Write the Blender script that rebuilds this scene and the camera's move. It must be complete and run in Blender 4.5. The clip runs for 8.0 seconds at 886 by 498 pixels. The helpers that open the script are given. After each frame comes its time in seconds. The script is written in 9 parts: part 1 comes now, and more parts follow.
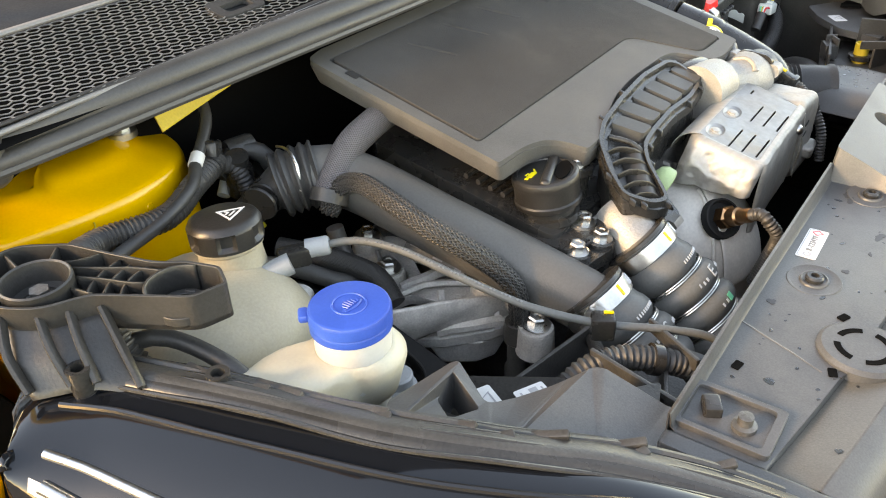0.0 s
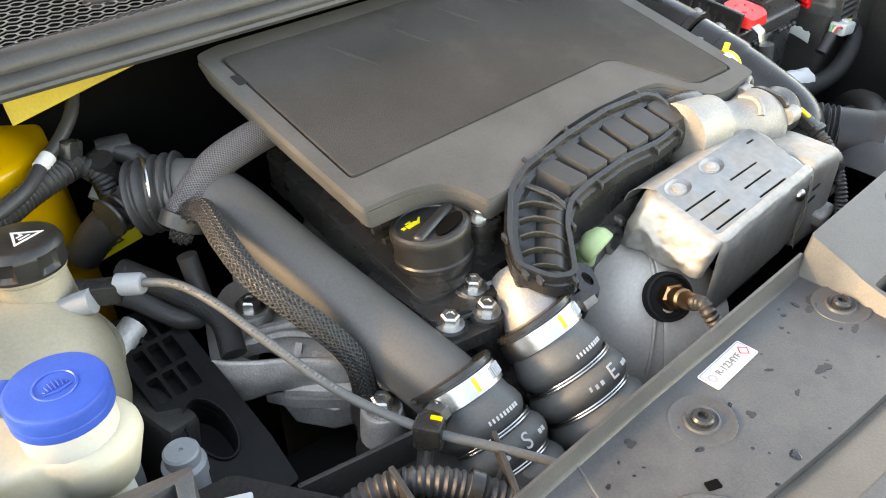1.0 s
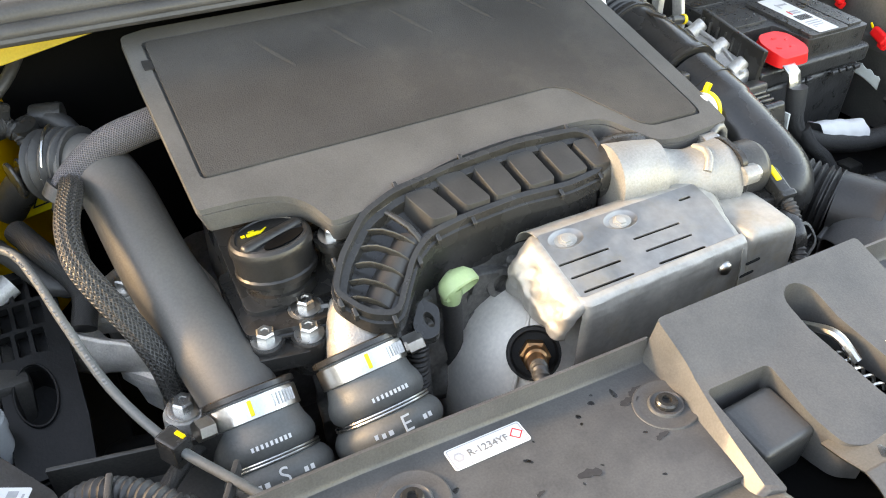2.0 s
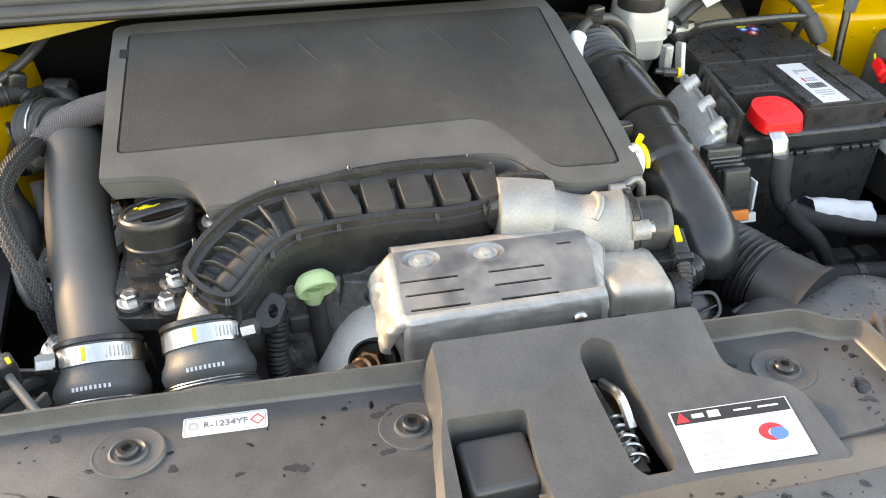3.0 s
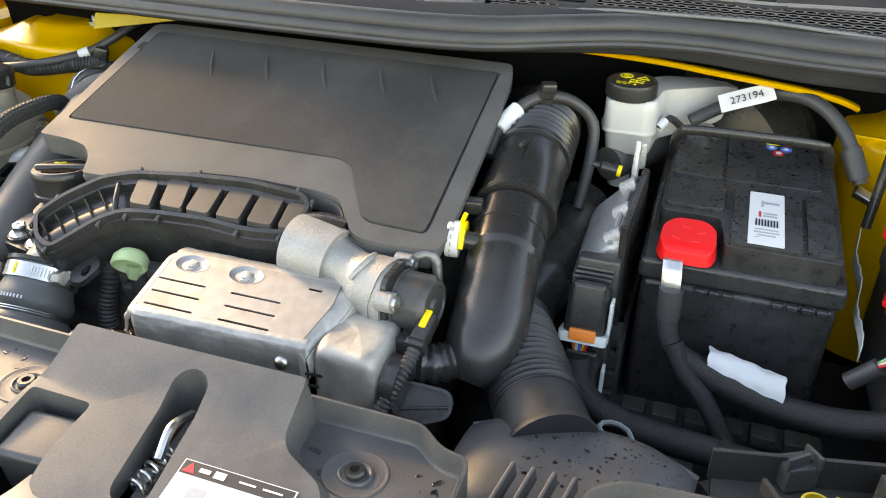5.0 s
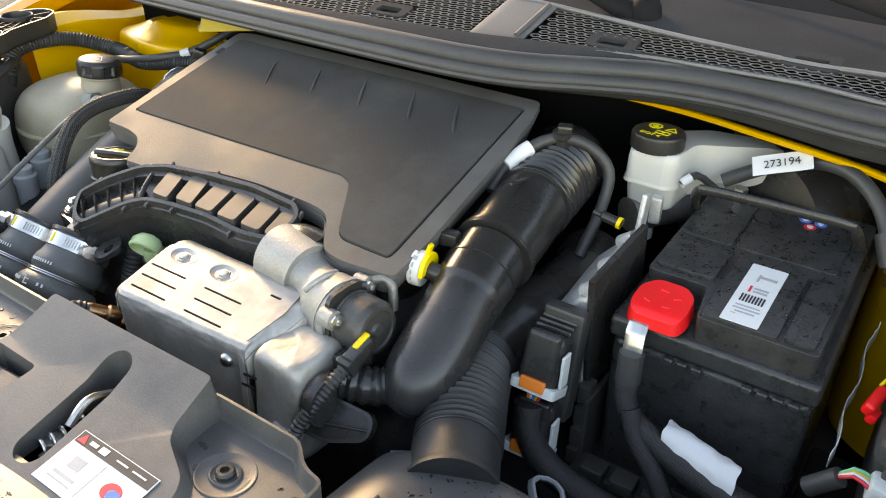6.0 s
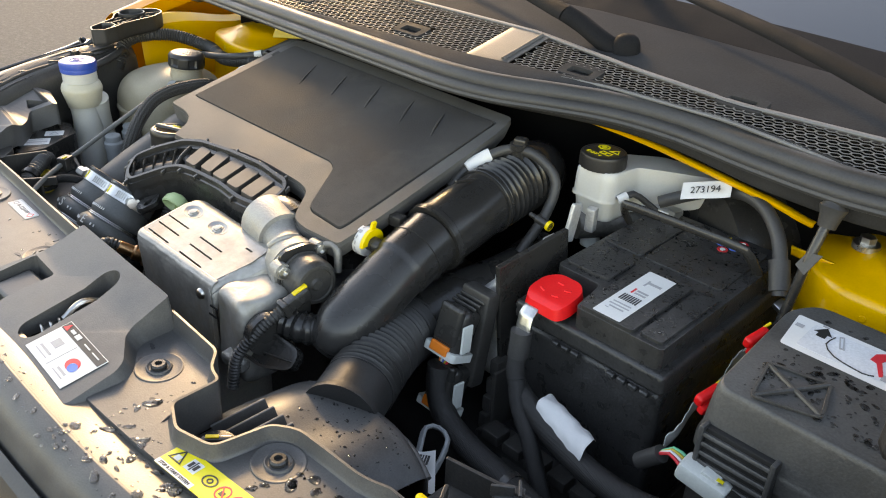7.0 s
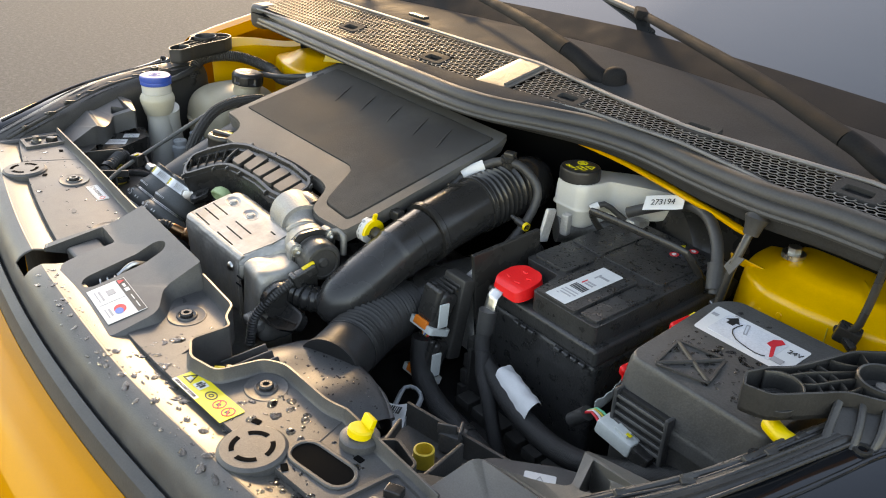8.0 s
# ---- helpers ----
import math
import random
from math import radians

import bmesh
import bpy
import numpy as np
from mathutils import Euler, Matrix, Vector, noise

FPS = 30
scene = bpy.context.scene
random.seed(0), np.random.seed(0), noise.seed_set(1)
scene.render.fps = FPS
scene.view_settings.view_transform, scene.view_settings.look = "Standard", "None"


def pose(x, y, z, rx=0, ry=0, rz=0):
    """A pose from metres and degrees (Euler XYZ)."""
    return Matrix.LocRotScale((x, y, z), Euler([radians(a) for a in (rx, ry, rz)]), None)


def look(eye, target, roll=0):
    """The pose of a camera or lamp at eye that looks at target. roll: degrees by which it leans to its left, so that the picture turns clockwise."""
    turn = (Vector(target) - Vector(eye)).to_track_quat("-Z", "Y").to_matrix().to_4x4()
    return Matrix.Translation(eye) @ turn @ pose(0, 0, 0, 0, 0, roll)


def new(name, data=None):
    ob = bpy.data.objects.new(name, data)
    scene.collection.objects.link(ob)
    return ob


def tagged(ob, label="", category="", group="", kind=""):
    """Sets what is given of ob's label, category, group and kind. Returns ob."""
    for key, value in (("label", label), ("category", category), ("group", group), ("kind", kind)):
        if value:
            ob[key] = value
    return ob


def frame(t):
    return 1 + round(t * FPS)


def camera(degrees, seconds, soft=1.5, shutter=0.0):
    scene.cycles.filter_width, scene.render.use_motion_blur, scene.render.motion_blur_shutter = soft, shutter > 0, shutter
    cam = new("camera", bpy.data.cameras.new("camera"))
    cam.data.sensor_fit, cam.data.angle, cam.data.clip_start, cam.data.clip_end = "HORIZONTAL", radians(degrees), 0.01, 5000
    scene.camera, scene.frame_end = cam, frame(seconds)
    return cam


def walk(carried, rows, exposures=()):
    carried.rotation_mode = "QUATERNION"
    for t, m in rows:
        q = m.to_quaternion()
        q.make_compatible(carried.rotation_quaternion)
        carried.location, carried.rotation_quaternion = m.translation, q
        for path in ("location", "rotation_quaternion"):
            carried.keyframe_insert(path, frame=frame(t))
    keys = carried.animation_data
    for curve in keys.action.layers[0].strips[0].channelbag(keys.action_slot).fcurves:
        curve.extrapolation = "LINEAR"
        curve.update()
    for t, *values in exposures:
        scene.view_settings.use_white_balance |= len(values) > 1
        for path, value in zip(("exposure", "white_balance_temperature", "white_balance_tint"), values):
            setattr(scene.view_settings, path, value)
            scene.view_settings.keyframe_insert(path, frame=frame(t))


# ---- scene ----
cam = camera(57.4, 8.0, soft=1.05)
PATH = [
    (0, (-0.911, -0.007, 1.195), (0.44, 0.982, 0.101), -2.3),
    (0.5, (-0.808, -0.058, 1.191), (0.443, 1.025, 0.068), -1.7),
    (1, (-0.665, -0.078, 1.187), (0.455, 1.104, 0.026), -0.8),
    (1.5, (-0.543, -0.108, 1.194), (0.407, 1.182, -0.003), -0.4),
    (2, (-0.427, -0.196, 1.2), (0.314, 1.22, -0.002), -0.7),
    (2.2, (-0.372, -0.243, 1.208), (0.274, 1.221, 0.008), -1.1),
    (3.3, (-0.107, -0.319, 1.196), (0.066, 1.341, 0.095), -0.6),
    (3.5, (-0.052, -0.315, 1.197), (0.02, 1.36, 0.107), -0.8),
    (4, (0.058, -0.3, 1.199), (-0.097, 1.379, 0.124), -0.8),
    (4.5, (0.201, -0.297, 1.198), (-0.163, 1.366, 0.148), -0.4),
    (5, (0.31, -0.283, 1.199), (-0.251, 1.339, 0.171), 0.3),
    (5.2, (0.34, -0.261, 1.194), (-0.3, 1.338, 0.177), 0.7),
    (6.3, (0.541, -0.189, 1.227), (-0.515, 1.193, 0.239), 1.7),
    (6.5, (0.589, -0.185, 1.237), (-0.52, 1.158, 0.253), 2.3),
    (7, (0.717, -0.183, 1.251), (-0.517, 1.068, 0.296), 2.8),
    (7.5, (0.825, -0.193, 1.266), (-0.501, 0.989, 0.346), 3.2),
    (8, (0.904, -0.214, 1.285), (-0.48, 0.921, 0.393), 3.3),
]
walk(cam, [(t, look(eye, target, roll)) for t, eye, target, roll in PATH],
     [(0, 3.02, 10700, 17), (2, 3.24, 10300, 17), (3.5, 3.04, 10300, 17), (5, 2.85, 9800, 17), (8, 2.32, 9700, 17)])

# ---- world, sun and exposure ----
SUN_ELEVATION, SUN_ROTATION = 23.0, -60.0
world = bpy.data.worlds.new("sky")
scene.world = world
world.use_nodes = True
sky = world.node_tree.nodes.new("ShaderNodeTexSky")
sky.sky_type, sky.sun_disc = "NISHITA", False
sky.sun_elevation, sky.sun_rotation = radians(SUN_ELEVATION), radians(SUN_ROTATION)
sky.air_density, sky.dust_density, sky.ozone_density = 1.0, 0.4, 1.0
back = world.node_tree.nodes["Background"]
back.inputs["Strength"].default_value = 0.15
world.node_tree.links.new(sky.outputs[0], back.inputs[0])
sun_data = bpy.data.lights.new("sun", "SUN")
sun_data.energy, sun_data.angle, sun_data.color = 0.58, radians(9), (1.0, 0.79, 0.5)
sun = new("sun", sun_data)
_el, _az = radians(SUN_ELEVATION), radians(SUN_ROTATION)
sun.matrix_world = look((4 * math.sin(_az), 4 * math.cos(_az), 4 * math.tan(_el)), (0, 0, 0))


# ---- small kit ----
def catmull(pts, step=0.008):
    """A smooth line through the points, resampled."""
    p = [Vector(q) for q in pts]
    if len(p) == 2:
        n = max(2, int((p[1] - p[0]).length / step))
        return [p[0].lerp(p[1], i / n) for i in range(n + 1)]
    p = [2 * p[0] - p[1]] + p + [2 * p[-1] - p[-2]]
    out = []
    for i in range(1, len(p) - 2):
        a, b, c, d = p[i - 1:i + 3]
        n = max(2, int((c - b).length / step))
        for k in range(n):
            t = k / n
            out.append(0.5 * (2 * b + (c - a) * t + (2 * a - 5 * b + 4 * c - d) * t * t + (3 * b - a - 3 * c + d) * t ** 3))
    return out + [p[-2]]


def tube(pts, r, seg=14, step=0.008, cap=True, bm=None, squash=1.0, hollow=0.0):
    """A pipe along a smooth line; r is a number or a function of the way along it (metres, whole length)."""
    bm = bm or bmesh.new()
    uv = bm.loops.layers.uv.verify()
    line = catmull(pts, step)
    length = [0.0]
    for a, b in zip(line, line[1:]):
        length.append(length[-1] + (b - a).length)
    way = (line[1] - line[0]).normalized()
    side = way.orthogonal().normalized()
    rings = []
    for i, q in enumerate(line):
        d = (line[min(i + 1, len(line) - 1)] - line[max(i - 1, 0)]).normalized()
        side = (side - d * side.dot(d)).normalized()
        up = d.cross(side)
        rad = r(length[i], length[-1]) if callable(r) else r
        rings.append([bm.verts.new(q + side * (rad * math.cos(a)) + up * (rad * squash * math.sin(a)))
                      for a in [2 * math.pi * k / seg for k in range(seg)]])
    for i in range(len(rings) - 1):
        for k in range(seg):
            f = bm.faces.new((rings[i][k], rings[i][(k + 1) % seg], rings[i + 1][(k + 1) % seg], rings[i + 1][k]))
            for lp, (u, v) in zip(f.loops, ((k, i), (k + 1, i), (k + 1, i + 1), (k, i + 1))):
                lp[uv].uv = (u / seg, length[v])
    if cap:
        bm.faces.new(rings[0][::-1]), bm.faces.new(rings[-1])
    return bm


def aim(p, d, spin=0):
    """A pose at p whose z points along d."""
    return Matrix.Translation(p) @ Vector(d).to_track_quat("Z", "Y").to_matrix().to_4x4() @ Matrix.Rotation(radians(spin), 4, "Z")


def lathe(profile, m=None, seg=24, bm=None):
    """A turned body: (radius, height) pairs about the pose's z."""
    bm = bm or bmesh.new()
    m = m or Matrix()
    rings = []
    for r, h in profile:
        if r < 1e-6:
            rings.append([bm.verts.new(m @ Vector((0, 0, h)))])
        else:
            rings.append([bm.verts.new(m @ Vector((r * math.cos(2 * math.pi * k / seg), r * math.sin(2 * math.pi * k / seg), h))) for k in range(seg)])
    for a, b in zip(rings, rings[1:]):
        for k in range(seg):
            q = [a[k % len(a)], a[(k + 1) % len(a)], b[(k + 1) % len(b)], b[k % len(b)]]
            q = list(dict.fromkeys(q))
            if len(q) > 2:
                bm.faces.new(q)
    for ring, flip in ((rings[0], True), (rings[-1], False)):
        if len(ring) > 1:
            bm.faces.new(ring[::-1] if flip else ring)
    return bm


def rbox(size, m, bevel=0.003, seg=2, bm=None, taper=1.0):
    """A box with rounded edges; taper narrows its top."""
    own = bmesh.new()
    bmesh.ops.create_cube(own, size=1)
    for v in own.verts:
        k = taper if v.co.z > 0 else 1.0
        v.co = Vector((v.co.x * size[0] * k, v.co.y * size[1] * k, v.co.z * size[2]))
    if bevel:
        bmesh.ops.bevel(own, geom=own.edges[:], offset=min(bevel, 0.45 * min(size)), segments=seg, affect="EDGES", profile=0.5)
    bmesh.ops.transform(own, matrix=m, verts=own.verts)
    return join(bm, own)


def join(bm, own):
    if bm is None:
        return own
    me = bpy.data.meshes.new("joined")
    own.to_mesh(me)
    own.free()
    bm.from_mesh(me)
    bpy.data.meshes.remove(me)
    return bm


from mathutils.geometry import tessellate_polygon


def prism(outer, z0, z1, m=None, holes=(), bm=None):
    """A plate with holes: plane outlines, between two heights."""
    bm = bm or bmesh.new()
    m = m or Matrix()

    def area(o):
        return sum(a[0] * b[1] - b[0] * a[1] for a, b in zip(o, o[1:] + o[:1]))
    loops = [list(outer) if area(list(outer)) > 0 else list(outer)[::-1]]
    loops += [list(h)[::-1] if area(list(h)) > 0 else list(h) for h in holes]
    flat = [Vector((x, y, 0)) for lp in loops for x, y in lp]
    tris = tessellate_polygon([[Vector((x, y, 0)) for x, y in lp] for lp in loops])
    top = [bm.verts.new(m @ Vector((p.x, p.y, z1))) for p in flat]
    low = [bm.verts.new(m @ Vector((p.x, p.y, z0))) for p in flat]
    for t in tris:
        a, b, c = (flat[i] for i in t)
        t = t if (b - a).cross(c - a).z > 0 else t[::-1]
        if len(set(t)) == 3:
            bm.faces.new([top[i] for i in t])
            bm.faces.new([low[i] for i in t[::-1]])
    k = 0
    for lp in loops:
        n = len(lp)
        for i in range(n):
            a, b = k + i, k + (i + 1) % n
            bm.faces.new((low[a], low[b], top[b], top[a]))
        k += n
    return bm


def rounded(pts, r, n=4):
    """A plane outline with its corners rounded; r is a number or one for each corner."""
    out = []
    for i, p in enumerate(pts):
        rad = r[i] if isinstance(r, (list, tuple)) else r
        a, b, c = Vector(pts[i - 1]), Vector(p), Vector(pts[(i + 1) % len(pts)])
        u, w = a - b, c - b
        k = min(rad, 0.45 * u.length, 0.45 * w.length)
        if k < 1e-5:
            out.append(tuple(b))
            continue
        s, e = b + u.normalized() * k, b + w.normalized() * k
        for j in range(n + 1):
            t = j / n
            q = s * (1 - t) ** 2 + b * 2 * t * (1 - t) + e * t * t
            out.append((q.x, q.y))
    return out


def grid(fn, nu, nv, bm=None, loop=False):
    """A sheet of quads: fn(u, v) for u, v from 0 to 1."""
    bm = bm or bmesh.new()
    uv = bm.loops.layers.uv.verify()
    vs = [[bm.verts.new(fn(i / nu, j / nv)) for j in range(nv + 1)] for i in range(nu + (0 if loop else 1))]
    n = len(vs)
    for i in range(nu):
        for j in range(nv):
            f = bm.faces.new((vs[i][j], vs[(i + 1) % n][j], vs[(i + 1) % n][j + 1], vs[i][j + 1]))
            for lp, (a, b) in zip(f.loops, ((i, j), (i + 1, j), (i + 1, j + 1), (i, j + 1))):
                lp[uv].uv = (a / nu, b / nv)
    return bm


def along(rows, u):
    """A point on the polyline of equal steps."""
    k = u * (len(rows) - 1)
    i = min(int(k), len(rows) - 2)
    return Vector(rows[i]).lerp(Vector(rows[i + 1]), k - i)


BASE = {}


def thing(name, base, label, category, group="", kind=""):
    ob = new(name)
    ob.location = base
    ob.empty_display_size = 0.02
    BASE[ob.name] = Vector(base)
    return tagged(ob, label, category, group, kind)


def part(name, bm, material, parent=None, label="", bevel=0.0, solid=0.0, sharp=38, crisp=True):
    """Links a bmesh, in world coordinates, as one mesh under a thing or a part."""
    base = BASE[parent.name] if parent else Vector()
    bmesh.ops.translate(bm, vec=-base, verts=bm.verts)
    if not solid:
        bmesh.ops.recalc_face_normals(bm, faces=bm.faces)
    me = bpy.data.meshes.new(name)
    bm.to_mesh(me)
    bm.free()
    for p in me.polygons:
        p.use_smooth = True
    me.set_sharp_from_angle(angle=radians(sharp))
    me.materials.append(material)
    ob = new(name, me)
    ob.parent = parent
    BASE[ob.name] = base
    if solid:
        md = ob.modifiers.new("thickness", "SOLIDIFY")
        md.thickness, md.offset = abs(solid), -1 if solid > 0 else 1
    if bevel:
        md = ob.modifiers.new("edge", "BEVEL")
        md.width, md.segments, md.limit_method, md.angle_limit = bevel, 2, "ANGLE", radians(40)
    if crisp:
        md = ob.modifiers.new("flat_faces", "WEIGHTED_NORMAL")
        md.mode, md.keep_sharp, md.weight = "FACE_AREA", True, 80
    if label:
        ob["label"] = label
    return ob


def single(name, bm, material, label, category, group="", kind="", **kw):
    """A thing that is one mesh."""
    return tagged(part(name, bm, material, None, **kw), label, category, group, kind)


def lettering(words, size, m, material, parent, label="", name="lettering", depth=0.0002):
    cu = bpy.data.curves.new("letters", "FONT")
    cu.body, cu.size, cu.extrude, cu.align_x, cu.align_y = words, size, depth, "CENTER", "CENTER"
    tmp = bpy.data.objects.new("letters", cu)
    scene.collection.objects.link(tmp)
    me = bpy.data.meshes.new_from_object(tmp.evaluated_get(bpy.context.evaluated_depsgraph_get()))
    bpy.data.objects.remove(tmp)
    bm = bmesh.new()
    bm.from_mesh(me)
    bpy.data.meshes.remove(me)
    bmesh.ops.transform(bm, matrix=m, verts=bm.verts)
    return part(name, bm, material, parent, label)


def bars(rects, m, material, parent, name="print", h=0.0003):
    """Flat marks on a label: (x, y, width, height) in its plane."""
    bm = bmesh.new()
    for x, y, w, d in rects:
        prism([(x - w / 2, y - d / 2), (x + w / 2, y - d / 2), (x + w / 2, y + d / 2), (x - w / 2, y + d / 2)], 0, h, m, bm=bm)
    return tagged(part(name, bm, material, parent), kind="stuff")


def oval(cx, cy, rx, ry, n=24):
    return [(cx + rx * math.cos(2 * math.pi * k / n), cy + ry * math.sin(2 * math.pi * k / n)) for k in range(n)]


def slot(cx, cy, w, h, n=6):
    """An outline with round ends along x."""
    r, d = h / 2, w / 2 - h / 2
    return [(cx + d + r * math.cos(a), cy + r * math.sin(a)) for a in [-math.pi / 2 + math.pi * k / n for k in range(n + 1)]] + \
           [(cx - d + r * math.cos(a), cy + r * math.sin(a)) for a in [math.pi / 2 + math.pi * k / n for k in range(n + 1)]]


def rect(cx, cy, w, h):
    return [(cx - w / 2, cy - h / 2), (cx + w / 2, cy - h / 2), (cx + w / 2, cy + h / 2), (cx - w / 2, cy + h / 2)]


# ---- materials ----
def mat(name, color, rough=0.5, metal=0.0, vary=0.2, scale=25.0, bump=0.05, fine=450.0, coat=0.0, clear=0.0, skin=0.0, wear=None,
        wear_amount=0.0, weave=0.0, strands=12, pieces=False, glow=None, ior=1.5, spread=0.15):
    """A surface with stains and grain at two scales, and perhaps worn patches of another colour."""
    m = bpy.data.materials.new(name)
    m.use_nodes = True
    nt = m.node_tree
    b = nt.nodes["Principled BSDF"]
    L = nt.links.new
    co = nt.nodes.new("ShaderNodeTexCoord")
    big = nt.nodes.new("ShaderNodeTexNoise")
    big.inputs["Scale"].default_value, big.inputs["Detail"].default_value = scale, 6
    L(co.outputs["Object"], big.inputs["Vector"])
    small = nt.nodes.new("ShaderNodeTexNoise")
    small.inputs["Scale"].default_value, small.inputs["Detail"].default_value = fine, 3
    L(co.outputs["Object"], small.inputs["Vector"])
    ramp = nt.nodes.new("ShaderNodeValToRGB")
    lo, hi = [c * (1 - vary) for c in color], [min(1, c * (1 + vary)) for c in color]
    ramp.color_ramp.elements[0].position, ramp.color_ramp.elements[1].position = 0.3, 0.7
    ramp.color_ramp.elements[0].color, ramp.color_ramp.elements[1].color = (*lo, 1), (*hi, 1)
    mix = nt.nodes.new("ShaderNodeMix")
    mix.inputs["Factor"].default_value = 0.45
    L(big.outputs["Fac"], mix.inputs["A"]), L(small.outputs["Fac"], mix.inputs["B"])
    L(mix.outputs["Result"], ramp.inputs["Fac"])
    col = ramp.outputs["Color"]
    if wear_amount:
        patch = nt.nodes.new("ShaderNodeTexNoise")
        patch.inputs["Scale"].default_value, patch.inputs["Detail"].default_value, patch.inputs["Roughness"].default_value = scale * 0.6, 10, 0.7
        L(co.outputs["Object"], patch.inputs["Vector"])
        cut = nt.nodes.new("ShaderNodeMapRange")
        cut.inputs["From Min"].default_value, cut.inputs["From Max"].default_value = 0.5, 0.72
        cut.inputs["To Max"].default_value = wear_amount
        L(patch.outputs["Fac"], cut.inputs["Value"])
        wm = nt.nodes.new("ShaderNodeMix")
        wm.data_type = "RGBA"
        L(cut.outputs["Result"], wm.inputs["Factor"]), L(col, wm.inputs["A"])
        wm.inputs["B"].default_value = (*wear, 1)
        col = wm.outputs["Result"]
    L(col, b.inputs["Base Color"])
    rr = nt.nodes.new("ShaderNodeMapRange")
    rr.inputs["From Min"].default_value, rr.inputs["From Max"].default_value = 0.3, 0.7
    rr.inputs["To Min"].default_value, rr.inputs["To Max"].default_value = max(0.02, rough - spread * rough), min(1, rough + spread * rough)
    L(big.outputs["Fac"], rr.inputs["Value"]), L(rr.outputs["Result"], b.inputs["Roughness"])
    b.inputs["Metallic"].default_value, b.inputs["Coat Weight"].default_value, b.inputs["Coat Roughness"].default_value = metal, coat, 0.05
    b.inputs["Transmission Weight"].default_value, b.inputs["IOR"].default_value = clear, ior
    if skin:
        b.inputs["Subsurface Weight"].default_value, b.inputs["Subsurface Scale"].default_value = skin, 0.01
        b.inputs["Subsurface Radius"].default_value = (1, 0.9, 0.7)
    height = small.outputs["Fac"]
    if weave:
        sep = nt.nodes.new("ShaderNodeSeparateXYZ")
        L(co.outputs["UV"], sep.inputs[0])
        waves = []
        for sign in (1, -1):
            ang = nt.nodes.new("ShaderNodeMath")
            ang.operation = "MULTIPLY"
            L(sep.outputs["Y"], ang.inputs[0])
            ang.inputs[1].default_value = sign * 2 * math.pi / weave
            turn = nt.nodes.new("ShaderNodeMath")
            turn.operation = "MULTIPLY_ADD"
            L(sep.outputs["X"], turn.inputs[0])
            turn.inputs[1].default_value = 2 * math.pi * strands
            L(ang.outputs[0], turn.inputs[2])
            s = nt.nodes.new("ShaderNodeMath")
            s.operation = "SINE"
            L(turn.outputs[0], s.inputs[0])
            waves.append(s)
        mx = nt.nodes.new("ShaderNodeMath")
        mx.operation = "MAXIMUM"
        L(waves[0].outputs[0], mx.inputs[0]), L(waves[1].outputs[0], mx.inputs[1])
        height = mx.outputs[0]
        dk = nt.nodes.new("ShaderNodeMix")
        dk.data_type, dk.blend_type = "RGBA", "MULTIPLY"
        mr = nt.nodes.new("ShaderNodeMapRange")
        mr.inputs["From Min"].default_value, mr.inputs["To Min"].default_value = -0.4, 0.35
        L(height, mr.inputs["Value"])
        dk.inputs["Factor"].default_value = 1
        L(col, dk.inputs["A"]), L(mr.outputs["Result"], dk.inputs["B"])
        L(dk.outputs["Result"], b.inputs["Base Color"])
    if bump:
        bp = nt.nodes.new("ShaderNodeBump")
        bp.inputs["Strength"].default_value, bp.inputs["Distance"].default_value = min(1, bump * 4), 0.0006
        L(height, bp.inputs["Height"]), L(bp.outputs["Normal"], b.inputs["Normal"])
    return m


PLASTIC = mat("black_plastic", (0.048, 0.046, 0.043), 0.38, vary=0.4, bump=0.12, wear=(0.06, 0.055, 0.048), wear_amount=0.35)
SATIN = mat("satin_black_plastic", (0.028, 0.0268, 0.025), 0.27, vary=0.4, bump=0.05, wear=(0.045, 0.042, 0.04), wear_amount=0.25)
GLOSS = mat("gloss_black", (0.008, 0.008, 0.009), 0.12, vary=0.2, bump=0.0, coat=0.4)
# Near-black metal; also gives slot and pocket floors their shade as colour.
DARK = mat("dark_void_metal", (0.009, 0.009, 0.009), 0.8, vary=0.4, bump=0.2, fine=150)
PANEL = mat("slam_panel_plastic", (0.074, 0.073, 0.072), 0.42, vary=0.32, scale=26, bump=0.05, fine=700, wear=(0.04, 0.04, 0.042), wear_amount=0.75)
COVER = mat("engine_cover_plastic", (0.094, 0.092, 0.089), 0.52, vary=0.25, scale=18, bump=0.1, fine=800, wear=(0.118, 0.115, 0.11), wear_amount=0.7, ior=1.22)
INSERT = mat("engine_cover_grain", (0.058, 0.056, 0.054), 0.68, vary=0.35, scale=9, bump=0.25, fine=900, wear=(0.1, 0.094, 0.085), wear_amount=0.7, ior=1.12)
RUBBER = mat("rubber", (0.043, 0.042, 0.041), 0.47, vary=0.3, bump=0.08, wear=(0.07, 0.067, 0.062), wear_amount=0.3)
HOSE = mat("grey_rubber_hose", (0.112, 0.117, 0.112), 0.5, vary=0.2, bump=0.06, wear=(0.09, 0.085, 0.08), wear_amount=0.35)
PIPE = mat("matt_charge_pipe", (0.095, 0.092, 0.086), 0.5, vary=0.2, scale=10, bump=0.08, wear=(0.1, 0.095, 0.085), wear_amount=0.35)
BRAID = mat("braided_sleeve", (0.055, 0.053, 0.05), 0.36, bump=0.5, weave=0.0046, strands=20)
SLEEVE = mat("woven_grey_sleeve", (0.15, 0.14, 0.145), 0.8, bump=0.2, weave=0.0022, strands=26)
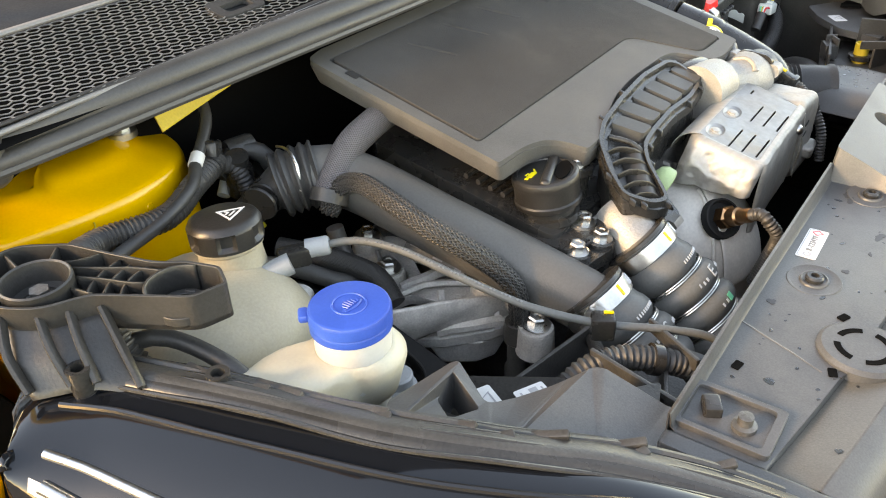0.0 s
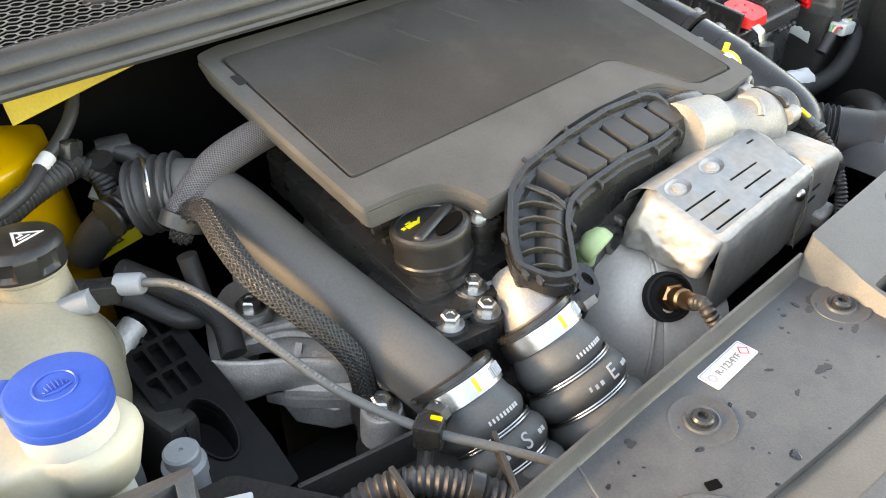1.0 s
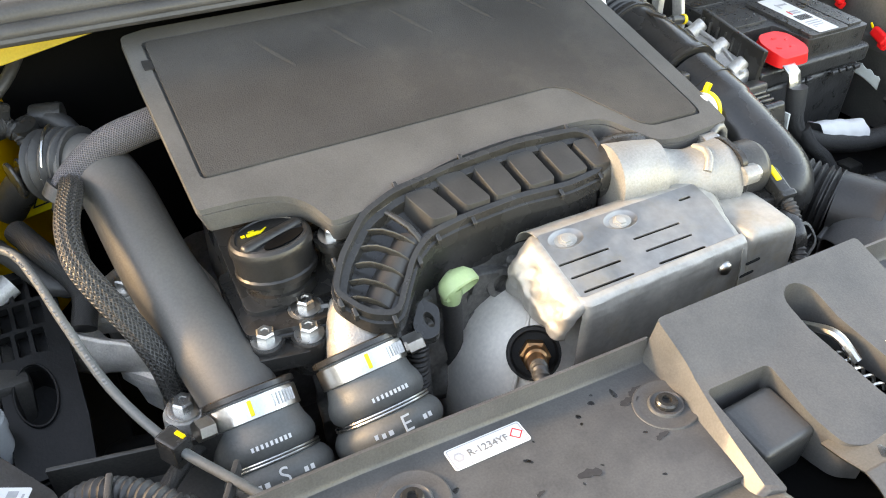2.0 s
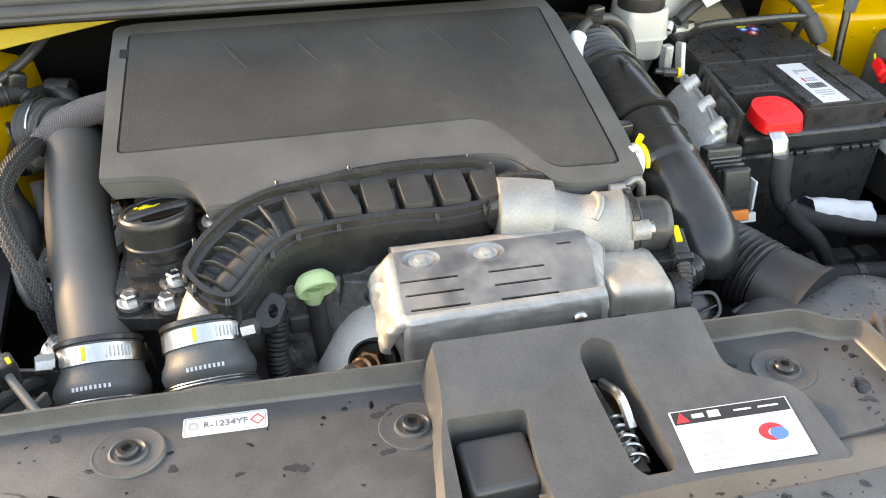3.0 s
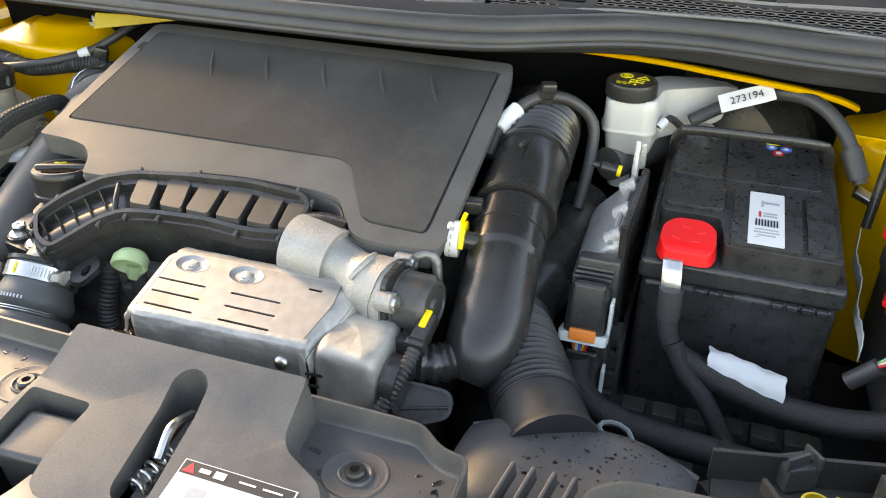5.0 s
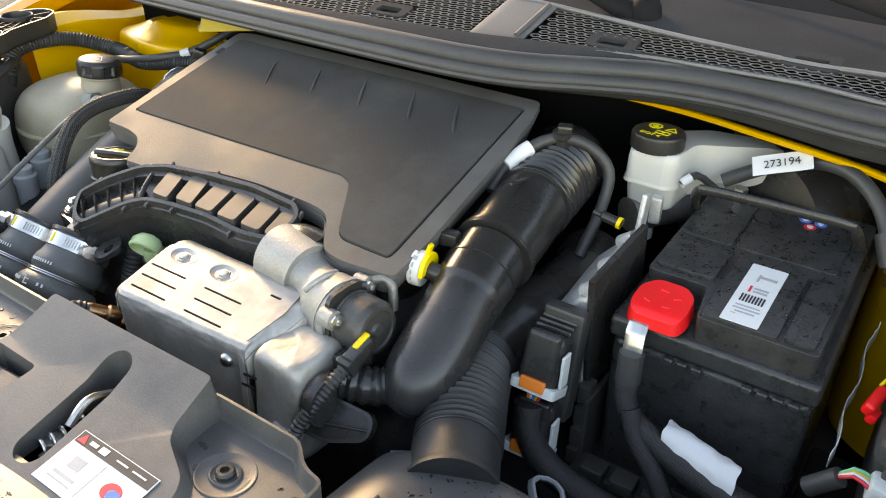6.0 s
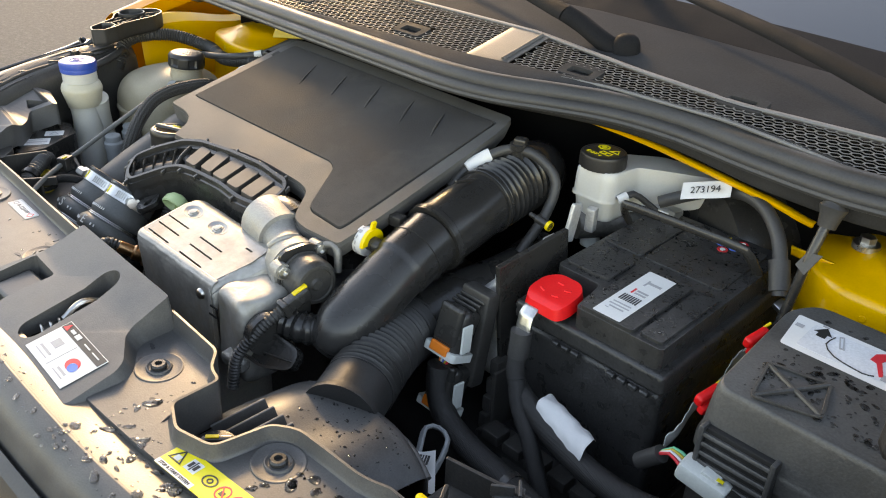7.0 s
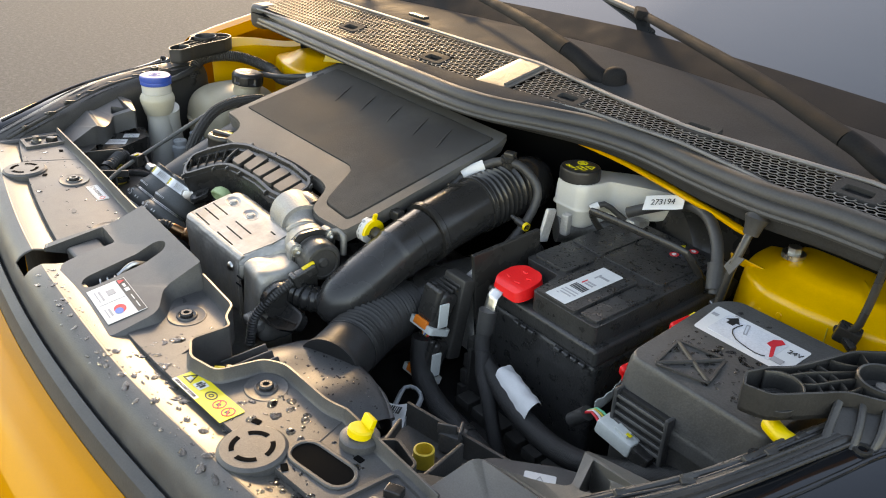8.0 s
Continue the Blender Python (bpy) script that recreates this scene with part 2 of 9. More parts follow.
TAPE = mat("cloth_taped_loom", (0.03, 0.029, 0.028), 0.45, bump=0.12, weave=0.0014, strands=34)
ALU = mat("cast_aluminium", (0.58, 0.57, 0.55), 0.55, metal=0.6, vary=0.25, scale=30, bump=0.3, fine=350, wear=(0.2, 0.18, 0.15), wear_amount=0.6)
ALU_DARK = mat("oily_cast_aluminium", (0.2, 0.195, 0.185), 0.5, metal=0.7, vary=0.35, scale=30, bump=0.35, fine=300, wear=(0.07, 0.06, 0.05), wear_amount=0.7)
SHIELD = mat("pressed_heat_shield", (0.35, 0.345, 0.335), 0.56, metal=1.0, vary=0.22, scale=26, bump=0.14, fine=110, wear=(0.42, 0.35, 0.25), wear_amount=0.6, spread=0.3)
# Same sheet as SHIELD, paler and less metallic so faces reflecting dark look lit.
SHIELD_DULL = mat("brightened_heat_shield", (0.42, 0.405, 0.375), 0.55, metal=0.5, vary=0.2, scale=30, bump=0.3, fine=160, wear=(0.42, 0.34, 0.22), wear_amount=0.7)
CONE = mat("dull_steel_shield", (0.7, 0.66, 0.6), 0.55, metal=0.2, vary=0.15, scale=12, bump=0.04, fine=300, wear=(0.3, 0.26, 0.21), wear_amount=0.4, spread=0.25)
STEEL = mat("zinc_plated_steel", (0.62, 0.61, 0.58), 0.3, metal=1.0, vary=0.15, bump=0.05, wear=(0.4, 0.36, 0.3), wear_amount=0.4)
COPPER = mat("heat_tinted_steel", (0.45, 0.25, 0.13), 0.35, metal=1.0, vary=0.25, bump=0.05)
YELLOW = mat("yellow_paint", (0.58, 0.225, 0.0008), 0.07, vary=0.05, scale=6, bump=0.0, ior=1.24)
YELLOW_INNER = mat("yellow_bay_paint", (0.76, 0.39, 0.002), 0.32, vary=0.06, scale=8, bump=0.02, coat=0.3, wear=(0.4, 0.25, 0.02), wear_amount=0.3)
YELLOW_PLASTIC = mat("yellow_plastic", (0.85, 0.6, 0.01), 0.4, vary=0.06, bump=0.02)
# Dull plastic; also the shaded tone of the left bulkhead corner.
DULL_YELLOW = mat("dull_yellow_plastic_and_shade", (0.55, 0.4, 0.04), 0.5, vary=0.15, bump=0.03)
BLUE = mat("blue_plastic", (0.016, 0.072, 0.36), 0.36, vary=0.12, scale=40, bump=0.04, wear=(0.03, 0.1, 0.5), wear_amount=0.4)
RED = mat("red_plastic", (0.88, 0.012, 0.014), 0.38, vary=0.08, bump=0.03)
ORANGE = mat("orange_plastic", (0.85, 0.2, 0.02), 0.45, vary=0.08, bump=0.02)
GREEN = mat("pale_green_plastic", (0.42, 0.55, 0.28), 0.45, vary=0.1, bump=0.02, skin=0.15)
WHITE_PLASTIC = mat("white_plastic", (0.54, 0.53, 0.49), 0.38, vary=0.06, bump=0.03, skin=0.4)
TANK = mat("aged_tank_plastic", (0.36, 0.32, 0.24), 0.42, vary=0.15, scale=18, bump=0.05, skin=0.4, wear=(0.34, 0.29, 0.18), wear_amount=0.5)
GREY_PLASTIC = mat("grey_plastic", (0.3, 0.32, 0.33), 0.45, vary=0.1, bump=0.04)
PALE_GREY = mat("pale_grey_plastic", (0.58, 0.61, 0.58), 0.45, vary=0.1, bump=0.04)
PAPER = mat("white_label", (0.66, 0.66, 0.65), 0.45, vary=0.05, bump=0.01)
YELLOW_LABEL = mat("yellow_label", (0.85, 0.68, 0.02), 0.4, vary=0.05, bump=0.01)
INK = mat("black_ink", (0.02, 0.02, 0.02), 0.5, vary=0.1, bump=0.0)
GREY_INK = mat("grey_ink", (0.35, 0.35, 0.36), 0.5, vary=0.1, bump=0.0)
RED_INK = mat("red_ink", (0.7, 0.03, 0.04), 0.5, vary=0.1, bump=0.0)
BLUE_INK = mat("blue_ink", (0.05, 0.16, 0.6), 0.5, vary=0.1, bump=0.0)
WHITE_INK = mat("white_ink", (0.7, 0.7, 0.68), 0.5, vary=0.1, bump=0.0)
YELLOW_INK = mat("yellow_ink", (0.8, 0.65, 0.02), 0.5, vary=0.1, bump=0.0)
MINT_INK = mat("green_ink", (0.1, 0.6, 0.35), 0.5, vary=0.1, bump=0.0)
ASPHALT = mat("asphalt", (0.066, 0.062, 0.057), 0.95, vary=0.75, scale=55, bump=1.6, fine=110, wear=(0.17, 0.16, 0.145), wear_amount=0.75)
GLASS_DARK = mat("tinted_windscreen", (0.02, 0.022, 0.024), 0.03, vary=0.1, bump=0.0, coat=0.6)
LENS = mat("dark_headlamp_lens", (0.006, 0.007, 0.009), 0.06, vary=0.1, bump=0.0)
WATER = mat("water", (0.6, 0.61, 0.62), 0.02, vary=0.0, bump=0.0, clear=1.0, ior=1.33)
COWL = mat("cowl_plastic", (0.085, 0.084, 0.083), 0.42, vary=0.25, scale=14, bump=0.1, fine=700, wear=(0.11, 0.105, 0.095), wear_amount=0.5)
CASTING = mat("bright_sand_cast", (0.5, 0.48, 0.45), 0.5, metal=0.35, vary=0.3, scale=60, bump=0.5, fine=500, wear=(0.45, 0.42, 0.37), wear_amount=0.6)
RAW_CAST = mat("raw_sand_cast", (0.33, 0.322, 0.305), 0.5, metal=0.5, vary=0.2, scale=40, bump=0.3, fine=500, wear=(0.34, 0.28, 0.19), wear_amount=0.45)
INTAKE = mat("glossy_intake_plastic", (0.021, 0.0205, 0.02), 0.24, vary=0.3, scale=16, bump=0.05, wear=(0.05, 0.048, 0.045), wear_amount=0.4, spread=0.3)
OILCAP = mat("black_cap_plastic", (0.02, 0.0195, 0.019), 0.36, vary=0.35, scale=40, bump=0.08, wear=(0.04, 0.038, 0.035), wear_amount=0.4)
BATTERY = mat("wet_black_battery", (0.034, 0.0335, 0.033), 0.33, vary=0.5, scale=60, bump=0.22, fine=330, wear=(0.035, 0.033, 0.03), wear_amount=0.4, spread=0.35)
# Lighter than COWL: sky glare on the comb rims is put into this grey.
COMB = mat("lightened_comb_grey", (0.17, 0.169, 0.167), 0.42, vary=0.25, scale=20, bump=0.05)
CREAM = mat("cream_plastic", (0.5, 0.46, 0.36), 0.42, vary=0.08, scale=18, bump=0.04, skin=0.3, wear=(0.46, 0.4, 0.28), wear_amount=0.4)
CORRUGATED = mat("matt_hose_rubber", (0.024, 0.0235, 0.023), 0.5, vary=0.35, scale=30, bump=0.08, wear=(0.04, 0.038, 0.036), wear_amount=0.4)
WIPER = mat("wiper_black", (0.014, 0.014, 0.015), 0.75, vary=0.3, bump=0.05, ior=1.2)
# PANEL made paler, warmer and smoother: part of the gold glare is base colour.
PANEL_GLARE = mat("glare_slam_panel_plastic", (0.1, 0.094, 0.082), 0.36, vary=0.3, scale=18, bump=0.06, fine=700, wear=(0.1, 0.095, 0.085), wear_amount=0.6)
TRAY = mat("matt_tray_plastic", (0.045, 0.0455, 0.047), 0.6, vary=0.3, scale=20, bump=0.06, wear=(0.045, 0.045, 0.045), wear_amount=0.5, ior=1.08)
FUSE = mat("fuse_lid_plastic", (0.068, 0.067, 0.065), 0.4, vary=0.4, bump=0.12, wear=(0.08, 0.077, 0.072), wear_amount=0.4)
MOUNT = mat("mount_plastic", (0.01, 0.01, 0.01), 0.36, vary=0.4, scale=40, bump=0.05, wear=(0.022, 0.022, 0.022), wear_amount=0.5, ior=1.33)
PAD = mat("smooth_duct_pad", (0.036, 0.035, 0.034), 0.5, vary=0.25, scale=30, bump=0.03, wear=(0.075, 0.07, 0.062), wear_amount=0.5)
BRACKET = mat("bracket_plastic", (0.03, 0.0292, 0.028), 0.36, vary=0.4, bump=0.1, wear=(0.045, 0.043, 0.04), wear_amount=0.4)
WET = mat("wet_dark_spot", (0.04, 0.04, 0.042), 0.3, vary=0.2, bump=0.0, ior=1.33)
# Near-black: the shade inside recesses and under the bay is put into this colour.
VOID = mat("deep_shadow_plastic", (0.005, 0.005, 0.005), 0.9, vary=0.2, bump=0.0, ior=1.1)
UNDERLAY = mat("unseen_bonnet_liner", (0.035, 0.035, 0.037), 0.9, vary=0.2, scale=8, bump=0.2)


# ---- ground and car shell ----
single("ground", grid(lambda u, v: Vector(((u - 0.5) * 800, (v - 0.5) * 800, 0)), 8, 8), ASPHALT,
       "grey weathered asphalt road surface under the car", "road", kind="structure")


def front_edge(x):
    return -0.085 + 0.18 * x * x


car_body = thing("car_body", (0, 0.6, 0), "yellow car front end with its bonnet opened", "car")
SKIN = [(-0.006, 0.738), (-0.014, 0.746), (-0.026, 0.744), (-0.05, 0.725), (-0.08, 0.69), (-0.1, 0.63), (-0.11, 0.52), (-0.1, 0.34)]
part("bumper_skin", grid(lambda u, v: (lambda x, p: Vector((x, front_edge(x) + p.x, p.y)))(-0.6 + 1.2 * u, along([(a, b, 0) for a, b in SKIN], v)), 40, 28),
     YELLOW, car_body, "glossy yellow painted front bumper", solid=0.003)
SEAL_STRIP = [(0.012, 0.75), (0.004, 0.768), (-0.004, 0.764), (-0.012, 0.744), (-0.008, 0.72)]
part("bumper_gap_seal", grid(lambda u, v: (lambda x, p: Vector((x, front_edge(x) + p.x, p.y)))(-0.56 + 1.12 * u, along([(a, b, 0) for a, b in SEAL_STRIP], v)), 40, 12),
     RUBBER, car_body, "black rubber strip along the bumper", solid=0.002)

FENDER = [(0.785, 0.455, 0.885), (0.795, 0.52, 0.9), (0.79, 0.62, 0.925), (0.78, 0.75, 0.95), (0.775, 0.95, 0.975)]
FENDER_OUT = [(-0.012, -0.02), (0, 0), (0.03, 0.004), (0.06, -0.012), (0.085, -0.06), (0.1, -0.2), (0.1, -0.5)]
WING = [(0.785, 0.872), (0.74, 0.882), (0.722, 0.872), (0.712, 0.8), (0.70, 0.68), (0.66, 0.5)]
TOWER = [(0.47, 0.7), (0.473, 0.645), (0.488, 0.603), (0.525, 0.574), (0.578, 0.567), (0.64, 0.577), (0.69, 0.592), (0.705, 0.72), (0.56, 0.77), (0.488, 0.755)]
# inset from the rim and height, from the foot over the rim to the plateau
TOWER_RISE = [(-0.012, 0.62), (-0.008, 0.74), (-0.003, 0.835), (-0.0012, 0.8565), (0.0, 0.8605), (0.002, 0.863), (0.006, 0.8648), (0.016, 0.868), (0.026, 0.8715), (0.033, 0.8765), (0.039, 0.8815), (0.046, 0.884),
              (0.056, 0.885), (0.075, 0.8855)]


def strut_tower(side):
    """A pressed tower: upright wall, a folded rim, a sloping shoulder and a raised plateau."""
    line = rounded(TOWER, 0.035, 8)
    mid = Vector((0.585, 0.668))
    sx, sy = (0.0, 0.0) if side < 0 else (-0.015, -0.008)
    bm = bmesh.new()
    rings = []
    for inset, z in TOWER_RISE:
        ring = []
        for x, y in line:
            d = mid - Vector((x, y))
            p = Vector((x, y)) + d * min(0.92, inset / 0.098)
            ring.append(bm.verts.new((side * (p.x + sx), p.y + sy, z - 0.03 * max(0, p.y - 0.66) - 0.012 * max(0.0, inset - 0.03) / 0.04 * (p.x > 0.62))))
        rings.append(ring)
    for a, b in zip(rings, rings[1:]):
        for k in range(len(line)):
            bm.faces.new((a[k], a[(k + 1) % len(line)], b[(k + 1) % len(line)], b[k]))
    bm.faces.new(rings[-1])
    tw = part("strut_tower", bm, YELLOW_INNER, car_body, "pressed yellow painted suspension strut tower", sharp=50)
    bx, by = side * (0.525 + sx), 0.638 + sy
    bolt = lathe([(0.0135, -0.004), (0.0135, 0.002), (0.0075, 0.0025)], Matrix.Translation((bx, by, 0.886)), 20)
    lathe([(0.008, 0), (0.008, 0.007), (0.006, 0.008), (0, 0.008)], Matrix.Translation((bx, by, 0.888)), 6, bolt)
    part("bolt", bolt, STEEL, tw, "zinc-plated hexagon bolt")
    groove = tube([(side * (x + sx), y + sy, z) for x, y, z in ((0.612, 0.5705, 0.855), (0.6125, 0.5695, 0.838), (0.613, 0.5685, 0.8))], 0.0008, 6)
    part("joint", groove, DULL_YELLOW, tw)
    for px, py, pz in ((0.56, 0.5665, 0.845), (0.575, 0.5655, 0.83), (0.535, 0.57, 0.838)):
        part("weld_spot", lathe([(0.004, -0.001), (0.003, 0.0005), (0, 0.0008)], aim((side * (px + sx), py + sy, pz), (0, -1, 0.1)), 12), YELLOW_INNER, tw)


for side in (-1, 1):
    part("fender", grid(lambda u, v: (lambda a, b: Vector((side * (a.x + b.x), a.y, a.z + b.y)))(along(FENDER, u), along([(p, q, 0) for p, q in FENDER_OUT], v)), 24, 24),
         YELLOW, car_body, "glossy yellow fender", solid=0.002)
    part("inner_wing", grid(lambda u, v: (lambda b: Vector((side * b.x, 0.462 + 0.4 * u, b.y + 0.012 * math.sin(9 * u) * (1 - v))))(along([(p, q, 0) for p, q in WING], v)), 24, 20),
         YELLOW_INNER, car_body, "yellow painted inner wing panel", solid=0.002)
    strut_tower(side)
    shelf = grid(lambda u, v: Vector((side * (0.56 + 0.16 * u), 0.48 + 0.38 * v, 0.72 + 0.06 * u)), 10, 10)
    part("wing_shelf", shelf, YELLOW_INNER, car_body, solid=0.003)

SEAL_LINE = [(-0.72, 0.575, 0.94), (-0.64, 0.558, 0.945), (-0.43, 0.545, 0.948), (-0.25, 0.535, 0.95), (-0.1, 0.527, 0.952), (0.01, 0.522, 0.954), (0.085, 0.532, 0.955),
             (0.15, 0.562, 0.955), (0.22, 0.59, 0.955), (0.3, 0.6, 0.954), (0.4, 0.588, 0.953), (0.49, 0.575, 0.956), (0.57, 0.57, 0.962), (0.7, 0.565, 0.963)]
BULK = [(0.006, -0.008), (0.03, -0.01), (0.09, -0.014), (0.1, -0.06), (0.1, -0.3), (0.1, -0.64)]
line = catmull(SEAL_LINE, 0.02)
LIP = [(0.007, 0.0008), (0.0, 0.0005), (-0.0008, 0.0), (0.0, -0.0012), (0.004, -0.0022)]
LIP_LINE = catmull([(-0.46, 0.606, 0.921), (-0.3, 0.607, 0.925), (0.06, 0.604, 0.928), (0.15, 0.612, 0.925), (0.25, 0.617, 0.919), (0.31, 0.614, 0.914), (0.36, 0.606, 0.912), (0.42, 0.603, 0.906), (0.445, 0.606, 0.899), (0.458, 0.62, 0.89)], 0.02)
part("bulkhead_lip", grid(lambda u, v: (lambda a, b: Vector((a.x, a.y + b.x, a.z + b.y)))(along(LIP_LINE, u), along([(p, q, 0) for p, q in LIP], v)), 80, 8),
     YELLOW_INNER, car_body, "thin yellow painted bulkhead edge", solid=0.002)
# Bulkhead in near-black: the shade behind the engine is its colour.
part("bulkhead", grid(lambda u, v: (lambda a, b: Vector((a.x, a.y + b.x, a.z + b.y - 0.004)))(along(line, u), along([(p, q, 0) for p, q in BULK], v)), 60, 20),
     VOID, car_body, "bulkhead behind the engine, coloured as deep shade", solid=0.003)
# Added sheets: near-black as shade over gaps where the ground showed through.
for side in (-1, 1):
    part("dark_gap_sheet", rbox((0.3, 0.5, 0.01), pose(side * 0.6, 0.3, 0.6, 0, side * 6, 0), 0.004), DARK, car_body, "near-black sheet added over the gap beside the bay")
# Unseen near-black walls, added to shut low sun out of the bay's sides.
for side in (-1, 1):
    part("side_light_block", grid(lambda u, v: Vector((side * (0.74 + 0.02 * math.sin(math.pi * v)), -0.06 + 1.0 * u, 0.33 + 0.45 * v)), 12, 10), VOID, car_body, "unseen near-black wall added to keep light out of the bay", solid=0.004)
# Added plate that blocks light from the ground; near-black to read as shade.
part("light_block_plate", rbox((1.5, 1.1, 0.02), pose(0, 0.4, 0.33), 0.004), VOID, car_body, "near-black plate added below the bay to stop ground light")
# Unseen dark wall, added to close the front of the bay.
part("radiator", rbox((1.04, 0.05, 0.4), pose(0, 0.035, 0.56), 0.004), DARK, car_body, "unseen near-black wall block in the radiator's place")

# ---- bonnet ----
bonnet = thing("bonnet", (0, 0.8, 0.99), "opened yellow bonnet seen from below", "bonnet")
BON = pose(0, 0.83, 1.18, -66, 0, 0)


def bonnet_skin(u, v, drop):
    x = (u - 0.5) * 2 * (0.7 - 0.06 * v)
    y = -0.02 - 0.9 * v + 0.14 * (2 * u - 1) ** 2 * v
    return BON @ Vector((x, y, 0.05 - 0.1 * (2 * u - 1) ** 2 * (0.4 + 0.6 * v) - 0.05 * v ** 3 - drop))


part("outer_skin", grid(lambda u, v: bonnet_skin(u, v, 0.0), 30, 24), YELLOW, bonnet, "glossy yellow outer skin", solid=0.002)
# Unseen liner; its dark tone cuts the light bounced into the bay.
part("inner_panel", grid(lambda u, v: bonnet_skin(0.02 + 0.96 * u, 0.01 + 0.97 * v, 0.02 + 0.012 * math.sin(9 * u) * math.sin(7 * v)), 30, 24), UNDERLAY, bonnet, "unseen dark inner liner, toned to hold back bounce light", solid=0.002)
for side in (-1, 1):
    part("hinge", tube([(side * 0.7, 0.8, 0.93), (side * 0.7, 0.83, 1.06), (side * 0.695, 0.8, 1.2), (side * 0.68, 0.76, 1.33)], 0.012, 10, squash=0.5), YELLOW_INNER, bonnet, "yellow painted hinge arm")
prop = thing("bonnet_stay", (0.612, 0.575, 0.9), "slim grey metal bonnet stay rod", "bonnet stay")
part("rod", tube([(0.622, 0.553, 0.868), (0.632, 0.552, 0.9), (0.64, 0.565, 1.1), (0.64, 0.66, 1.52)], 0.0042, 12), SATIN, prop)
foot = rbox((0.024, 0.016, 0.02), pose(0.62, 0.556, 0.862, 10, 12, 20), 0.003)
rbox((0.034, 0.008, 0.009), pose(0.62, 0.552, 0.858, 10, 12, -30), 0.002, 2, foot)
part("clip", foot, SATIN, prop, "black plastic stay clip")

# ---- cowl, seal and windscreen ----
seal = thing("bonnet_seal", (0, 0.54, 0.94), "long curved black rubber bonnet seal with a wet sheen", "seal")
part("bulb", tube([(x, y + 0.008, z + 0.006) for x, y, z in SEAL_LINE], 0.0125, 14, 0.015), RUBBER, seal)
part("flange", tube([(x, y - 0.005, z - 0.004) for x, y, z in SEAL_LINE], 0.0085, 10, 0.015), RUBBER, seal)
part("lip", tube([(x, y - 0.011, z - 0.009) for x, y, z in SEAL_LINE], 0.004, 8, 0.015), RUBBER, seal)
part("under_strip", grid(lambda u, v: (lambda a: Vector((a.x, a.y + 0.002 + 0.008 * v, a.z - 0.014 - (0.005 + 0.014 * min(1, max(0, (a.x - 0.1) / 0.3))) * v)))(along(line, u)), 80, 4), TRAY, seal, "black strip under the seal", solid=0.002)
part("end_block", rbox((0.05, 0.05, 0.05), pose(-0.69, 0.575, 0.945, 0, 0, 8), 0.012, 3), RUBBER, seal, "moulded rubber end block")

cowl = thing("cowl_panel", (0, 0.7, 0.95), "dark plastic windscreen cowl with honeycomb air intake", "cowl")
HOLES = [(-0.396, 0.603), (-0.139, 0.6), (0.147, 0.618), (0.342, 0.648), (0.56, 0.63)]


def between(rows, x):
    for (a, p), (b, q) in zip(rows, rows[1:]):
        if x <= b:
            return p + (q - p) * max(0.0, (x - a) / (b - a))
    return rows[-1][1]


def cowl_front(x):
    return between([(-0.72, 0.55), (-0.4, 0.557), (-0.2, 0.564), (0.0, 0.576), (0.1, 0.588), (0.2, 0.601), (0.35, 0.604), (0.45, 0.592), (0.61, 0.56), (0.72, 0.553)], x)


def cowl_z(y):
    return 0.968 + 0.25 * (y - 0.575) if y < 0.68 else 0.994 - 0.12 * (y - 0.68)


def grille_back(x):
    return between([(-0.72, 0.655), (-0.6, 0.672), (0.03, 0.678), (0.2, 0.655), (0.34, 0.643), (0.56, 0.655), (0.72, 0.64)], x)


def seal_y(x):
    return min(line, key=lambda p: abs(p.x - x)).y


part("front_rail", grid(lambda u, v: (lambda x: (lambda a, b: Vector((x, a + (b - a) * v, 0.956 + (cowl_z(b) + 0.0015 - 0.956) * v ** 0.6)))(seal_y(x) + 0.008, cowl_front(x) + 0.006))(-0.7 + 1.4 * u), 120, 5), TRAY, cowl, solid=0.002)
part("rear_tray", grid(lambda u, v: (lambda x, y0: Vector((x, y0 + (0.86 - 0.12 * x * x - y0) * v, 0.982 + 0.012 * v + 0.006 * math.sin(3.1 * v) - 0.02 * abs(x))))(-0.72 + 1.44 * u, grille_back(-0.72 + 1.44 * u) - 0.004), 60, 16),
     TRAY, cowl, "dark plastic tray below the windscreen", solid=0.002)
# Near-black sheet under the cells; the darkness in the grille is its colour.
part("grille_shade_sheet", grid(lambda u, v: (lambda x: (lambda y: Vector((x, y, cowl_z(y) - 0.008)))(cowl_front(x) - 0.004 + v * (grille_back(x) - cowl_front(x) + 0.008)))(-0.7 + 1.4 * u), 40, 4), VOID, cowl)
# honeycomb: hexagon rings with depth
HX, HY, WALL = 0.0112, 0.0097, 0.8
comb = bmesh.new()
rows_n = 16
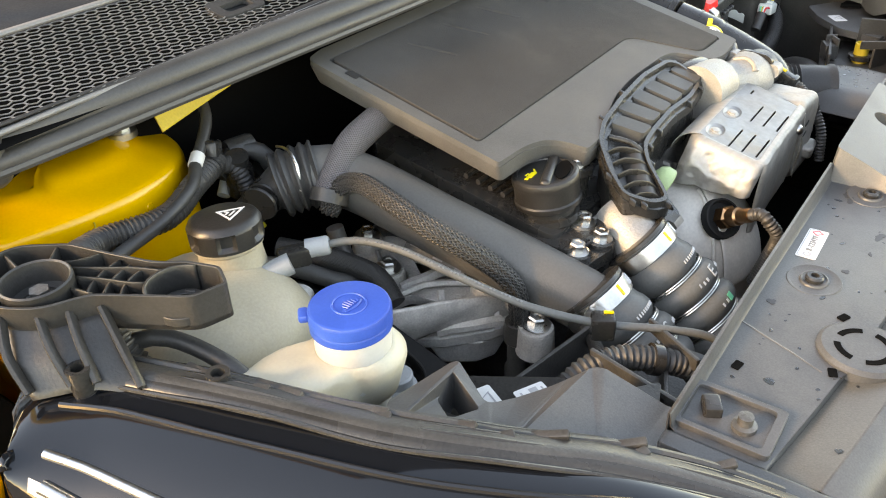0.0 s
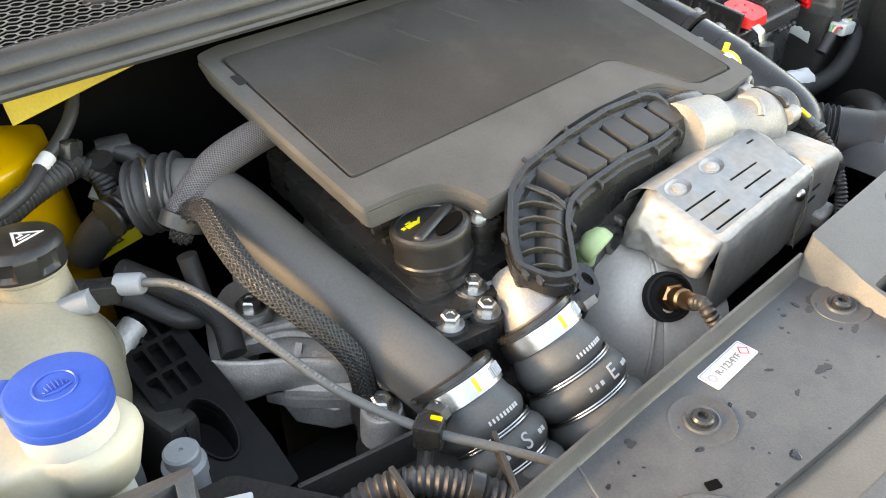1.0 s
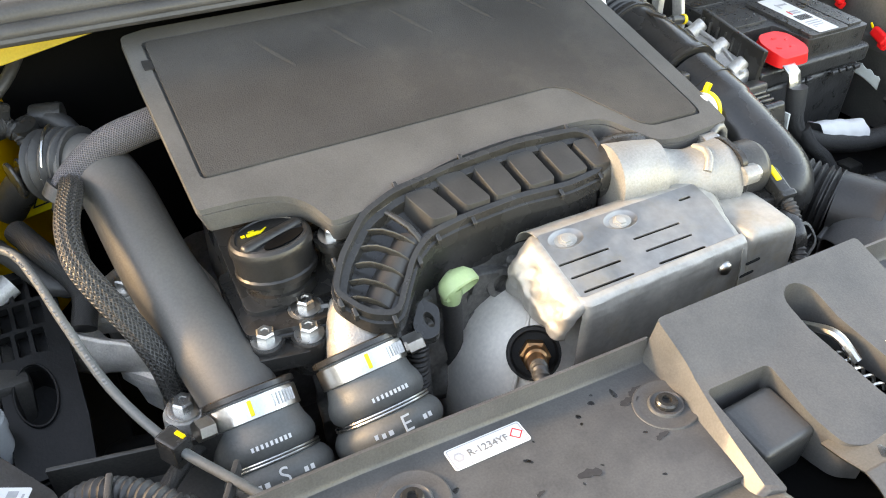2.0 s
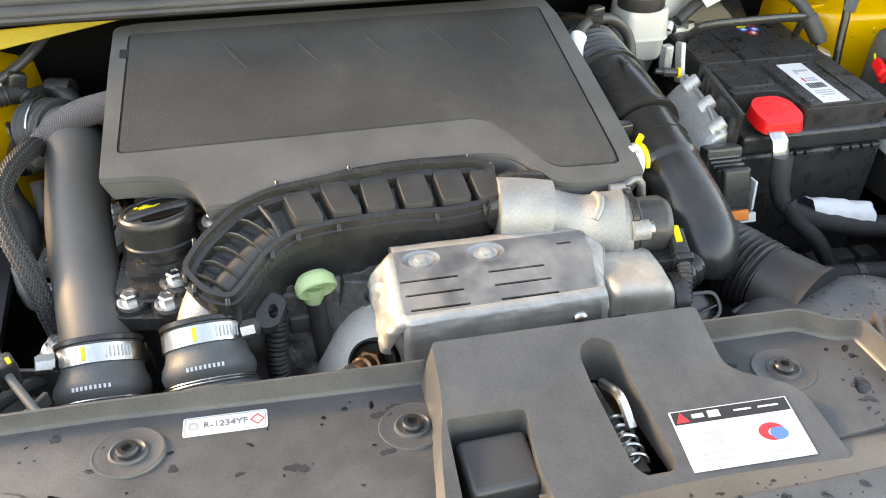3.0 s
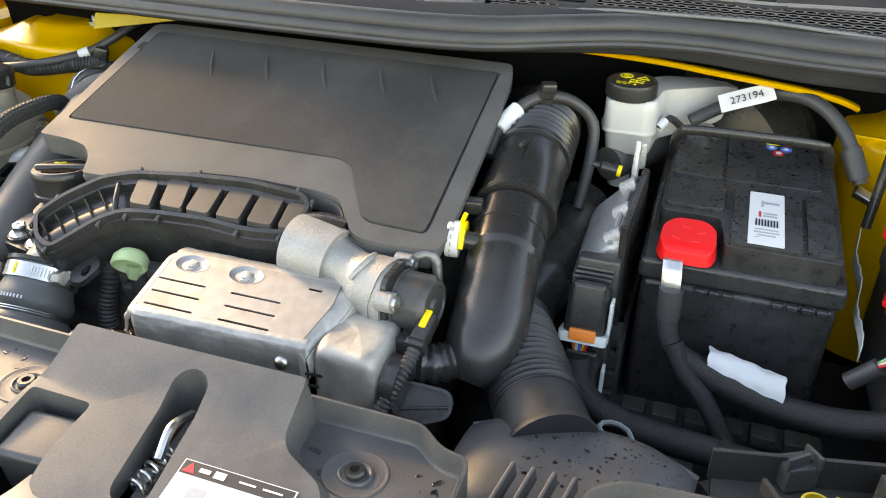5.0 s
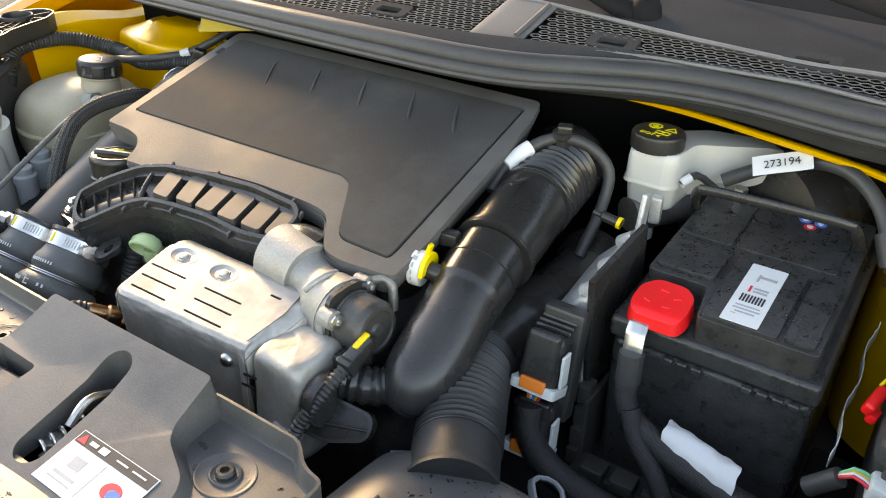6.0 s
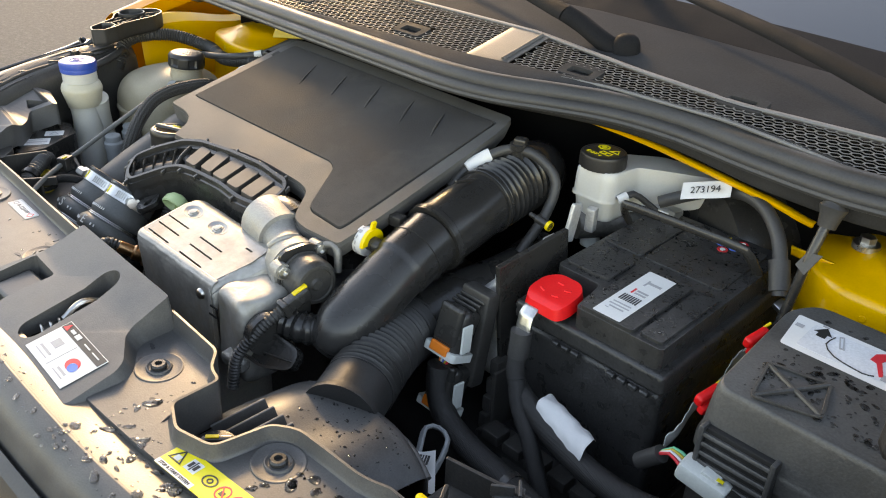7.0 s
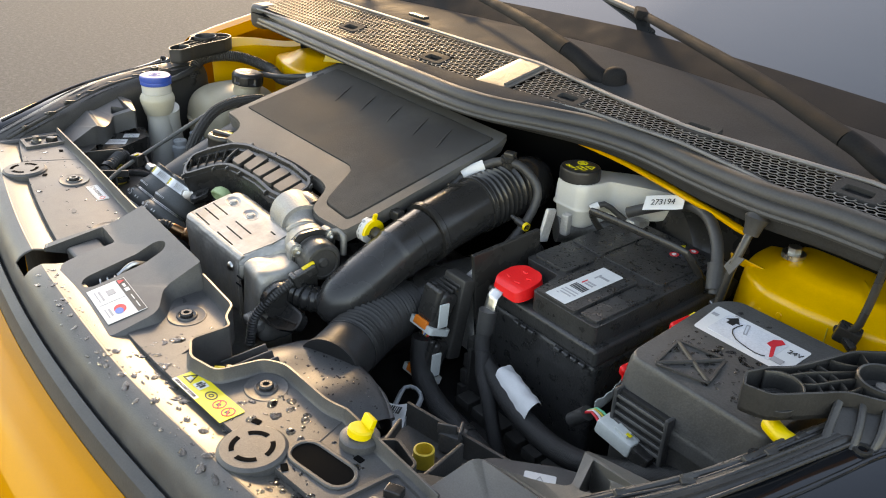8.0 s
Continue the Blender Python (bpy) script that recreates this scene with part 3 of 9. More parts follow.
for j in range(rows_n):
    y = 0.545 + j * HY
    for i in range(128):
        x = -0.7 + (i + 0.5 * (j % 2)) * HX
        if not (cowl_front(x) + 0.006 < y < grille_back(x) - 0.005) or abs(x - 0.022) < 0.036:
            continue
        if any(abs(x - hx) < 0.028 and abs(y - hy) < 0.014 for hx, hy in HOLES):
            continue
        outer_v, inner_v, low_v = [], [], []
        for k in range(6):
            a = math.pi / 6 + k * math.pi / 3
            ox, oy = math.cos(a) * HX / 1.732, math.sin(a) * HX / 1.732
            outer_v.append(comb.verts.new((x + ox, y + oy, cowl_z(y))))
            inner_v.append(comb.verts.new((x + ox * WALL, y + oy * WALL, cowl_z(y) - 0.0002)))
            low_v.append(comb.verts.new((x + ox * 0.96, y + oy * 0.96, cowl_z(y) - 0.0009)))
        for k in range(6):
            n = (k + 1) % 6
            comb.faces.new((outer_v[k], outer_v[n], inner_v[n], inner_v[k]))
            comb.faces.new((inner_v[k], inner_v[n], low_v[n], low_v[k]))
tagged(part("honeycomb_grille", comb, COMB, cowl, "honeycomb air intake mesh", sharp=30, crisp=False), kind="stuff")
part("front_rim", grid(lambda u, v: (lambda x: Vector((x, cowl_front(x) + 0.001 + 0.006 * v, cowl_z(cowl_front(x)) + 0.0012)))(-0.7 + 1.4 * u), 90, 2), COMB, cowl, solid=0.003)
part("rear_rim", grid(lambda u, v: (lambda x: Vector((x, grille_back(x) - 0.006 + 0.008 * v, cowl_z(grille_back(x)) + 0.001)))(-0.7 + 1.4 * u), 60, 2), COMB, cowl, solid=0.003)
part("joint_bridge", grid(lambda u, v: (lambda x: (lambda a, b: Vector((x, a + (b - a) * v, cowl_z(a + (b - a) * v) + 0.0012)))(cowl_front(x) + 0.002, grille_back(x)))(-0.012 + 0.066 * u), 6, 6), COWL, cowl, "flat plate joining the two grilles", solid=0.002)
part("joint_rib", tube([(0.043, y, cowl_z(y) + 0.002) for y in (0.592, 0.61, 0.63, 0.65, 0.668)], 0.0028, 8), COWL, cowl)
for hx, hy in HOLES:
    tilt = pose(hx, hy, cowl_z(hy) + 0.0005, 14, 0, 0)
    collar = part("intake_collar", prism(rounded(rect(0, 0, 0.056, 0.031), 0.009), -0.006, 0.0004, tilt, [rounded(rect(0, -0.002, 0.032, 0.014), 0.003)]), TRAY, cowl, bevel=0.0015)
    part("intake_pocket", prism(rect(0, 0, 0.034, 0.018), -0.014, -0.0065, tilt), DARK, collar)
part("clip", rbox((0.05, 0.014, 0.006), pose(-0.36, 0.73, 0.992), 0.002), SATIN, cowl)


def screen(u, v, lift=0.0):
    x = (u - 0.5) * 1.5
    y = 0.86 - 0.12 * x * x
    return Vector((x * (1 - 0.1 * v), y + 0.85 * v - 0.1 * x * x * v, 0.975 + 0.42 * v + 0.02 * v * (1 - v) + lift - 0.02 * abs(x)))


for side in (-1, 1):
    bulk_side = [(0.87, 0.602), (0.85, 0.61), (0.8, 0.625), (0.72, 0.64)]
    if side < 0:
        corner = grid(lambda u, v: Vector((-0.36 - 0.145 * u, 0.606 - 0.01 * v * (0.12 + 0.88 * u) + 0.008 * u, 0.914 - 0.008 * u - 0.02 * v * (0.12 + 0.88 * u))), 16, 8)
    else:
        corner = grid(lambda u, v: (lambda b: Vector((0.45 + 0.3 * u + (0.0 if v < 0.22 else 0.055), b.y, b.x - 0.012 * u)))(along([(p, q, 0) for p, q in bulk_side], v)), 16, 16)
    # Left corner takes the duller yellow: its shadow is put into the colour.
    part("bulkhead_corner", corner, DULL_YELLOW if side < 0 else YELLOW_INNER, car_body, "yellow painted bulkhead corner, the left one coloured as shaded", solid=0.002)

part("roof", grid(lambda u, v: Vector(((u - 0.5) * 1.24, 1.66 + 1.5 * v, 1.4 + 0.06 * math.sin(math.pi * min(1, 0.25 + 0.75 * v)) + 0.04 * (1 - (2 * u - 1) ** 2))), 16, 12), YELLOW, car_body, "yellow car roof", solid=0.004)
for side in (-1, 1):
    part("windscreen_pillar", tube([(side * 0.755, 0.79, 0.96), (side * 0.71, 1.2, 1.19), (side * 0.64, 1.68, 1.4)], 0.035, 12, 0.05, squash=0.7), YELLOW, car_body, "yellow windscreen pillar")
wind = thing("windscreen", (0, 0.86, 0.97), "dark tinted car windscreen reflecting the sky", "windscreen", kind="structure")
part("pane", grid(screen, 30, 20), GLASS_DARK, wind, solid=0.004)
part("black_band", grid(lambda u, v: screen(u, -0.01 + 0.095 * v, 0.0052), 40, 4), WIPER, wind, "black printed band at the glass base", solid=0.0012)
part("lower_trim", tube([screen(k / 12, 0.012, 0.004) for k in range(13)], 0.006, 8, 0.03), RUBBER, wind)


def wiper(name, pivot, knee, far, blade_end, label):
    w = thing(name, pivot, label, "wiper")
    p, k, f = Vector(pivot), Vector(knee), Vector(far)
    part("pivot_cap", lathe([(0.03, -0.022), (0.029, -0.012), (0.021, -0.009), (0.0195, -0.002), (0.0185, 0.004), (0.0172, 0.013), (0.0138, 0.02), (0.008, 0.0235), (0, 0.0245)], Matrix.Translation(p), 20), WIPER, w)
    d = (k - p)
    part("arm_head", tube([p + Vector((0, 0, -0.004)), p + d * 0.3 + Vector((0, -0.008, 0.0)), p + d * 0.7, k], lambda s, l: 0.0135 - 0.001 * s / l, 12, 0.01, squash=0.75), WIPER, w)
    part("arm_rod", tube([k, k.lerp(f, 0.4) + Vector((0, 0, 0.006)), f], lambda s, l: 0.0125 - 0.005 * s / l, 10, 0.02, squash=0.55), WIPER, w)
    part("blade", tube([f + (Vector(blade_end) - f) * t for t in (-0.1, 0, 0.5, 1)], 0.006, 8, 0.03), RUBBER, w)
    part("blade_clip", rbox((0.05, 0.022, 0.016), aim(f, (0.1, 0.1, 1)), 0.004), WIPER, w)
    return w


wiper("windscreen_wiper", (0.143, 0.716, 0.985), (0.047, 0.708, 1.018), (-0.38, 0.86, 1.03), (-0.62, 0.93, 1.03), "black windscreen wiper arm with a round pivot cap")
wiper("windscreen_wiper", (0.575, 0.69, 0.99), (0.5, 0.70, 1.01), (-0.02, 0.96, 1.04), (-0.3, 1.05, 1.05), "long black windscreen wiper arm lying across the glass base")

# ---- front slam panel ----
slam = thing("slam_panel", (0, 0.05, 0.79), "grey-black plastic radiator cover panel, wet with drops", "panel")
BACK = [(-0.53, 0.1), (-0.4, 0.1), (-0.12, 0.099), (0.09, 0.099), (0.165, 0.097), (0.185, 0.08), (0.205, 0.076), (0.207, 0.032), (0.236, 0.02), (0.272, 0.03), (0.28, 0.076), (0.3, 0.09),
        (0.375, 0.094), (0.4, 0.104), (0.53, 0.104)]
back_line = [Vector((x, y, 0)) for x, y in rounded(BACK, [0, 0.01, 0.01, 0.01, 0.008, 0.008, 0.007, 0.006, 0.006, 0.008, 0.008, 0.01, 0.012, 0.012, 0], 6)]
back_line = back_line[:-5] + [back_line[-1]]
fine_line = []
for a, b in zip(back_line, back_line[1:]):
    n = max(1, int((b - a).length / 0.02))
    fine_line += [a.lerp(b, k / n) for k in range(n)]
fine_line.append(back_line[-1])


NOSE = [(0.0185, 0.7952), (0.003, 0.7978), (-0.012, 0.8018), (-0.0138, 0.8016), (-0.022, 0.7993), (-0.029, 0.7955), (-0.035, 0.789), (-0.041, 0.778), (-0.044, 0.755)]


def crown(x):
    return 0.006 * max(0.0, 1 - ((x - 0.03) / 0.2) ** 2) ** 2


def slam_column(i, j):
    p = fine_line[i]
    t = (fine_line[min(i + 1, len(fine_line) - 1)] - fine_line[max(i - 1, 0)]).normalized()
    n = Vector((t.y, -t.x, 0))
    x = p.x
    fe = front_edge(x)
    q = p + n * 0.0065
    lift = 0.008 * (abs(x) / 0.31) ** 2 if abs(x) < 0.4 else 0.0132
    lift = min(lift, 0.009)
    rows = [p + Vector((0, 0, 0.775)), p + Vector((0, 0, 0.818 + lift * 0.4)), p + n * 0.0024 + Vector((0, 0, 0.8182 + lift * 0.4)), p + n * 0.0042 + Vector((0, 0, 0.803 + lift)), q + Vector((0, 0, 0.8 + lift))]
    ridge = fe + 0.052
    for k in range(1, 7):
        y = q.y + (ridge + 0.0195 - q.y) * k / 6
        rows.append(Vector((q.x + (x - q.x) * k / 6, min(y, q.y), 0.8 + lift)))
    for dy, z in NOSE:
        rows.append(Vector((x, ridge + dy, z + lift * 0.9 + crown(x))))
    return rows[j]


NR = 20
panel_bm = grid(lambda u, v: slam_column(round(u * (len(fine_line) - 1)), round(v * (NR - 1))), len(fine_line) - 1, NR - 1)
# the lock opening at the middle of the panel
gone = [f for f in panel_bm.faces if -0.116 < f.calc_center_median().x < 0.078 and f.calc_center_median().y > (-0.064 if f.calc_center_median().x < -0.058 else -0.02)]
bmesh.ops.delete(panel_bm, geom=gone, context="FACES")
facet = panel_bm.copy()
bmesh.ops.delete(panel_bm, geom=[f for f in panel_bm.faces if -0.0085 < f.calc_center_median().y - front_edge(f.calc_center_median().x) - 0.052 < 0.016 and f.calc_center_median().z < 0.812], context="FACES")
bmesh.ops.delete(facet, geom=[f for f in facet.faces if not (-0.0085 < f.calc_center_median().y - front_edge(f.calc_center_median().x) - 0.052 < 0.016 and f.calc_center_median().z < 0.812)], context="FACES")
part("panel", panel_bm, PANEL, slam, sharp=40, solid=-0.002)
# Ridge split off so the painted glare tone stays on this strip.
part("front_ridge", facet, PANEL_GLARE, slam, "smooth wet front ridge, lightened and warmed for its glare", solid=-0.002)
for side in (-1, 1):
    part("end_flange", prism([(side * 0.53, 0.1), (side * 0.53, -0.03), (side * 0.545, -0.01), (side * 0.548, 0.03), (side * 0.545, 0.1)], 0.775, 0.81), PANEL, slam, bevel=0.003)

# raised middle with the lock openings
def console_z(y):
    return 0.817 + 0.4 * (y - 0.052) if y > 0.052 else 0.8115 + 0.18 * (y - 0.02)


# outline of the raised cover: top x, y and the foot's x, y
CONSOLE = [(-0.113, 0.0965, -0.1225, 0.0985), (-0.1125, 0.062, -0.1225, 0.058), (-0.121, 0.02, -0.1285, 0.014), (-0.1265, -0.026, -0.1345, -0.026),
           (-0.115, -0.031, -0.115, -0.031), (-0.1135, 0.043, -0.1135, 0.0425), (-0.0605, 0.042, -0.0605, 0.0415), (-0.0645, 0.0, -0.0645, 0.0), (-0.06, -0.024, -0.06, -0.024), (-0.045, -0.031, -0.045, -0.034),
           (0.05, -0.0335, 0.05, -0.036), (0.129, -0.03, 0.134, -0.032), (0.1315, -0.024, 0.1375, -0.022), (0.127, 0.02, 0.1325, 0.027), (0.12, 0.03, 0.1255, 0.037), (0.09, 0.046, 0.096, 0.055),
           (0.083, 0.0555, 0.0895, 0.064), (0.08, 0.0965, 0.0875, 0.0985)]
con_top = rounded([(a, b) for a, b, c, d in CONSOLE], [0.004, 0.01, 0.01, 0.004, 0.003, 0.004, 0.006, 0.01, 0.006, 0.006, 0.01, 0.004, 0.004, 0.006, 0.006, 0.006, 0.006, 0.004], 4)
con_foot = rounded([(c, d) for a, b, c, d in CONSOLE], [0.004, 0.01, 0.01, 0.004, 0.003, 0.004, 0.006, 0.01, 0.006, 0.006, 0.01, 0.004, 0.004, 0.006, 0.006, 0.006, 0.006, 0.004], 4)
LOCK_HOLE = [(0.004 - (y - 0.028) * 0.09 + x, y) for x, y in [(b, a) for a, b in slot(0.032, 0, 0.104, 0.028, 10)]]
console = bmesh.new()
c_top = [console.verts.new((x, y, 2.0)) for x, y in con_top]
c_foot = [console.verts.new((x, y, 0.772 if -0.1145 < x < -0.046 and y < 0.0428 else 0.7975)) for x, y in con_foot]
h_top = [console.verts.new((x, y, 2.0)) for x, y in LOCK_HOLE]
h_low = [console.verts.new((x, y, 0.79)) for x, y in LOCK_HOLE]
flat_all = c_top + h_top
for t3 in tessellate_polygon([[Vector((x, y, 0)) for x, y in con_top], [Vector((x, y, 0)) for x, y in LOCK_HOLE]]):
    if len(set(t3)) == 3:
        console.faces.new([flat_all[i] for i in t3])
for up_ring, low_ring in ((c_top, c_foot), (h_top, h_low)):
    for i in range(len(up_ring)):
        j = (i + 1) % len(up_ring)
        console.faces.new((up_ring[i], up_ring[j], low_ring[j], low_ring[i]))
bmesh.ops.bisect_plane(console, geom=console.verts[:] + console.edges[:] + console.faces[:], plane_co=(0, 0.052, 0), plane_no=(0, 1, 0))
for v in console.verts:
    if v.co.z > 1.9:
        v.co.z = console_z(v.co.y)
    elif v.co.z > 0.8:
        v.co.z = 0.7975 + (v.co.z - 0.7975) / 1.2025 * (console_z(v.co.y) - 0.7975)
middle = part("lock_cover", console, PANEL, slam, "raised cover with two lock openings", bevel=0.0022)
# Near-black block painted as the shade below the lock opening; hides the ground.
part("lock_shade_block", prism(rect(-0.01, 0.02, 0.24, 0.16), 0.70, 0.765), VOID, middle)
part("latch_block", rbox((0.047, 0.042, 0.04), pose(-0.0855, 0.016, 0.783, 5, 0, 3), 0.005, 3), mat("worn_grey_latch", (0.05, 0.05, 0.05), 0.35, wear=(0.1, 0.095, 0.085), wear_amount=0.5), middle, "smooth grey lock housing")
part("latch_step", rbox((0.04, 0.012, 0.03), pose(-0.085, 0.036, 0.778, 14, 0, 3), 0.003, 2), PANEL, middle)
lock = thing("bonnet_lock", (0.0, 0.02, 0.76), "steel bonnet lock with a spring inside its opening", "lock")
part("plate", rbox((0.016, 0.085, 0.004), pose(0.001, 0.03, 0.772, 0, 12, 5), 0.001), ALU_DARK, lock)
lock.location += Vector((0, 0.012, 0.013))
part("hook", tube([(0.002, 0.055, 0.79), (0.004, 0.03, 0.8), (0.006, 0.01, 0.79)], 0.0035, 8, 0.004), STEEL, lock)
part("spring", tube([(0.002 + 0.007 * math.cos(k * 0.9), -0.012 + 0.0012 * k, 0.782 + 0.007 * math.sin(k * 0.9)) for k in range(34)], 0.0013, 6, 0.003), STEEL, lock)
part("bolt", lathe([(0.008, 0), (0.008, 0.006), (0, 0.0065)], pose(-0.003, 0.0, 0.775), 12), STEEL, lock)


def push_pin(x, y, z):
    pin = thing("panel_screw", (x, y, z), "dark screw with a dished washer in the cover panel", "screw", "panel screws")
    dish = aim((x, y, z), (0, 0, 1)) @ Matrix.Diagonal((1.0, 0.92, 1, 1))
    part("dish", lathe([(0.0235, -0.001), (0.0225, 0.0009), (0.021, 0.0011), (0.0192, 0.0002), (0.0125, 0.0002), (0.0118, 0.0017), (0.0108, 0.002), (0.0098, 0.001), (0.008, 0.0006)], dish, 32), PANEL, pin, "grey dished seat")
    part("screw_head", lathe([(0.0072, 0), (0.0072, 0.004), (0.006, 0.0055), (0.0034, 0.0055), (0.003, 0.003), (0, 0.003)], pose(x, y, z - 0.0005), 16), SATIN, pin)
    return pin


for x, y, z in ((-0.313, 0.063, 0.8083), (-0.1335, 0.055, 0.8017), (0.1335, 0.055, 0.8017), (0.31, 0.063, 0.8082)):
    push_pin(x, y, z)

# round vents, grip holes and end recesses
for side in (-1, 1):
    zc = 0.8095
    vent = part("round_vent", lathe([(0.031, -0.012), (0.031, 0.006), (0.028, 0.0085), (0, 0.0085)], pose(side * 0.385, 0.012, zc - 0.0045), 36), PANEL, slam, "round slotted vent")
    for a in (45, 135, 225, 315):
        arc = [(0.02 * math.cos(radians(a + d)), 0.02 * math.sin(radians(a + d))) for d in range(-30, 31, 10)]
        arc += [(0.0155 * math.cos(radians(a + d)), 0.0155 * math.sin(radians(a + d))) for d in range(30, -31, -10)]
        # Slot is a near-black plate; its shaded depth is only colour.
        part("vent_slot", prism(arc, 0, 0.0008, pose(side * 0.385, 0.012, zc + 0.0037)), VOID, vent)
    if side > 0:
        # Nothing is cut: a near-black plate paints the shade of the opening.
        part("grip_hole", prism(slot(0, 0, 0.066, 0.026, 8), 0, 0.001, pose(side * 0.435, 0.052, zc - 0.0005, 0, 0, side * 12)), VOID, slam, "near-black plate coloured as a shaded oval opening")
        rim = prism(slot(0, 0, 0.074, 0.034, 8), 0, 0.003, pose(side * 0.435, 0.052, zc - 0.001, 0, 0, side * 12), [slot(0, 0, 0.066, 0.026, 8)])
        part("grip_rim", rim, PANEL, slam, bevel=0.001)
    part("moulded_seam", tube([(side * 0.395, 0.097, zc - 0.0012), (side * 0.412, 0.055, zc - 0.0012), (side * 0.423, 0.03, zc - 0.0012)], 0.0013, 6), PANEL, slam)
    for hx, hy, ha in ((0.352, 0.032, 25), (0.42, 0.024, -20), (0.447, 0.081, 10)):
        # Thin near-black plates paint the shade inside these holes.
        part("square_hole", prism(rounded(rect(0, 0, 0.009, 0.006), 0.001), 0, 0.0009, pose(side * hx, hy, zc - 0.0006, 0, 0, side * ha)), VOID, slam, "small near-black plate coloured as a shaded square hole")
    box_m = pose(side * 0.502, 0.069, zc, 0, 0, 0)
    recess = part("end_recess", prism(rounded(rect(0, 0, 0.046, 0.064), 0.004), -0.004, 0.004, box_m, [rounded(rect(0, 0, 0.038, 0.052), 0.004)]), PANEL, slam, bevel=0.0015)
    part("recess_floor", prism(rect(0, 0, 0.039, 0.053), -0.003, 0.0006, box_m), PANEL, recess)
    part("stud", lathe([(0.008, 0), (0.008, 0.004), (0.005, 0.005), (0.005, 0.011), (0, 0.012)], pose(side * 0.505, 0.058, zc), 16), ALU_DARK, recess, "dull metal screw")
    part("clip", rbox((0.016, 0.012, 0.01), pose(side * 0.5, 0.081, zc + 0.003, 0, 0, 30), 0.002), SATIN, recess)
spots = random.Random(4)
for x, y, r in ((-0.153, 0.069, 0.0055), (-0.144, 0.074, 0.005), (-0.21, 0.033, 0.006), (-0.153, 0.036, 0.004), (-0.245, 0.034, 0.0025), (0.099, 0.066, 0.004), (0.113, 0.05, 0.005), (-0.36, 0.083, 0.004), (-0.285, 0.045, 0.0035), (0.175, 0.03, 0.005), (-0.42, 0.02, 0.005)):
    zp = 0.8 + min(0.008 * (abs(x) / 0.31) ** 2, 0.009)
    a0 = spots.random() * 6
    blob = [(x + r * (1 + 0.35 * math.sin(2 * a + a0) + 0.2 * math.sin(3 * a + 2 * a0)) * math.cos(a), y + 0.62 * r * (1 + 0.35 * math.sin(2 * a + a0) + 0.25 * math.sin(5 * a)) * math.sin(a)) for a in [2 * math.pi * k / 24 for k in range(24)]]
    part("wet_spot", prism(blob, zp - 0.001, zp + 0.0004), WET, slam, "dark wet spot")

cap = thing("filler_cap", (0.428, 0.094, 0.81), "bright yellow plastic peg cap on the panel edge", "cap")
part("seat", lathe([(0.02, -0.02), (0.018, 0.006), (0.015, 0.008), (0, 0.008)], pose(0.428, 0.094, 0.81), 24), PANEL, cap)
part("yellow_disc", lathe([(0.0115, 0), (0.0115, 0.006), (0.01, 0.0075), (0, 0.0075)], pose(0.428, 0.094, 0.8175, -12, 0, 0), 20), YELLOW_PLASTIC, cap, "bright yellow disc")
part("yellow_tab", rbox((0.015, 0.006, 0.012), pose(0.427, 0.104, 0.826, -25, 0, 0), 0.0015), YELLOW_PLASTIC, cap, "bright yellow tab")


# ---- engine ----
def hex_bolt(name, p, d, r=0.008, label="zinc-plated flanged hexagon bolt", parent=None, flange=1.55):
    m = aim(p, d, 17)
    bm = lathe([(r * flange, 0), (r * flange, 0.0016), (r * 1.0, 0.0024)], m, 20)
    lathe([(r, 0.002), (r, 0.009), (r * 0.8, 0.0105), (r * 0.45, 0.0105), (r * 0.4, 0.0095), (0, 0.0095)], m, 6, bm)
    if parent:
        return part(name, bm, STEEL, parent, label)
    return single(name, bm, STEEL, label, "bolt", "engine bolts")


engine = thing("engine_block", (-0.1, 0.38, 0.4), "oily cast aluminium engine block in the bay", "engine")
part("crankcase", rbox((0.46, 0.26, 0.33), pose(-0.13, 0.4, 0.555), 0.02, 3), ALU_DARK, engine)
part("cylinder_head", rbox((0.44, 0.2, 0.09), pose(-0.12, 0.36, 0.74, 6, 0, 0), 0.012, 3), ALU_DARK, engine)
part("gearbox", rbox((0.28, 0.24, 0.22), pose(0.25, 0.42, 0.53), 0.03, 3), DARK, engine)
camcover = prism(rounded([(-0.345, 0.28), (-0.21, 0.275), (0.06, 0.3), (0.09, 0.33), (0.08, 0.5), (-0.34, 0.5)], 0.012), 0, 0.03, pose(0, 0.0, 0.727, 14.04 * 0, 0, 0))
for v in camcover.verts:
    v.co.z += 0.2 * (v.co.y - 0.28) + 0.036
part("cam_cover", camcover, SATIN, engine, "black plastic cam cover", bevel=0.004)
for k in range(4):
    part("cover_rib", tube([(-0.33, 0.345 + 0.014 * k, 0.812 + 0.003 * k), (-0.25, 0.338 + 0.014 * k, 0.812 + 0.003 * k), (-0.22, 0.33 + 0.014 * k, 0.81 + 0.003 * k)], 0.003, 8), SATIN, engine)
part("cap_base", prism(rounded([(-0.352, 0.262), (-0.3, 0.254), (-0.272, 0.258), (-0.262, 0.29), (-0.262, 0.345), (-0.352, 0.345)], 0.008), 0.755, 0.789), SATIN, engine, "black plastic base of the filler neck", bevel=0.003)
for k in range(3):
    part("base_rib", tube([(-0.35, 0.2625 - 0.001 * k, 0.782 - 0.009 * k), (-0.3, 0.2535 - 0.001 * k, 0.782 - 0.009 * k), (-0.272, 0.2575 - 0.001 * k, 0.782 - 0.009 * k)], 0.0022, 8), SATIN, engine)
# rough front face of the head with ports and bosses
rnd = random.Random(4)
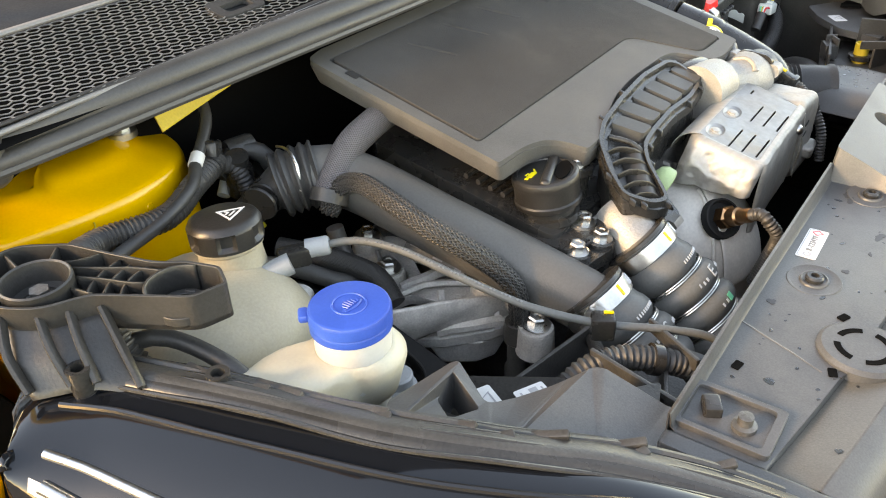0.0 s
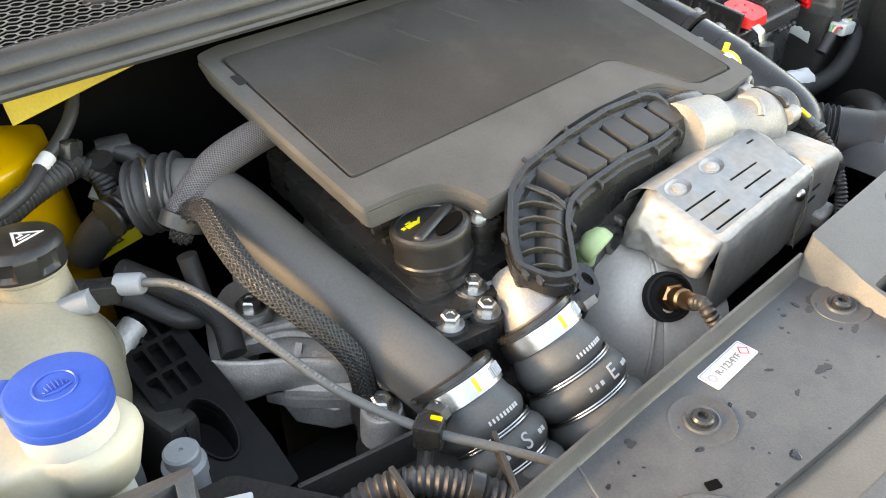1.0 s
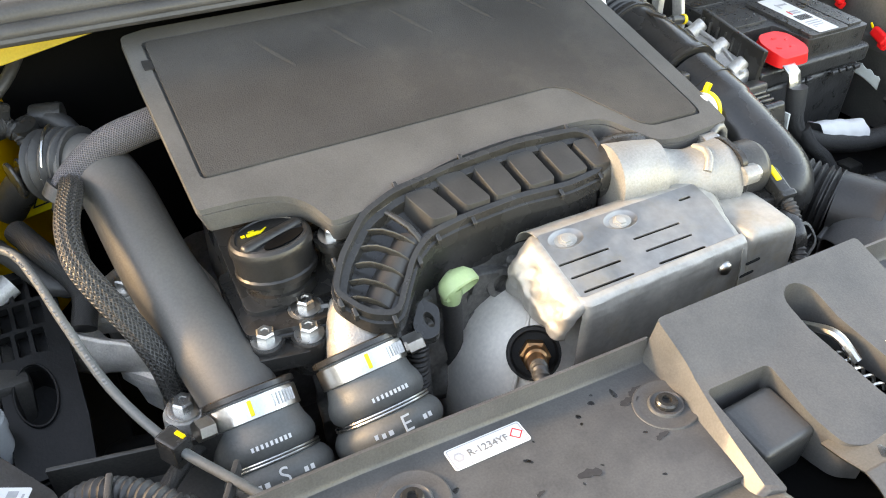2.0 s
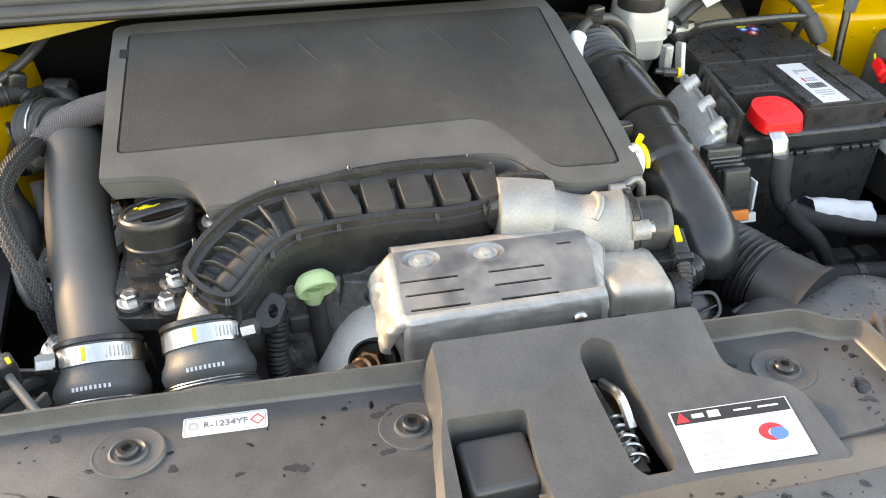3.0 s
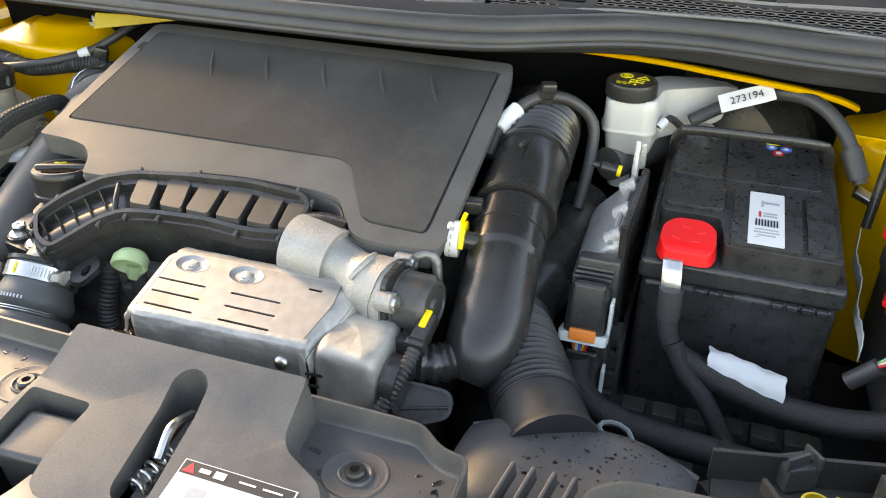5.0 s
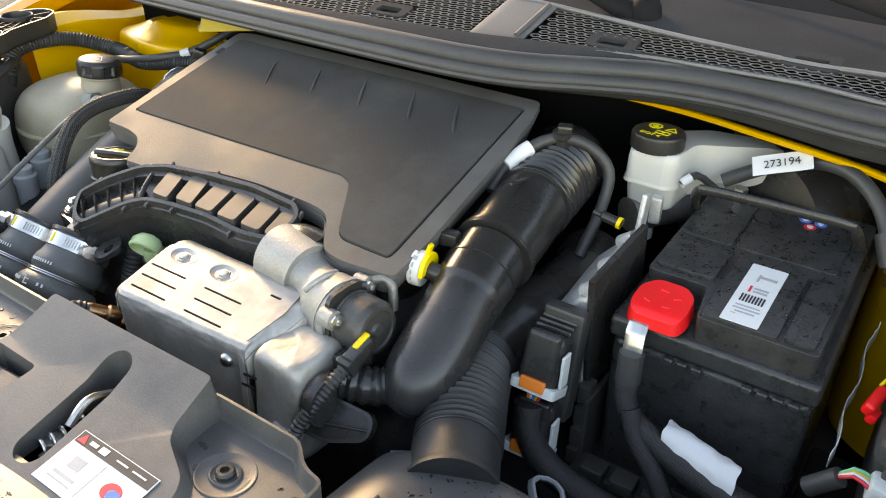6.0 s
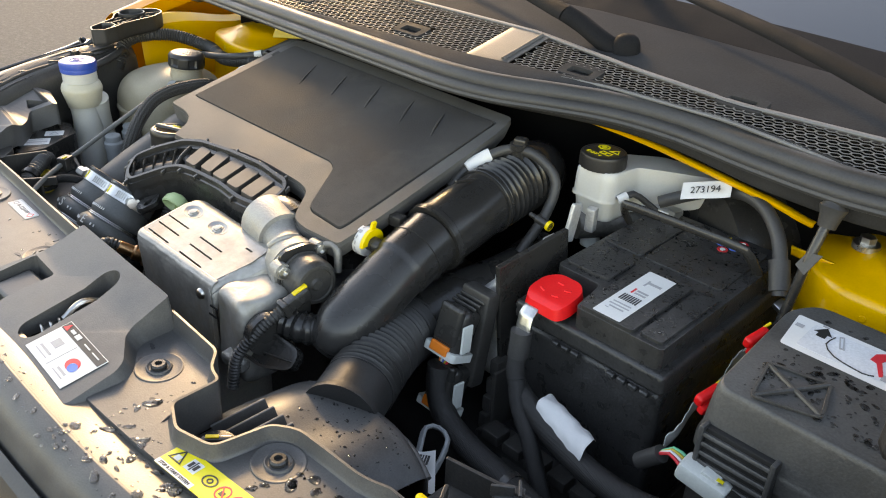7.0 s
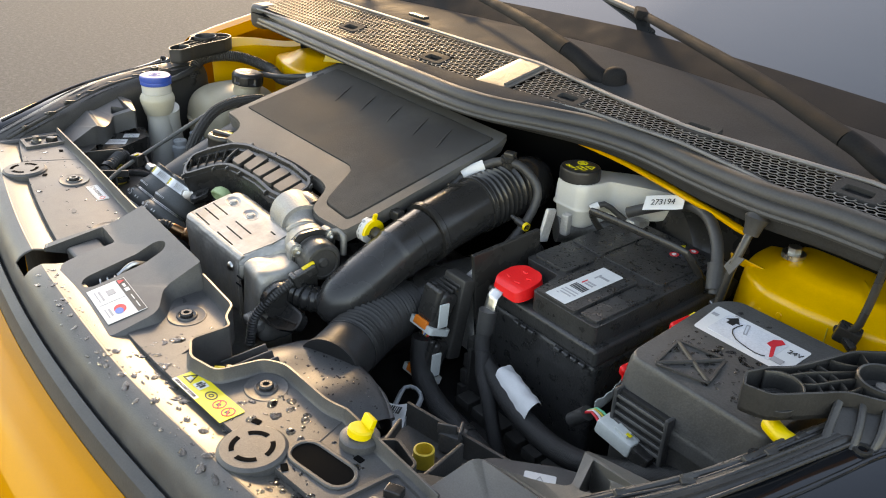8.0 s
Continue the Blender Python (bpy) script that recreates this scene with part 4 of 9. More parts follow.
for k in range(34):
    face = bmesh.new()
    x, z = -0.26 + 0.19 * rnd.random(), 0.68 + 0.1 * rnd.random()
    s = 0.012 + 0.02 * rnd.random()
    if k % 3:
        rbox((s, 0.03, s * 0.8), pose(x, 0.272 - 0.01 * rnd.random(), z, 10 * rnd.random(), 20 * rnd.random(), 8 * rnd.random()), 0.004, 2, face)
    else:
        lathe([(s * 0.6, -0.02), (s * 0.6, 0.014), (s * 0.35, 0.015), (s * 0.35, 0.004), (0, 0.004)], aim((x, 0.265, z), (0, -1, 0.2)), 16, face)
    part("casting_boss", face, ALU_DARK, engine)
part("front_casting", grid(lambda u, v: Vector((-0.31 + 0.3 * u, 0.27 - 0.03 * v + 0.006 * noise.noise(Vector((u * 14, v * 8, 0))), 0.79 - 0.12 * v)), 40, 20), ALU_DARK, engine, "rough cast engine front", solid=0.004)
for p in ((-0.302, 0.272, 0.79), (-0.308, 0.251, 0.782), (-0.339, 0.26, 0.782)):
    foot = part("bolt_pad", lathe([(0.016, -0.03), (0.015, -0.004), (0.014, 0)], aim(p, (0, -0.1, 1)), 20), ALU_DARK if p[0] > -0.305 else SATIN, engine)
    hex_bolt("engine_bolt", p, (0, -0.1, 1), 0.0075)
hex_bolt("engine_bolt", (-0.263, 0.302, 0.826), (0, -0.2, 1), 0.0085)
part("bolt_pillar", lathe([(0.013, -0.06), (0.013, -0.008), (0.017, -0.006), (0.017, 0)], pose(-0.263, 0.302, 0.826), 20), SATIN, engine)
part("pad_arm", prism(rounded([(-0.345, 0.275), (-0.29, 0.285), (-0.283, 0.25), (-0.31, 0.236), (-0.355, 0.245)], 0.008), 0.765, 0.778), SATIN, engine, bevel=0.002)

# ---- engine cover ----
cover = thing("engine_cover", (-0.12, 0.41, 0.8), "large dark grey plastic engine cover with a grained inset", "engine cover")
SLOPE = 0.262
COVER_OUT = [(-0.357, 0.333), (-0.316, 0.331), (-0.292, 0.325), (-0.277, 0.311), (-0.268, 0.288), (-0.236, 0.289), (-0.197, 0.302), (-0.155, 0.314), (-0.1, 0.319), (-0.02, 0.317), (0.004, 0.312),
             (0.018, 0.292), (0.033, 0.271), (0.058, 0.267), (0.114, 0.271), (0.116, 0.32), (0.113, 0.42), (0.108, 0.52), (0.1, 0.554), (-0.336, 0.558), (-0.36, 0.553), (-0.36, 0.48)]
COVER_R = [0.004, 0.01, 0.01, 0.01, 0.004, 0.012, 0.02, 0.02, 0.02, 0.015, 0.012, 0.012, 0.014, 0.01, 0.006, 0, 0, 0.01, 0.008, 0.006, 0.008, 0]
INSET = [(-0.342, 0.363), (-0.18, 0.3635), (-0.022, 0.365), (-0.006, 0.357), (0.03, 0.297), (0.04, 0.291), (0.094, 0.289), (0.095, 0.302), (0.089, 0.534), (-0.342, 0.538)]
TILT_COVER = Matrix(((1, 0, 0, 0), (0, 1, 0, 0), (0, SLOPE, 1, 0.8455 - SLOPE * 0.272), (0, 0, 0, 1)))
out = rounded(COVER_OUT, COVER_R, 4)
inset = rounded(INSET, 0.006, 4)
grow = [(0.5 * -0.244 + 0 + (x + 0.122) * 1.012 + 0.0, 0.41 + (y - 0.41) * 1.02) for x, y in inset]
plate = prism(out, -0.006, 0.0, TILT_COVER, [grow])
prism(grow, -0.006, -0.003, TILT_COVER, [inset], bm=plate)
shell = part("shell", plate, COVER, cover, bevel=0.0022)
wall_bm = bmesh.new()
n = len(out)
for i in range(n):
    a, b = out[i], out[(i + 1) % n]
    quad = []
    for (x, y), d in ((a, -0.005), (b, -0.005), (b, -0.022), (a, -0.022)):
        k = 0.97 if d < -0.02 else 0.995
        quad.append(wall_bm.verts.new(TILT_COVER @ Vector((-0.12 + (x + 0.12) * k, 0.42 + (y - 0.42) * k, d))))
    wall_bm.faces.new(quad)
bmesh.ops.remove_doubles(wall_bm, verts=wall_bm.verts, dist=0.0002)
part("side_wall", wall_bm, COVER, cover, solid=0.002, sharp=24)


def inset_grid():
    bm = prism(inset, -0.004, 0.0012, TILT_COVER)
    return bm


panel = part("grained_inset", inset_grid(), INSERT, cover, "grained dark inset panel", bevel=0.0025)
for x, y in ((-0.24, 0.487), (-0.17, 0.49), (-0.1, 0.492), (-0.03, 0.492), (0.03, 0.49)):
    rib = tube([(x - 0.012, y + 0.024, 0), (x, y, 0.0012), (x + 0.012, y - 0.022, 0)], 0.003, 8, squash=0.45)
    bmesh.ops.transform(rib, matrix=TILT_COVER @ Matrix.Translation((0, 0, -0.0004)), verts=rib.verts)
    part("moulded_ridge", rib, INSERT, panel)
part("rim_mark", prism(rounded([(-0.351, 0.5), (-0.341, 0.5), (-0.341, 0.512), (-0.351, 0.514)], 0.002), 0.0002, 0.0008, TILT_COVER), DARK, cover)

# ---- oil filler cap ----
oil = thing("oil_filler_cap", (-0.312, 0.302, 0.79), "black plastic oil filler cap with a yellow symbol", "cap")
OC = pose(-0.311, 0.306, 0.812, -8, 0, 20)
cap_bm = lathe([(0.024, -0.003), (0.0315, -0.003), (0.0322, -0.0015), (0.0322, 0.002), (0.0312, 0.0035), (0.0312, 0.017), (0.0322, 0.0195), (0.0322, 0.0235), (0.0312, 0.0262), (0.0292, 0.0278), (0.0265, 0.028), (0.026, 0.0268), (0.0, 0.0268)], OC, 48)
for v in cap_bm.verts:
    q = OC.inverted() @ v.co
    if 0.028 < Vector((q.x, q.y)).length and 0.003 < q.z < 0.018 and (round(math.degrees(math.atan2(q.y, q.x)) / 7.5) % 2):
        v.co = OC @ Vector((q.x * 0.98, q.y * 0.98, q.z))
part("cap", cap_bm, OILCAP, oil, sharp=30)
part("neck", lathe([(0.024, -0.06), (0.024, -0.022), (0.0285, -0.02), (0.0285, -0.013), (0.0255, -0.012), (0.0255, -0.002)], OC, 28), SATIN, oil)
part("grip_bar", rbox((0.056, 0.0105, 0.012), OC @ pose(0, -0.004, 0.0255, 0, 0, 0), 0.004, 3), OILCAP, oil)
# Shallow dish; the shade of the hollow is painted in near-black.
part("finger_hollow", lathe([(0.0001, 0.0), (0.012, 0.0012), (0.012, 0.0), (0, -0.001)], OC @ pose(0.002, -0.0165, 0.0273) @ Matrix.Diagonal((1.5, 0.6, 1, 1)), 24), VOID, oil)
sym = bmesh.new()
prism([(-0.008, -0.003), (0.003, -0.003), (0.0085, 0.003), (0.0095, 0.0038), (0.0085, 0.0045), (0.0035, 0.001), (0.002, 0.0025), (-0.0075, 0.0025)], 0, 0.0005, OC @ pose(-0.004, 0.011, 0.027, 0, 0, -20), bm=sym)
prism(rect(-0.003, 0.0045, 0.005, 0.0016), 0, 0.0005, OC @ pose(-0.004, 0.011, 0.027, 0, 0, -20), bm=sym)
prism(rect(-0.0025, 0.0034, 0.0018, 0.002), 0, 0.0005, OC @ pose(-0.004, 0.011, 0.027, 0, 0, -20), bm=sym)
prism(rect(-0.0105, 0.0005, 0.003, 0.0035), 0, 0.0005, OC @ pose(-0.004, 0.011, 0.027, 0, 0, -20), bm=sym)
part("oil_symbol", sym, YELLOW_INK, oil, "yellow oil can symbol")

# ---- resonator duct ----
duct = thing("resonator_duct", (-0.15, 0.27, 0.78), "angled black plastic resonator duct with six pads and open slats", "air duct")
PL = Matrix(((1, 0, 0, 0), (0, 1, 0, 0), (0, 0.5, 1, 0.828 - 0.5 * 0.257), (0, 0, 0, 1)))
RIM = [(-0.293, 0.239), (-0.276, 0.264), (-0.245, 0.291), (-0.213, 0.302), (-0.155, 0.309), (-0.09, 0.313), (-0.03, 0.309), (-0.016, 0.297), (-0.018, 0.278), (-0.03, 0.262), (-0.067, 0.258),
       (-0.115, 0.261), (-0.171, 0.258), (-0.2, 0.254), (-0.218, 0.243), (-0.25, 0.206), (-0.274, 0.214)]
rim_out = rounded(RIM, 0.01, 4)
cx = [(-0.252, 0.25) if x < -0.2 else (x, 0.284) for x, y in rim_out]


def shrink(o, d):
    n = len(o)
    res = []
    for i in range(n):
        t = (Vector(o[(i + 1) % n]) - Vector(o[i - 1])).normalized()
        res.append((o[i][0] + t.y * d, o[i][1] - t.x * d))
    return res


sgn = 1 if sum(a[0] * b[1] - b[0] * a[1] for a, b in zip(rim_out, rim_out[1:] + rim_out[:1])) < 0 else -1
rim_in = shrink(rim_out, sgn * 0.0075)
base = part("flange", prism(rim_out, -0.010, 0.0, PL, [shrink(rim_out, sgn * 0.011)]), SATIN, duct, bevel=0.0015)
part("upper_rim", prism(shrink(rim_out, sgn * 0.002), 0.0, 0.0062, PL, [shrink(rim_out, sgn * 0.006)]), SATIN, duct, bevel=0.0012)
pan = [p for p in shrink(rim_out, sgn * 0.009)]
part("pan", prism(pan, -0.03, -0.012, PL), SATIN, duct, bevel=0.004)
low = prism(shrink(rim_out, sgn * 0.004), -0.05, -0.009, PL)
part("lower_shell", low, SATIN, duct, bevel=0.006)
for k, (x, w) in enumerate(((-0.19, 0.027), (-0.158, 0.028), (-0.126, 0.0285), (-0.0935, 0.029), (-0.0605, 0.0295), (-0.032, 0.0215))):
    y0, y1 = (0.2655, 0.3035) if k else (0.2615, 0.2955)
    if k == 5:
        y1 = 0.299
    lean = 0.006 if k < 2 else 0.002
    pad = prism(rounded([(x - w / 2 + lean, y0), (x + w / 2 + lean, y0), (x + w / 2 - lean, y1), (x - w / 2 - lean, y1)], 0.005), -0.014, 0.006, PL)
    for v in pad.verts:
        q = PL.inverted() @ v.co
        if q.z > 0:
            v.co = PL @ Vector((x + 0.0015 + (q.x - x) * 0.84, 0.283 + (q.y - 0.283) * 0.93, q.z - 0.2 * (q.y - 0.283)))
    part("pad", pad, PAD, duct, "smooth raised pad", bevel=0.0028)
part("inner_tube", tube([PL @ Vector((-0.266, 0.221, -0.013)), PL @ Vector((-0.244, 0.243, -0.011)), PL @ Vector((-0.213, 0.267, -0.011))], 0.0135, 20, 0.006), PAD, duct, "smooth grey inner tube")
for k in range(5):
    t = (k + 0.15) / 4.3
    a = Vector((-0.2555 + 0.045 * t, 0.2165 + 0.038 * t, 0))
    b = Vector((-0.284 + 0.042 * t, 0.2345 + 0.046 * t, 0))
    sl = tube([PL @ Vector((a.x, a.y, -0.003)), PL @ Vector((0.7 * a.x + 0.3 * b.x, 0.7 * a.y + 0.3 * b.y, 0.0035)), PL @ Vector((0.3 * a.x + 0.7 * b.x, 0.3 * a.y + 0.7 * b.y, 0.0035)), PL @ Vector((b.x, b.y, -0.003))], 0.0014, 8, squash=2.6)
    part("slat", sl, SATIN, duct)
    for off in (-0.006, 0.006):
        part("comb_tooth", rbox((0.0014, 0.005, 0.005), PL @ pose(a.x + off * 0.6, a.y + 0.003 + off * 0.5, -0.003, 0, 0, 50), 0.0004, 1), SATIN, duct)
part("pad_bridge", tube([PL @ Vector((-0.2085, 0.2555, 0.001)), PL @ Vector((-0.214, 0.268, 0.005)), PL @ Vector((-0.224, 0.287, 0.001))], 0.0028, 10), SATIN, duct)
part("outlet", tube([(-0.03, 0.287, 0.82), (-0.005, 0.284, 0.828), (0.02, 0.283, 0.826)], 0.0235, 24), SATIN, duct, "round black duct outlet")
for i in range(0, len(rim_out), 6):
    x, y = rim_out[i]
    part("clip_tab", rbox((0.0035, 0.007, 0.006), PL @ pose(x, y, 0.002, 0, 0, 30 * i), 0.0008, 1), SATIN, duct)
part("ear", prism(rounded([(-0.238, 0.218), (-0.222, 0.236), (-0.21, 0.226), (-0.22, 0.206), (-0.234, 0.206)], 0.006), -0.03, -0.024, PL, [oval(-0.2225, 0.219, 0.004, 0.006, 14)]), SATIN, duct, bevel=0.0012)

# ---- turbo, heat shields, exhaust probe ----
shield = thing("turbo_heat_shield", (-0.04, 0.2, 0.72), "bright pressed metal turbo heat shield with louvre slots", "heat shield")


def shield_top(x, y):
    return 0.803 + 0.25 * (y - 0.16)


TOPM = Matrix(((1, 0, 0, 0), (0, 1, 0, 0), (0, 0.25, 1, 0.803 - 0.25 * 0.16), (0, 0, 0, 1)))
slots = [slot(cx0 + 0.002 * (0.198 - y) / 0.014, y, 0.048, 0.0021, 3) for cx0 in (-0.096, -0.0235) for y in (0.198, 0.184, 0.1695)]
slots.append(slot(0.023, 0.2185, 0.013, 0.0024, 3))
bosses = [oval(bx, 0.2195, 0.0165, 0.0095, 20) for bx in (-0.099, -0.0445)]
top_bm = prism(rounded([(-0.1205, 0.164), (0.036, 0.168), (0.044, 0.208), (0.042, 0.23), (-0.1205, 0.23)], 0.003), -0.0012, 0, TOPM, slots + bosses)
part("top_plate", top_bm, SHIELD, shield, "bright plate with six slots")
# Added sheet below the slots; the darkness seen through them is its colour.
part("slot_shade_sheet", prism(rect(-0.04, 0.188, 0.15, 0.05), -0.009, -0.008, TOPM), DARK, shield)
for bx in (-0.099, -0.0445):
    dish = grid(lambda u, v: TOPM @ Vector((bx + 0.0168 * (1 - 0.42 * v) * math.cos(2 * math.pi * u), 0.2195 + 0.0098 * (1 - 0.35 * v) * math.sin(2 * math.pi * u), 0.0003 - 0.0022 * v ** 0.7)), 28, 5, loop=True)
    part("dished_boss", dish, SHIELD, shield, solid=0.0008)
    part("boss_floor", prism(oval(bx, 0.2195, 0.0104, 0.0068, 20), -0.0032, -0.0017, TOPM), SHIELD_DULL, shield)
    part("bolt", lathe([(0.0078, 0), (0.0078, 0.0014), (0.0055, 0.002), (0.0055, 0.0042), (0.0035, 0.005), (0, 0.005)], TOPM @ pose(bx, 0.2195, -0.0018) @ Matrix.Diagonal((0.85, 0.85, 0.6, 1)), 6), SHIELD_DULL, shield)
FRONT = [(0.1645, 0.0002), (0.1605, -0.0008), (0.1575, -0.0035), (0.156, -0.009), (0.156, -0.016), (0.1575, -0.04), (0.16, -0.085)]


def dent(x, y, k):
    return k * noise.noise(Vector((x * 42, y * 42, 3))) + 0.4 * k * noise.noise(Vector((x * 110, y * 110, 7)))


def front_face(u, v):
    x = -0.123 + 0.165 * u
    a = along([(p, q, 0) for p, q in FRONT], v)
    sw = 0.004 * u
    corner = 0.004 * max(0, (-0.116 - x) / 0.007) ** 2
    return Vector((x, a.x + sw + corner + dent(x, v * 0.08, 0.0011) * min(1, 3 * v), shield_top(x, 0.1645 + sw) + a.y))


part("front_plate", grid(front_face, 60, 30), SHIELD_DULL, shield, solid=0.001)
part("back_plate", grid(lambda u, v: (lambda x: Vector((x, 0.2295 + 0.03 * math.sin(v * 1.35), shield_top(x, 0.2295) - 0.03 * (1 - math.cos(v * 1.35)) + dent(x, v * 0.05, 0.0012) * v)))(-0.121 + 0.163 * u), 50, 12), SHIELD_DULL, shield, solid=0.001)


def left_end(u, v):
    """The crumpled rounded end beside the exhaust dome."""
    y = 0.1585 + 0.08 * u
    s = (0.042 + 0.02 * u) * v
    th = min(s / 0.012, 1.1)
    front = min(1, max(0, (0.1675 - y) / 0.009))
    back = max(0, (y - 0.222) / 0.0165)
    run = max(0, s - 0.011)
    low = max(0, run - 0.024)
    x = -0.1205 - 0.012 * math.sin(th) - 0.45 * (run - low) + 0.008 * (1 - math.sqrt(1 - front * front)) + 0.006 * back * back + 0.1 * low
    x += dent(y * 1.3, s * 1.3, 0.0045) * min(1, run / 0.008)
    return Vector((x, y + 0.18 * run, shield_top(x, y) - 0.012 * (1 - math.cos(th)) - 0.89 * (run - low) - low - 0.006 * back * back + dent(s, y, 0.002) * min(1, run / 0.01)))


part("left_plate", grid(left_end, 40, 40), SHIELD_DULL, shield, "crumpled yellowed end of the shield", solid=0.001, sharp=60)


def crumple(u, v):
    """The hammered end towards the intake pipe."""
    x = 0.036 + (0.006 + 0.02 * v) * u
    y = 0.159 + 0.073 * v
    z = shield_top(x, y) - 0.003 * u - 0.004 * u ** 4 - 0.045 * max(0, 0.12 - v) ** 1.2
    return Vector((x, y, z + (dent(x, y, 0.003)) * min(1, 4 * u) - 0.0006))


part("crumpled_end", grid(crumple, 40, 40), SHIELD_DULL, shield, solid=0.0012, sharp=60)
part("end_skirt", grid(lambda u, v: (lambda p: Vector((p.x + 0.002 * math.sin(3 * v), p.y - 0.002 * math.sin(math.pi * v) + dent(p.x, v * 0.08, 0.0016) * v, p.z - 0.08 * v)))(crumple(u, 0.0)), 30, 20), SHIELD_DULL, shield, solid=0.001)
part("side_skirt", grid(lambda u, v: (lambda p: Vector((p.x + 0.002 * math.sin(3 * v), p.y, p.z - 0.02 * v)))(crumple(1.0, u)), 30, 8), SHIELD_DULL, shield, solid=0.001)
part("shield_screw", lathe([(0.0065, -0.001), (0.006, 0.001), (0.0042, 0.003), (0, 0.0038)], aim((0.02, 0.1575, 0.785), (0, -1, 0.2)), 14), STEEL, shield)
for k in range(2):
    part("front_slot", prism(slot(0, 0, 0.016, 0.0026, 3), 0, 0.0006, aim((0.05 - 0.004 * k, 0.1565, 0.782 - 0.012 * k), (0, -1, 0.1), 4)), DARK, shield)

cone = thing("exhaust_heat_shield", (-0.18, 0.2, 0.7), "dull domed steel heat shield over the catalyst", "heat shield")


def dome(u, v):
    a, b = 2 * math.pi * u, 0.5 * math.pi * min(1, v * 1.4)
    r = math.sin(b)
    drop = max(0, v * 1.4 - 1) * 0.25
    return Vector((-0.113 + 0.088 * r * math.cos(a), 0.238 + 0.082 * r * math.sin(a) - 0.006 * r, 0.655 + 0.107 * math.cos(b) - drop))


part("dome", grid(dome, 48, 30, loop=True), CONE, cone, sharp=60)
seam = [dome(0.64 - 0.02 * t, 0.12 + 0.5 * t) + Vector((-0.0012, -0.0015, 0.0012)) for t in [0.1 * k for k in range(11)]]
part("seam", tube(seam, 0.002, 8), CONE, cone)
plate_bm = grid(lambda u, v: dome(0.645 + 0.2 * u, 0.14 + 0.5 * v) * 1.0 + (dome(0.645 + 0.2 * u, 0.14 + 0.5 * v) - Vector((-0.113, 0.238, 0.655))).normalized() * 0.004, 24, 20)
part("front_plate", plate_bm, CONE, cone, "smooth front half of the shield", solid=0.0015)
part("collar", lathe([(0.0225, -0.006), (0.0215, 0.0028), (0.0195, 0.0032), (0.0175, -0.003), (0, -0.004)], aim((-0.147, 0.184, 0.743), (-0.4, -0.66, 0.62)), 28), DARK, cone, "dark ring round the probe")
probe = thing("exhaust_probe", (-0.155, 0.172, 0.74), "heat-tinted copper-brown exhaust gas probe with a black cable", "sensor")
PD = Vector((-0.42, -0.72, 0.5)).normalized()
P0 = Vector((-0.147, 0.184, 0.744))
part("hex", lathe([(0.0125, 0), (0.0125, 0.012), (0.010, 0.014)], aim(P0, PD), 6), COPPER, probe)
part("sleeve", lathe([(0.0095, 0.012), (0.0095, 0.026), (0.0075, 0.028), (0.0075, 0.043), (0.0062, 0.046), (0, 0.046)], aim(P0, PD), 20), COPPER, probe)
E0 = P0 + PD * 0.045
part("cable", tube([E0 - PD * 0.004, E0 + PD * 0.012, E0 + Vector((-0.008, -0.018, 0.002)), E0 + Vector((-0.002, -0.028, -0.016)), E0 + Vector((0.01, -0.02, -0.05)), E0 + Vector((0.02, -0.01, -0.09))],
               lambda s, l: 0.0062 + 0.0007 * math.sin(s * 2 * math.pi / 0.004), 12, 0.001), RUBBER, probe)

turbo = thing("turbocharger", (0.03, 0.24, 0.74), "pale cast aluminium turbocharger housing", "turbocharger")
part("inlet_tube", tube([(-0.022, 0.27, 0.822), (0.0, 0.2675, 0.821), (0.024, 0.263, 0.819)], lambda s, l: 0.0312 - 0.002 * max(0, s / l - 0.4), 40, 0.004), RAW_CAST, turbo, "pale cast tube")
scroll = tube([(0.018, 0.264, 0.819), (0.036, 0.258, 0.817), (0.053, 0.25, 0.814), (0.068, 0.245, 0.812), (0.08, 0.242, 0.811)], lambda s, l: 0.0275 - 0.006 * math.sin(math.pi * min(1, 1.5 * s / l)) + 0.0085 * max(0, s / l - 0.45), 36, 0.003)
for v in scroll.verts:
    v.co += 0.0022 * noise.noise_vector(v.co * 38)
part("scroll", scroll, RAW_CAST, turbo, "cast neck with a swollen end")
LOBE = aim((0.083, 0.241, 0.811), (1, -0.12, 0.04), 0)
part("flange_lobe", lathe([(0.0255, -0.012), (0.0305, -0.005), (0.0315, 0.0), (0.0305, 0.004), (0, 0.004)], LOBE, 36), RAW_CAST, turbo)
for p in ((0.082, 0.2145, 0.824), (0.079, 0.264, 0.832)):
    part("bolt_lug", tube([p, Vector(p) + Vector((0.014, -0.001, 0.0005))], 0.0088, 16), RAW_CAST, turbo)
part("ridge", tube([(0.052, 0.226, 0.832), (0.058, 0.232, 0.839), (0.062, 0.243, 0.842), (0.062, 0.256, 0.838)], 0.0036, 10), RAW_CAST, turbo)


def lump(c, r, e, amp):
    def pw(a, k):
        return math.copysign(abs(a) ** (2 / k), a)
    bm = grid(lambda u, v: Vector((c[0] + r[0] * pw(math.cos(2 * math.pi * u), e) * pw(math.cos(math.pi * (v - 0.5)), e),
                                   c[1] + r[1] * pw(math.sin(2 * math.pi * u), e) * pw(math.cos(math.pi * (v - 0.5)), e), c[2] + r[2] * pw(math.sin(math.pi * (v - 0.5)), e))), 40, 24, loop=True)
    for v in bm.verts:
        v.co += amp * noise.noise_vector(v.co * 40)
    return bm


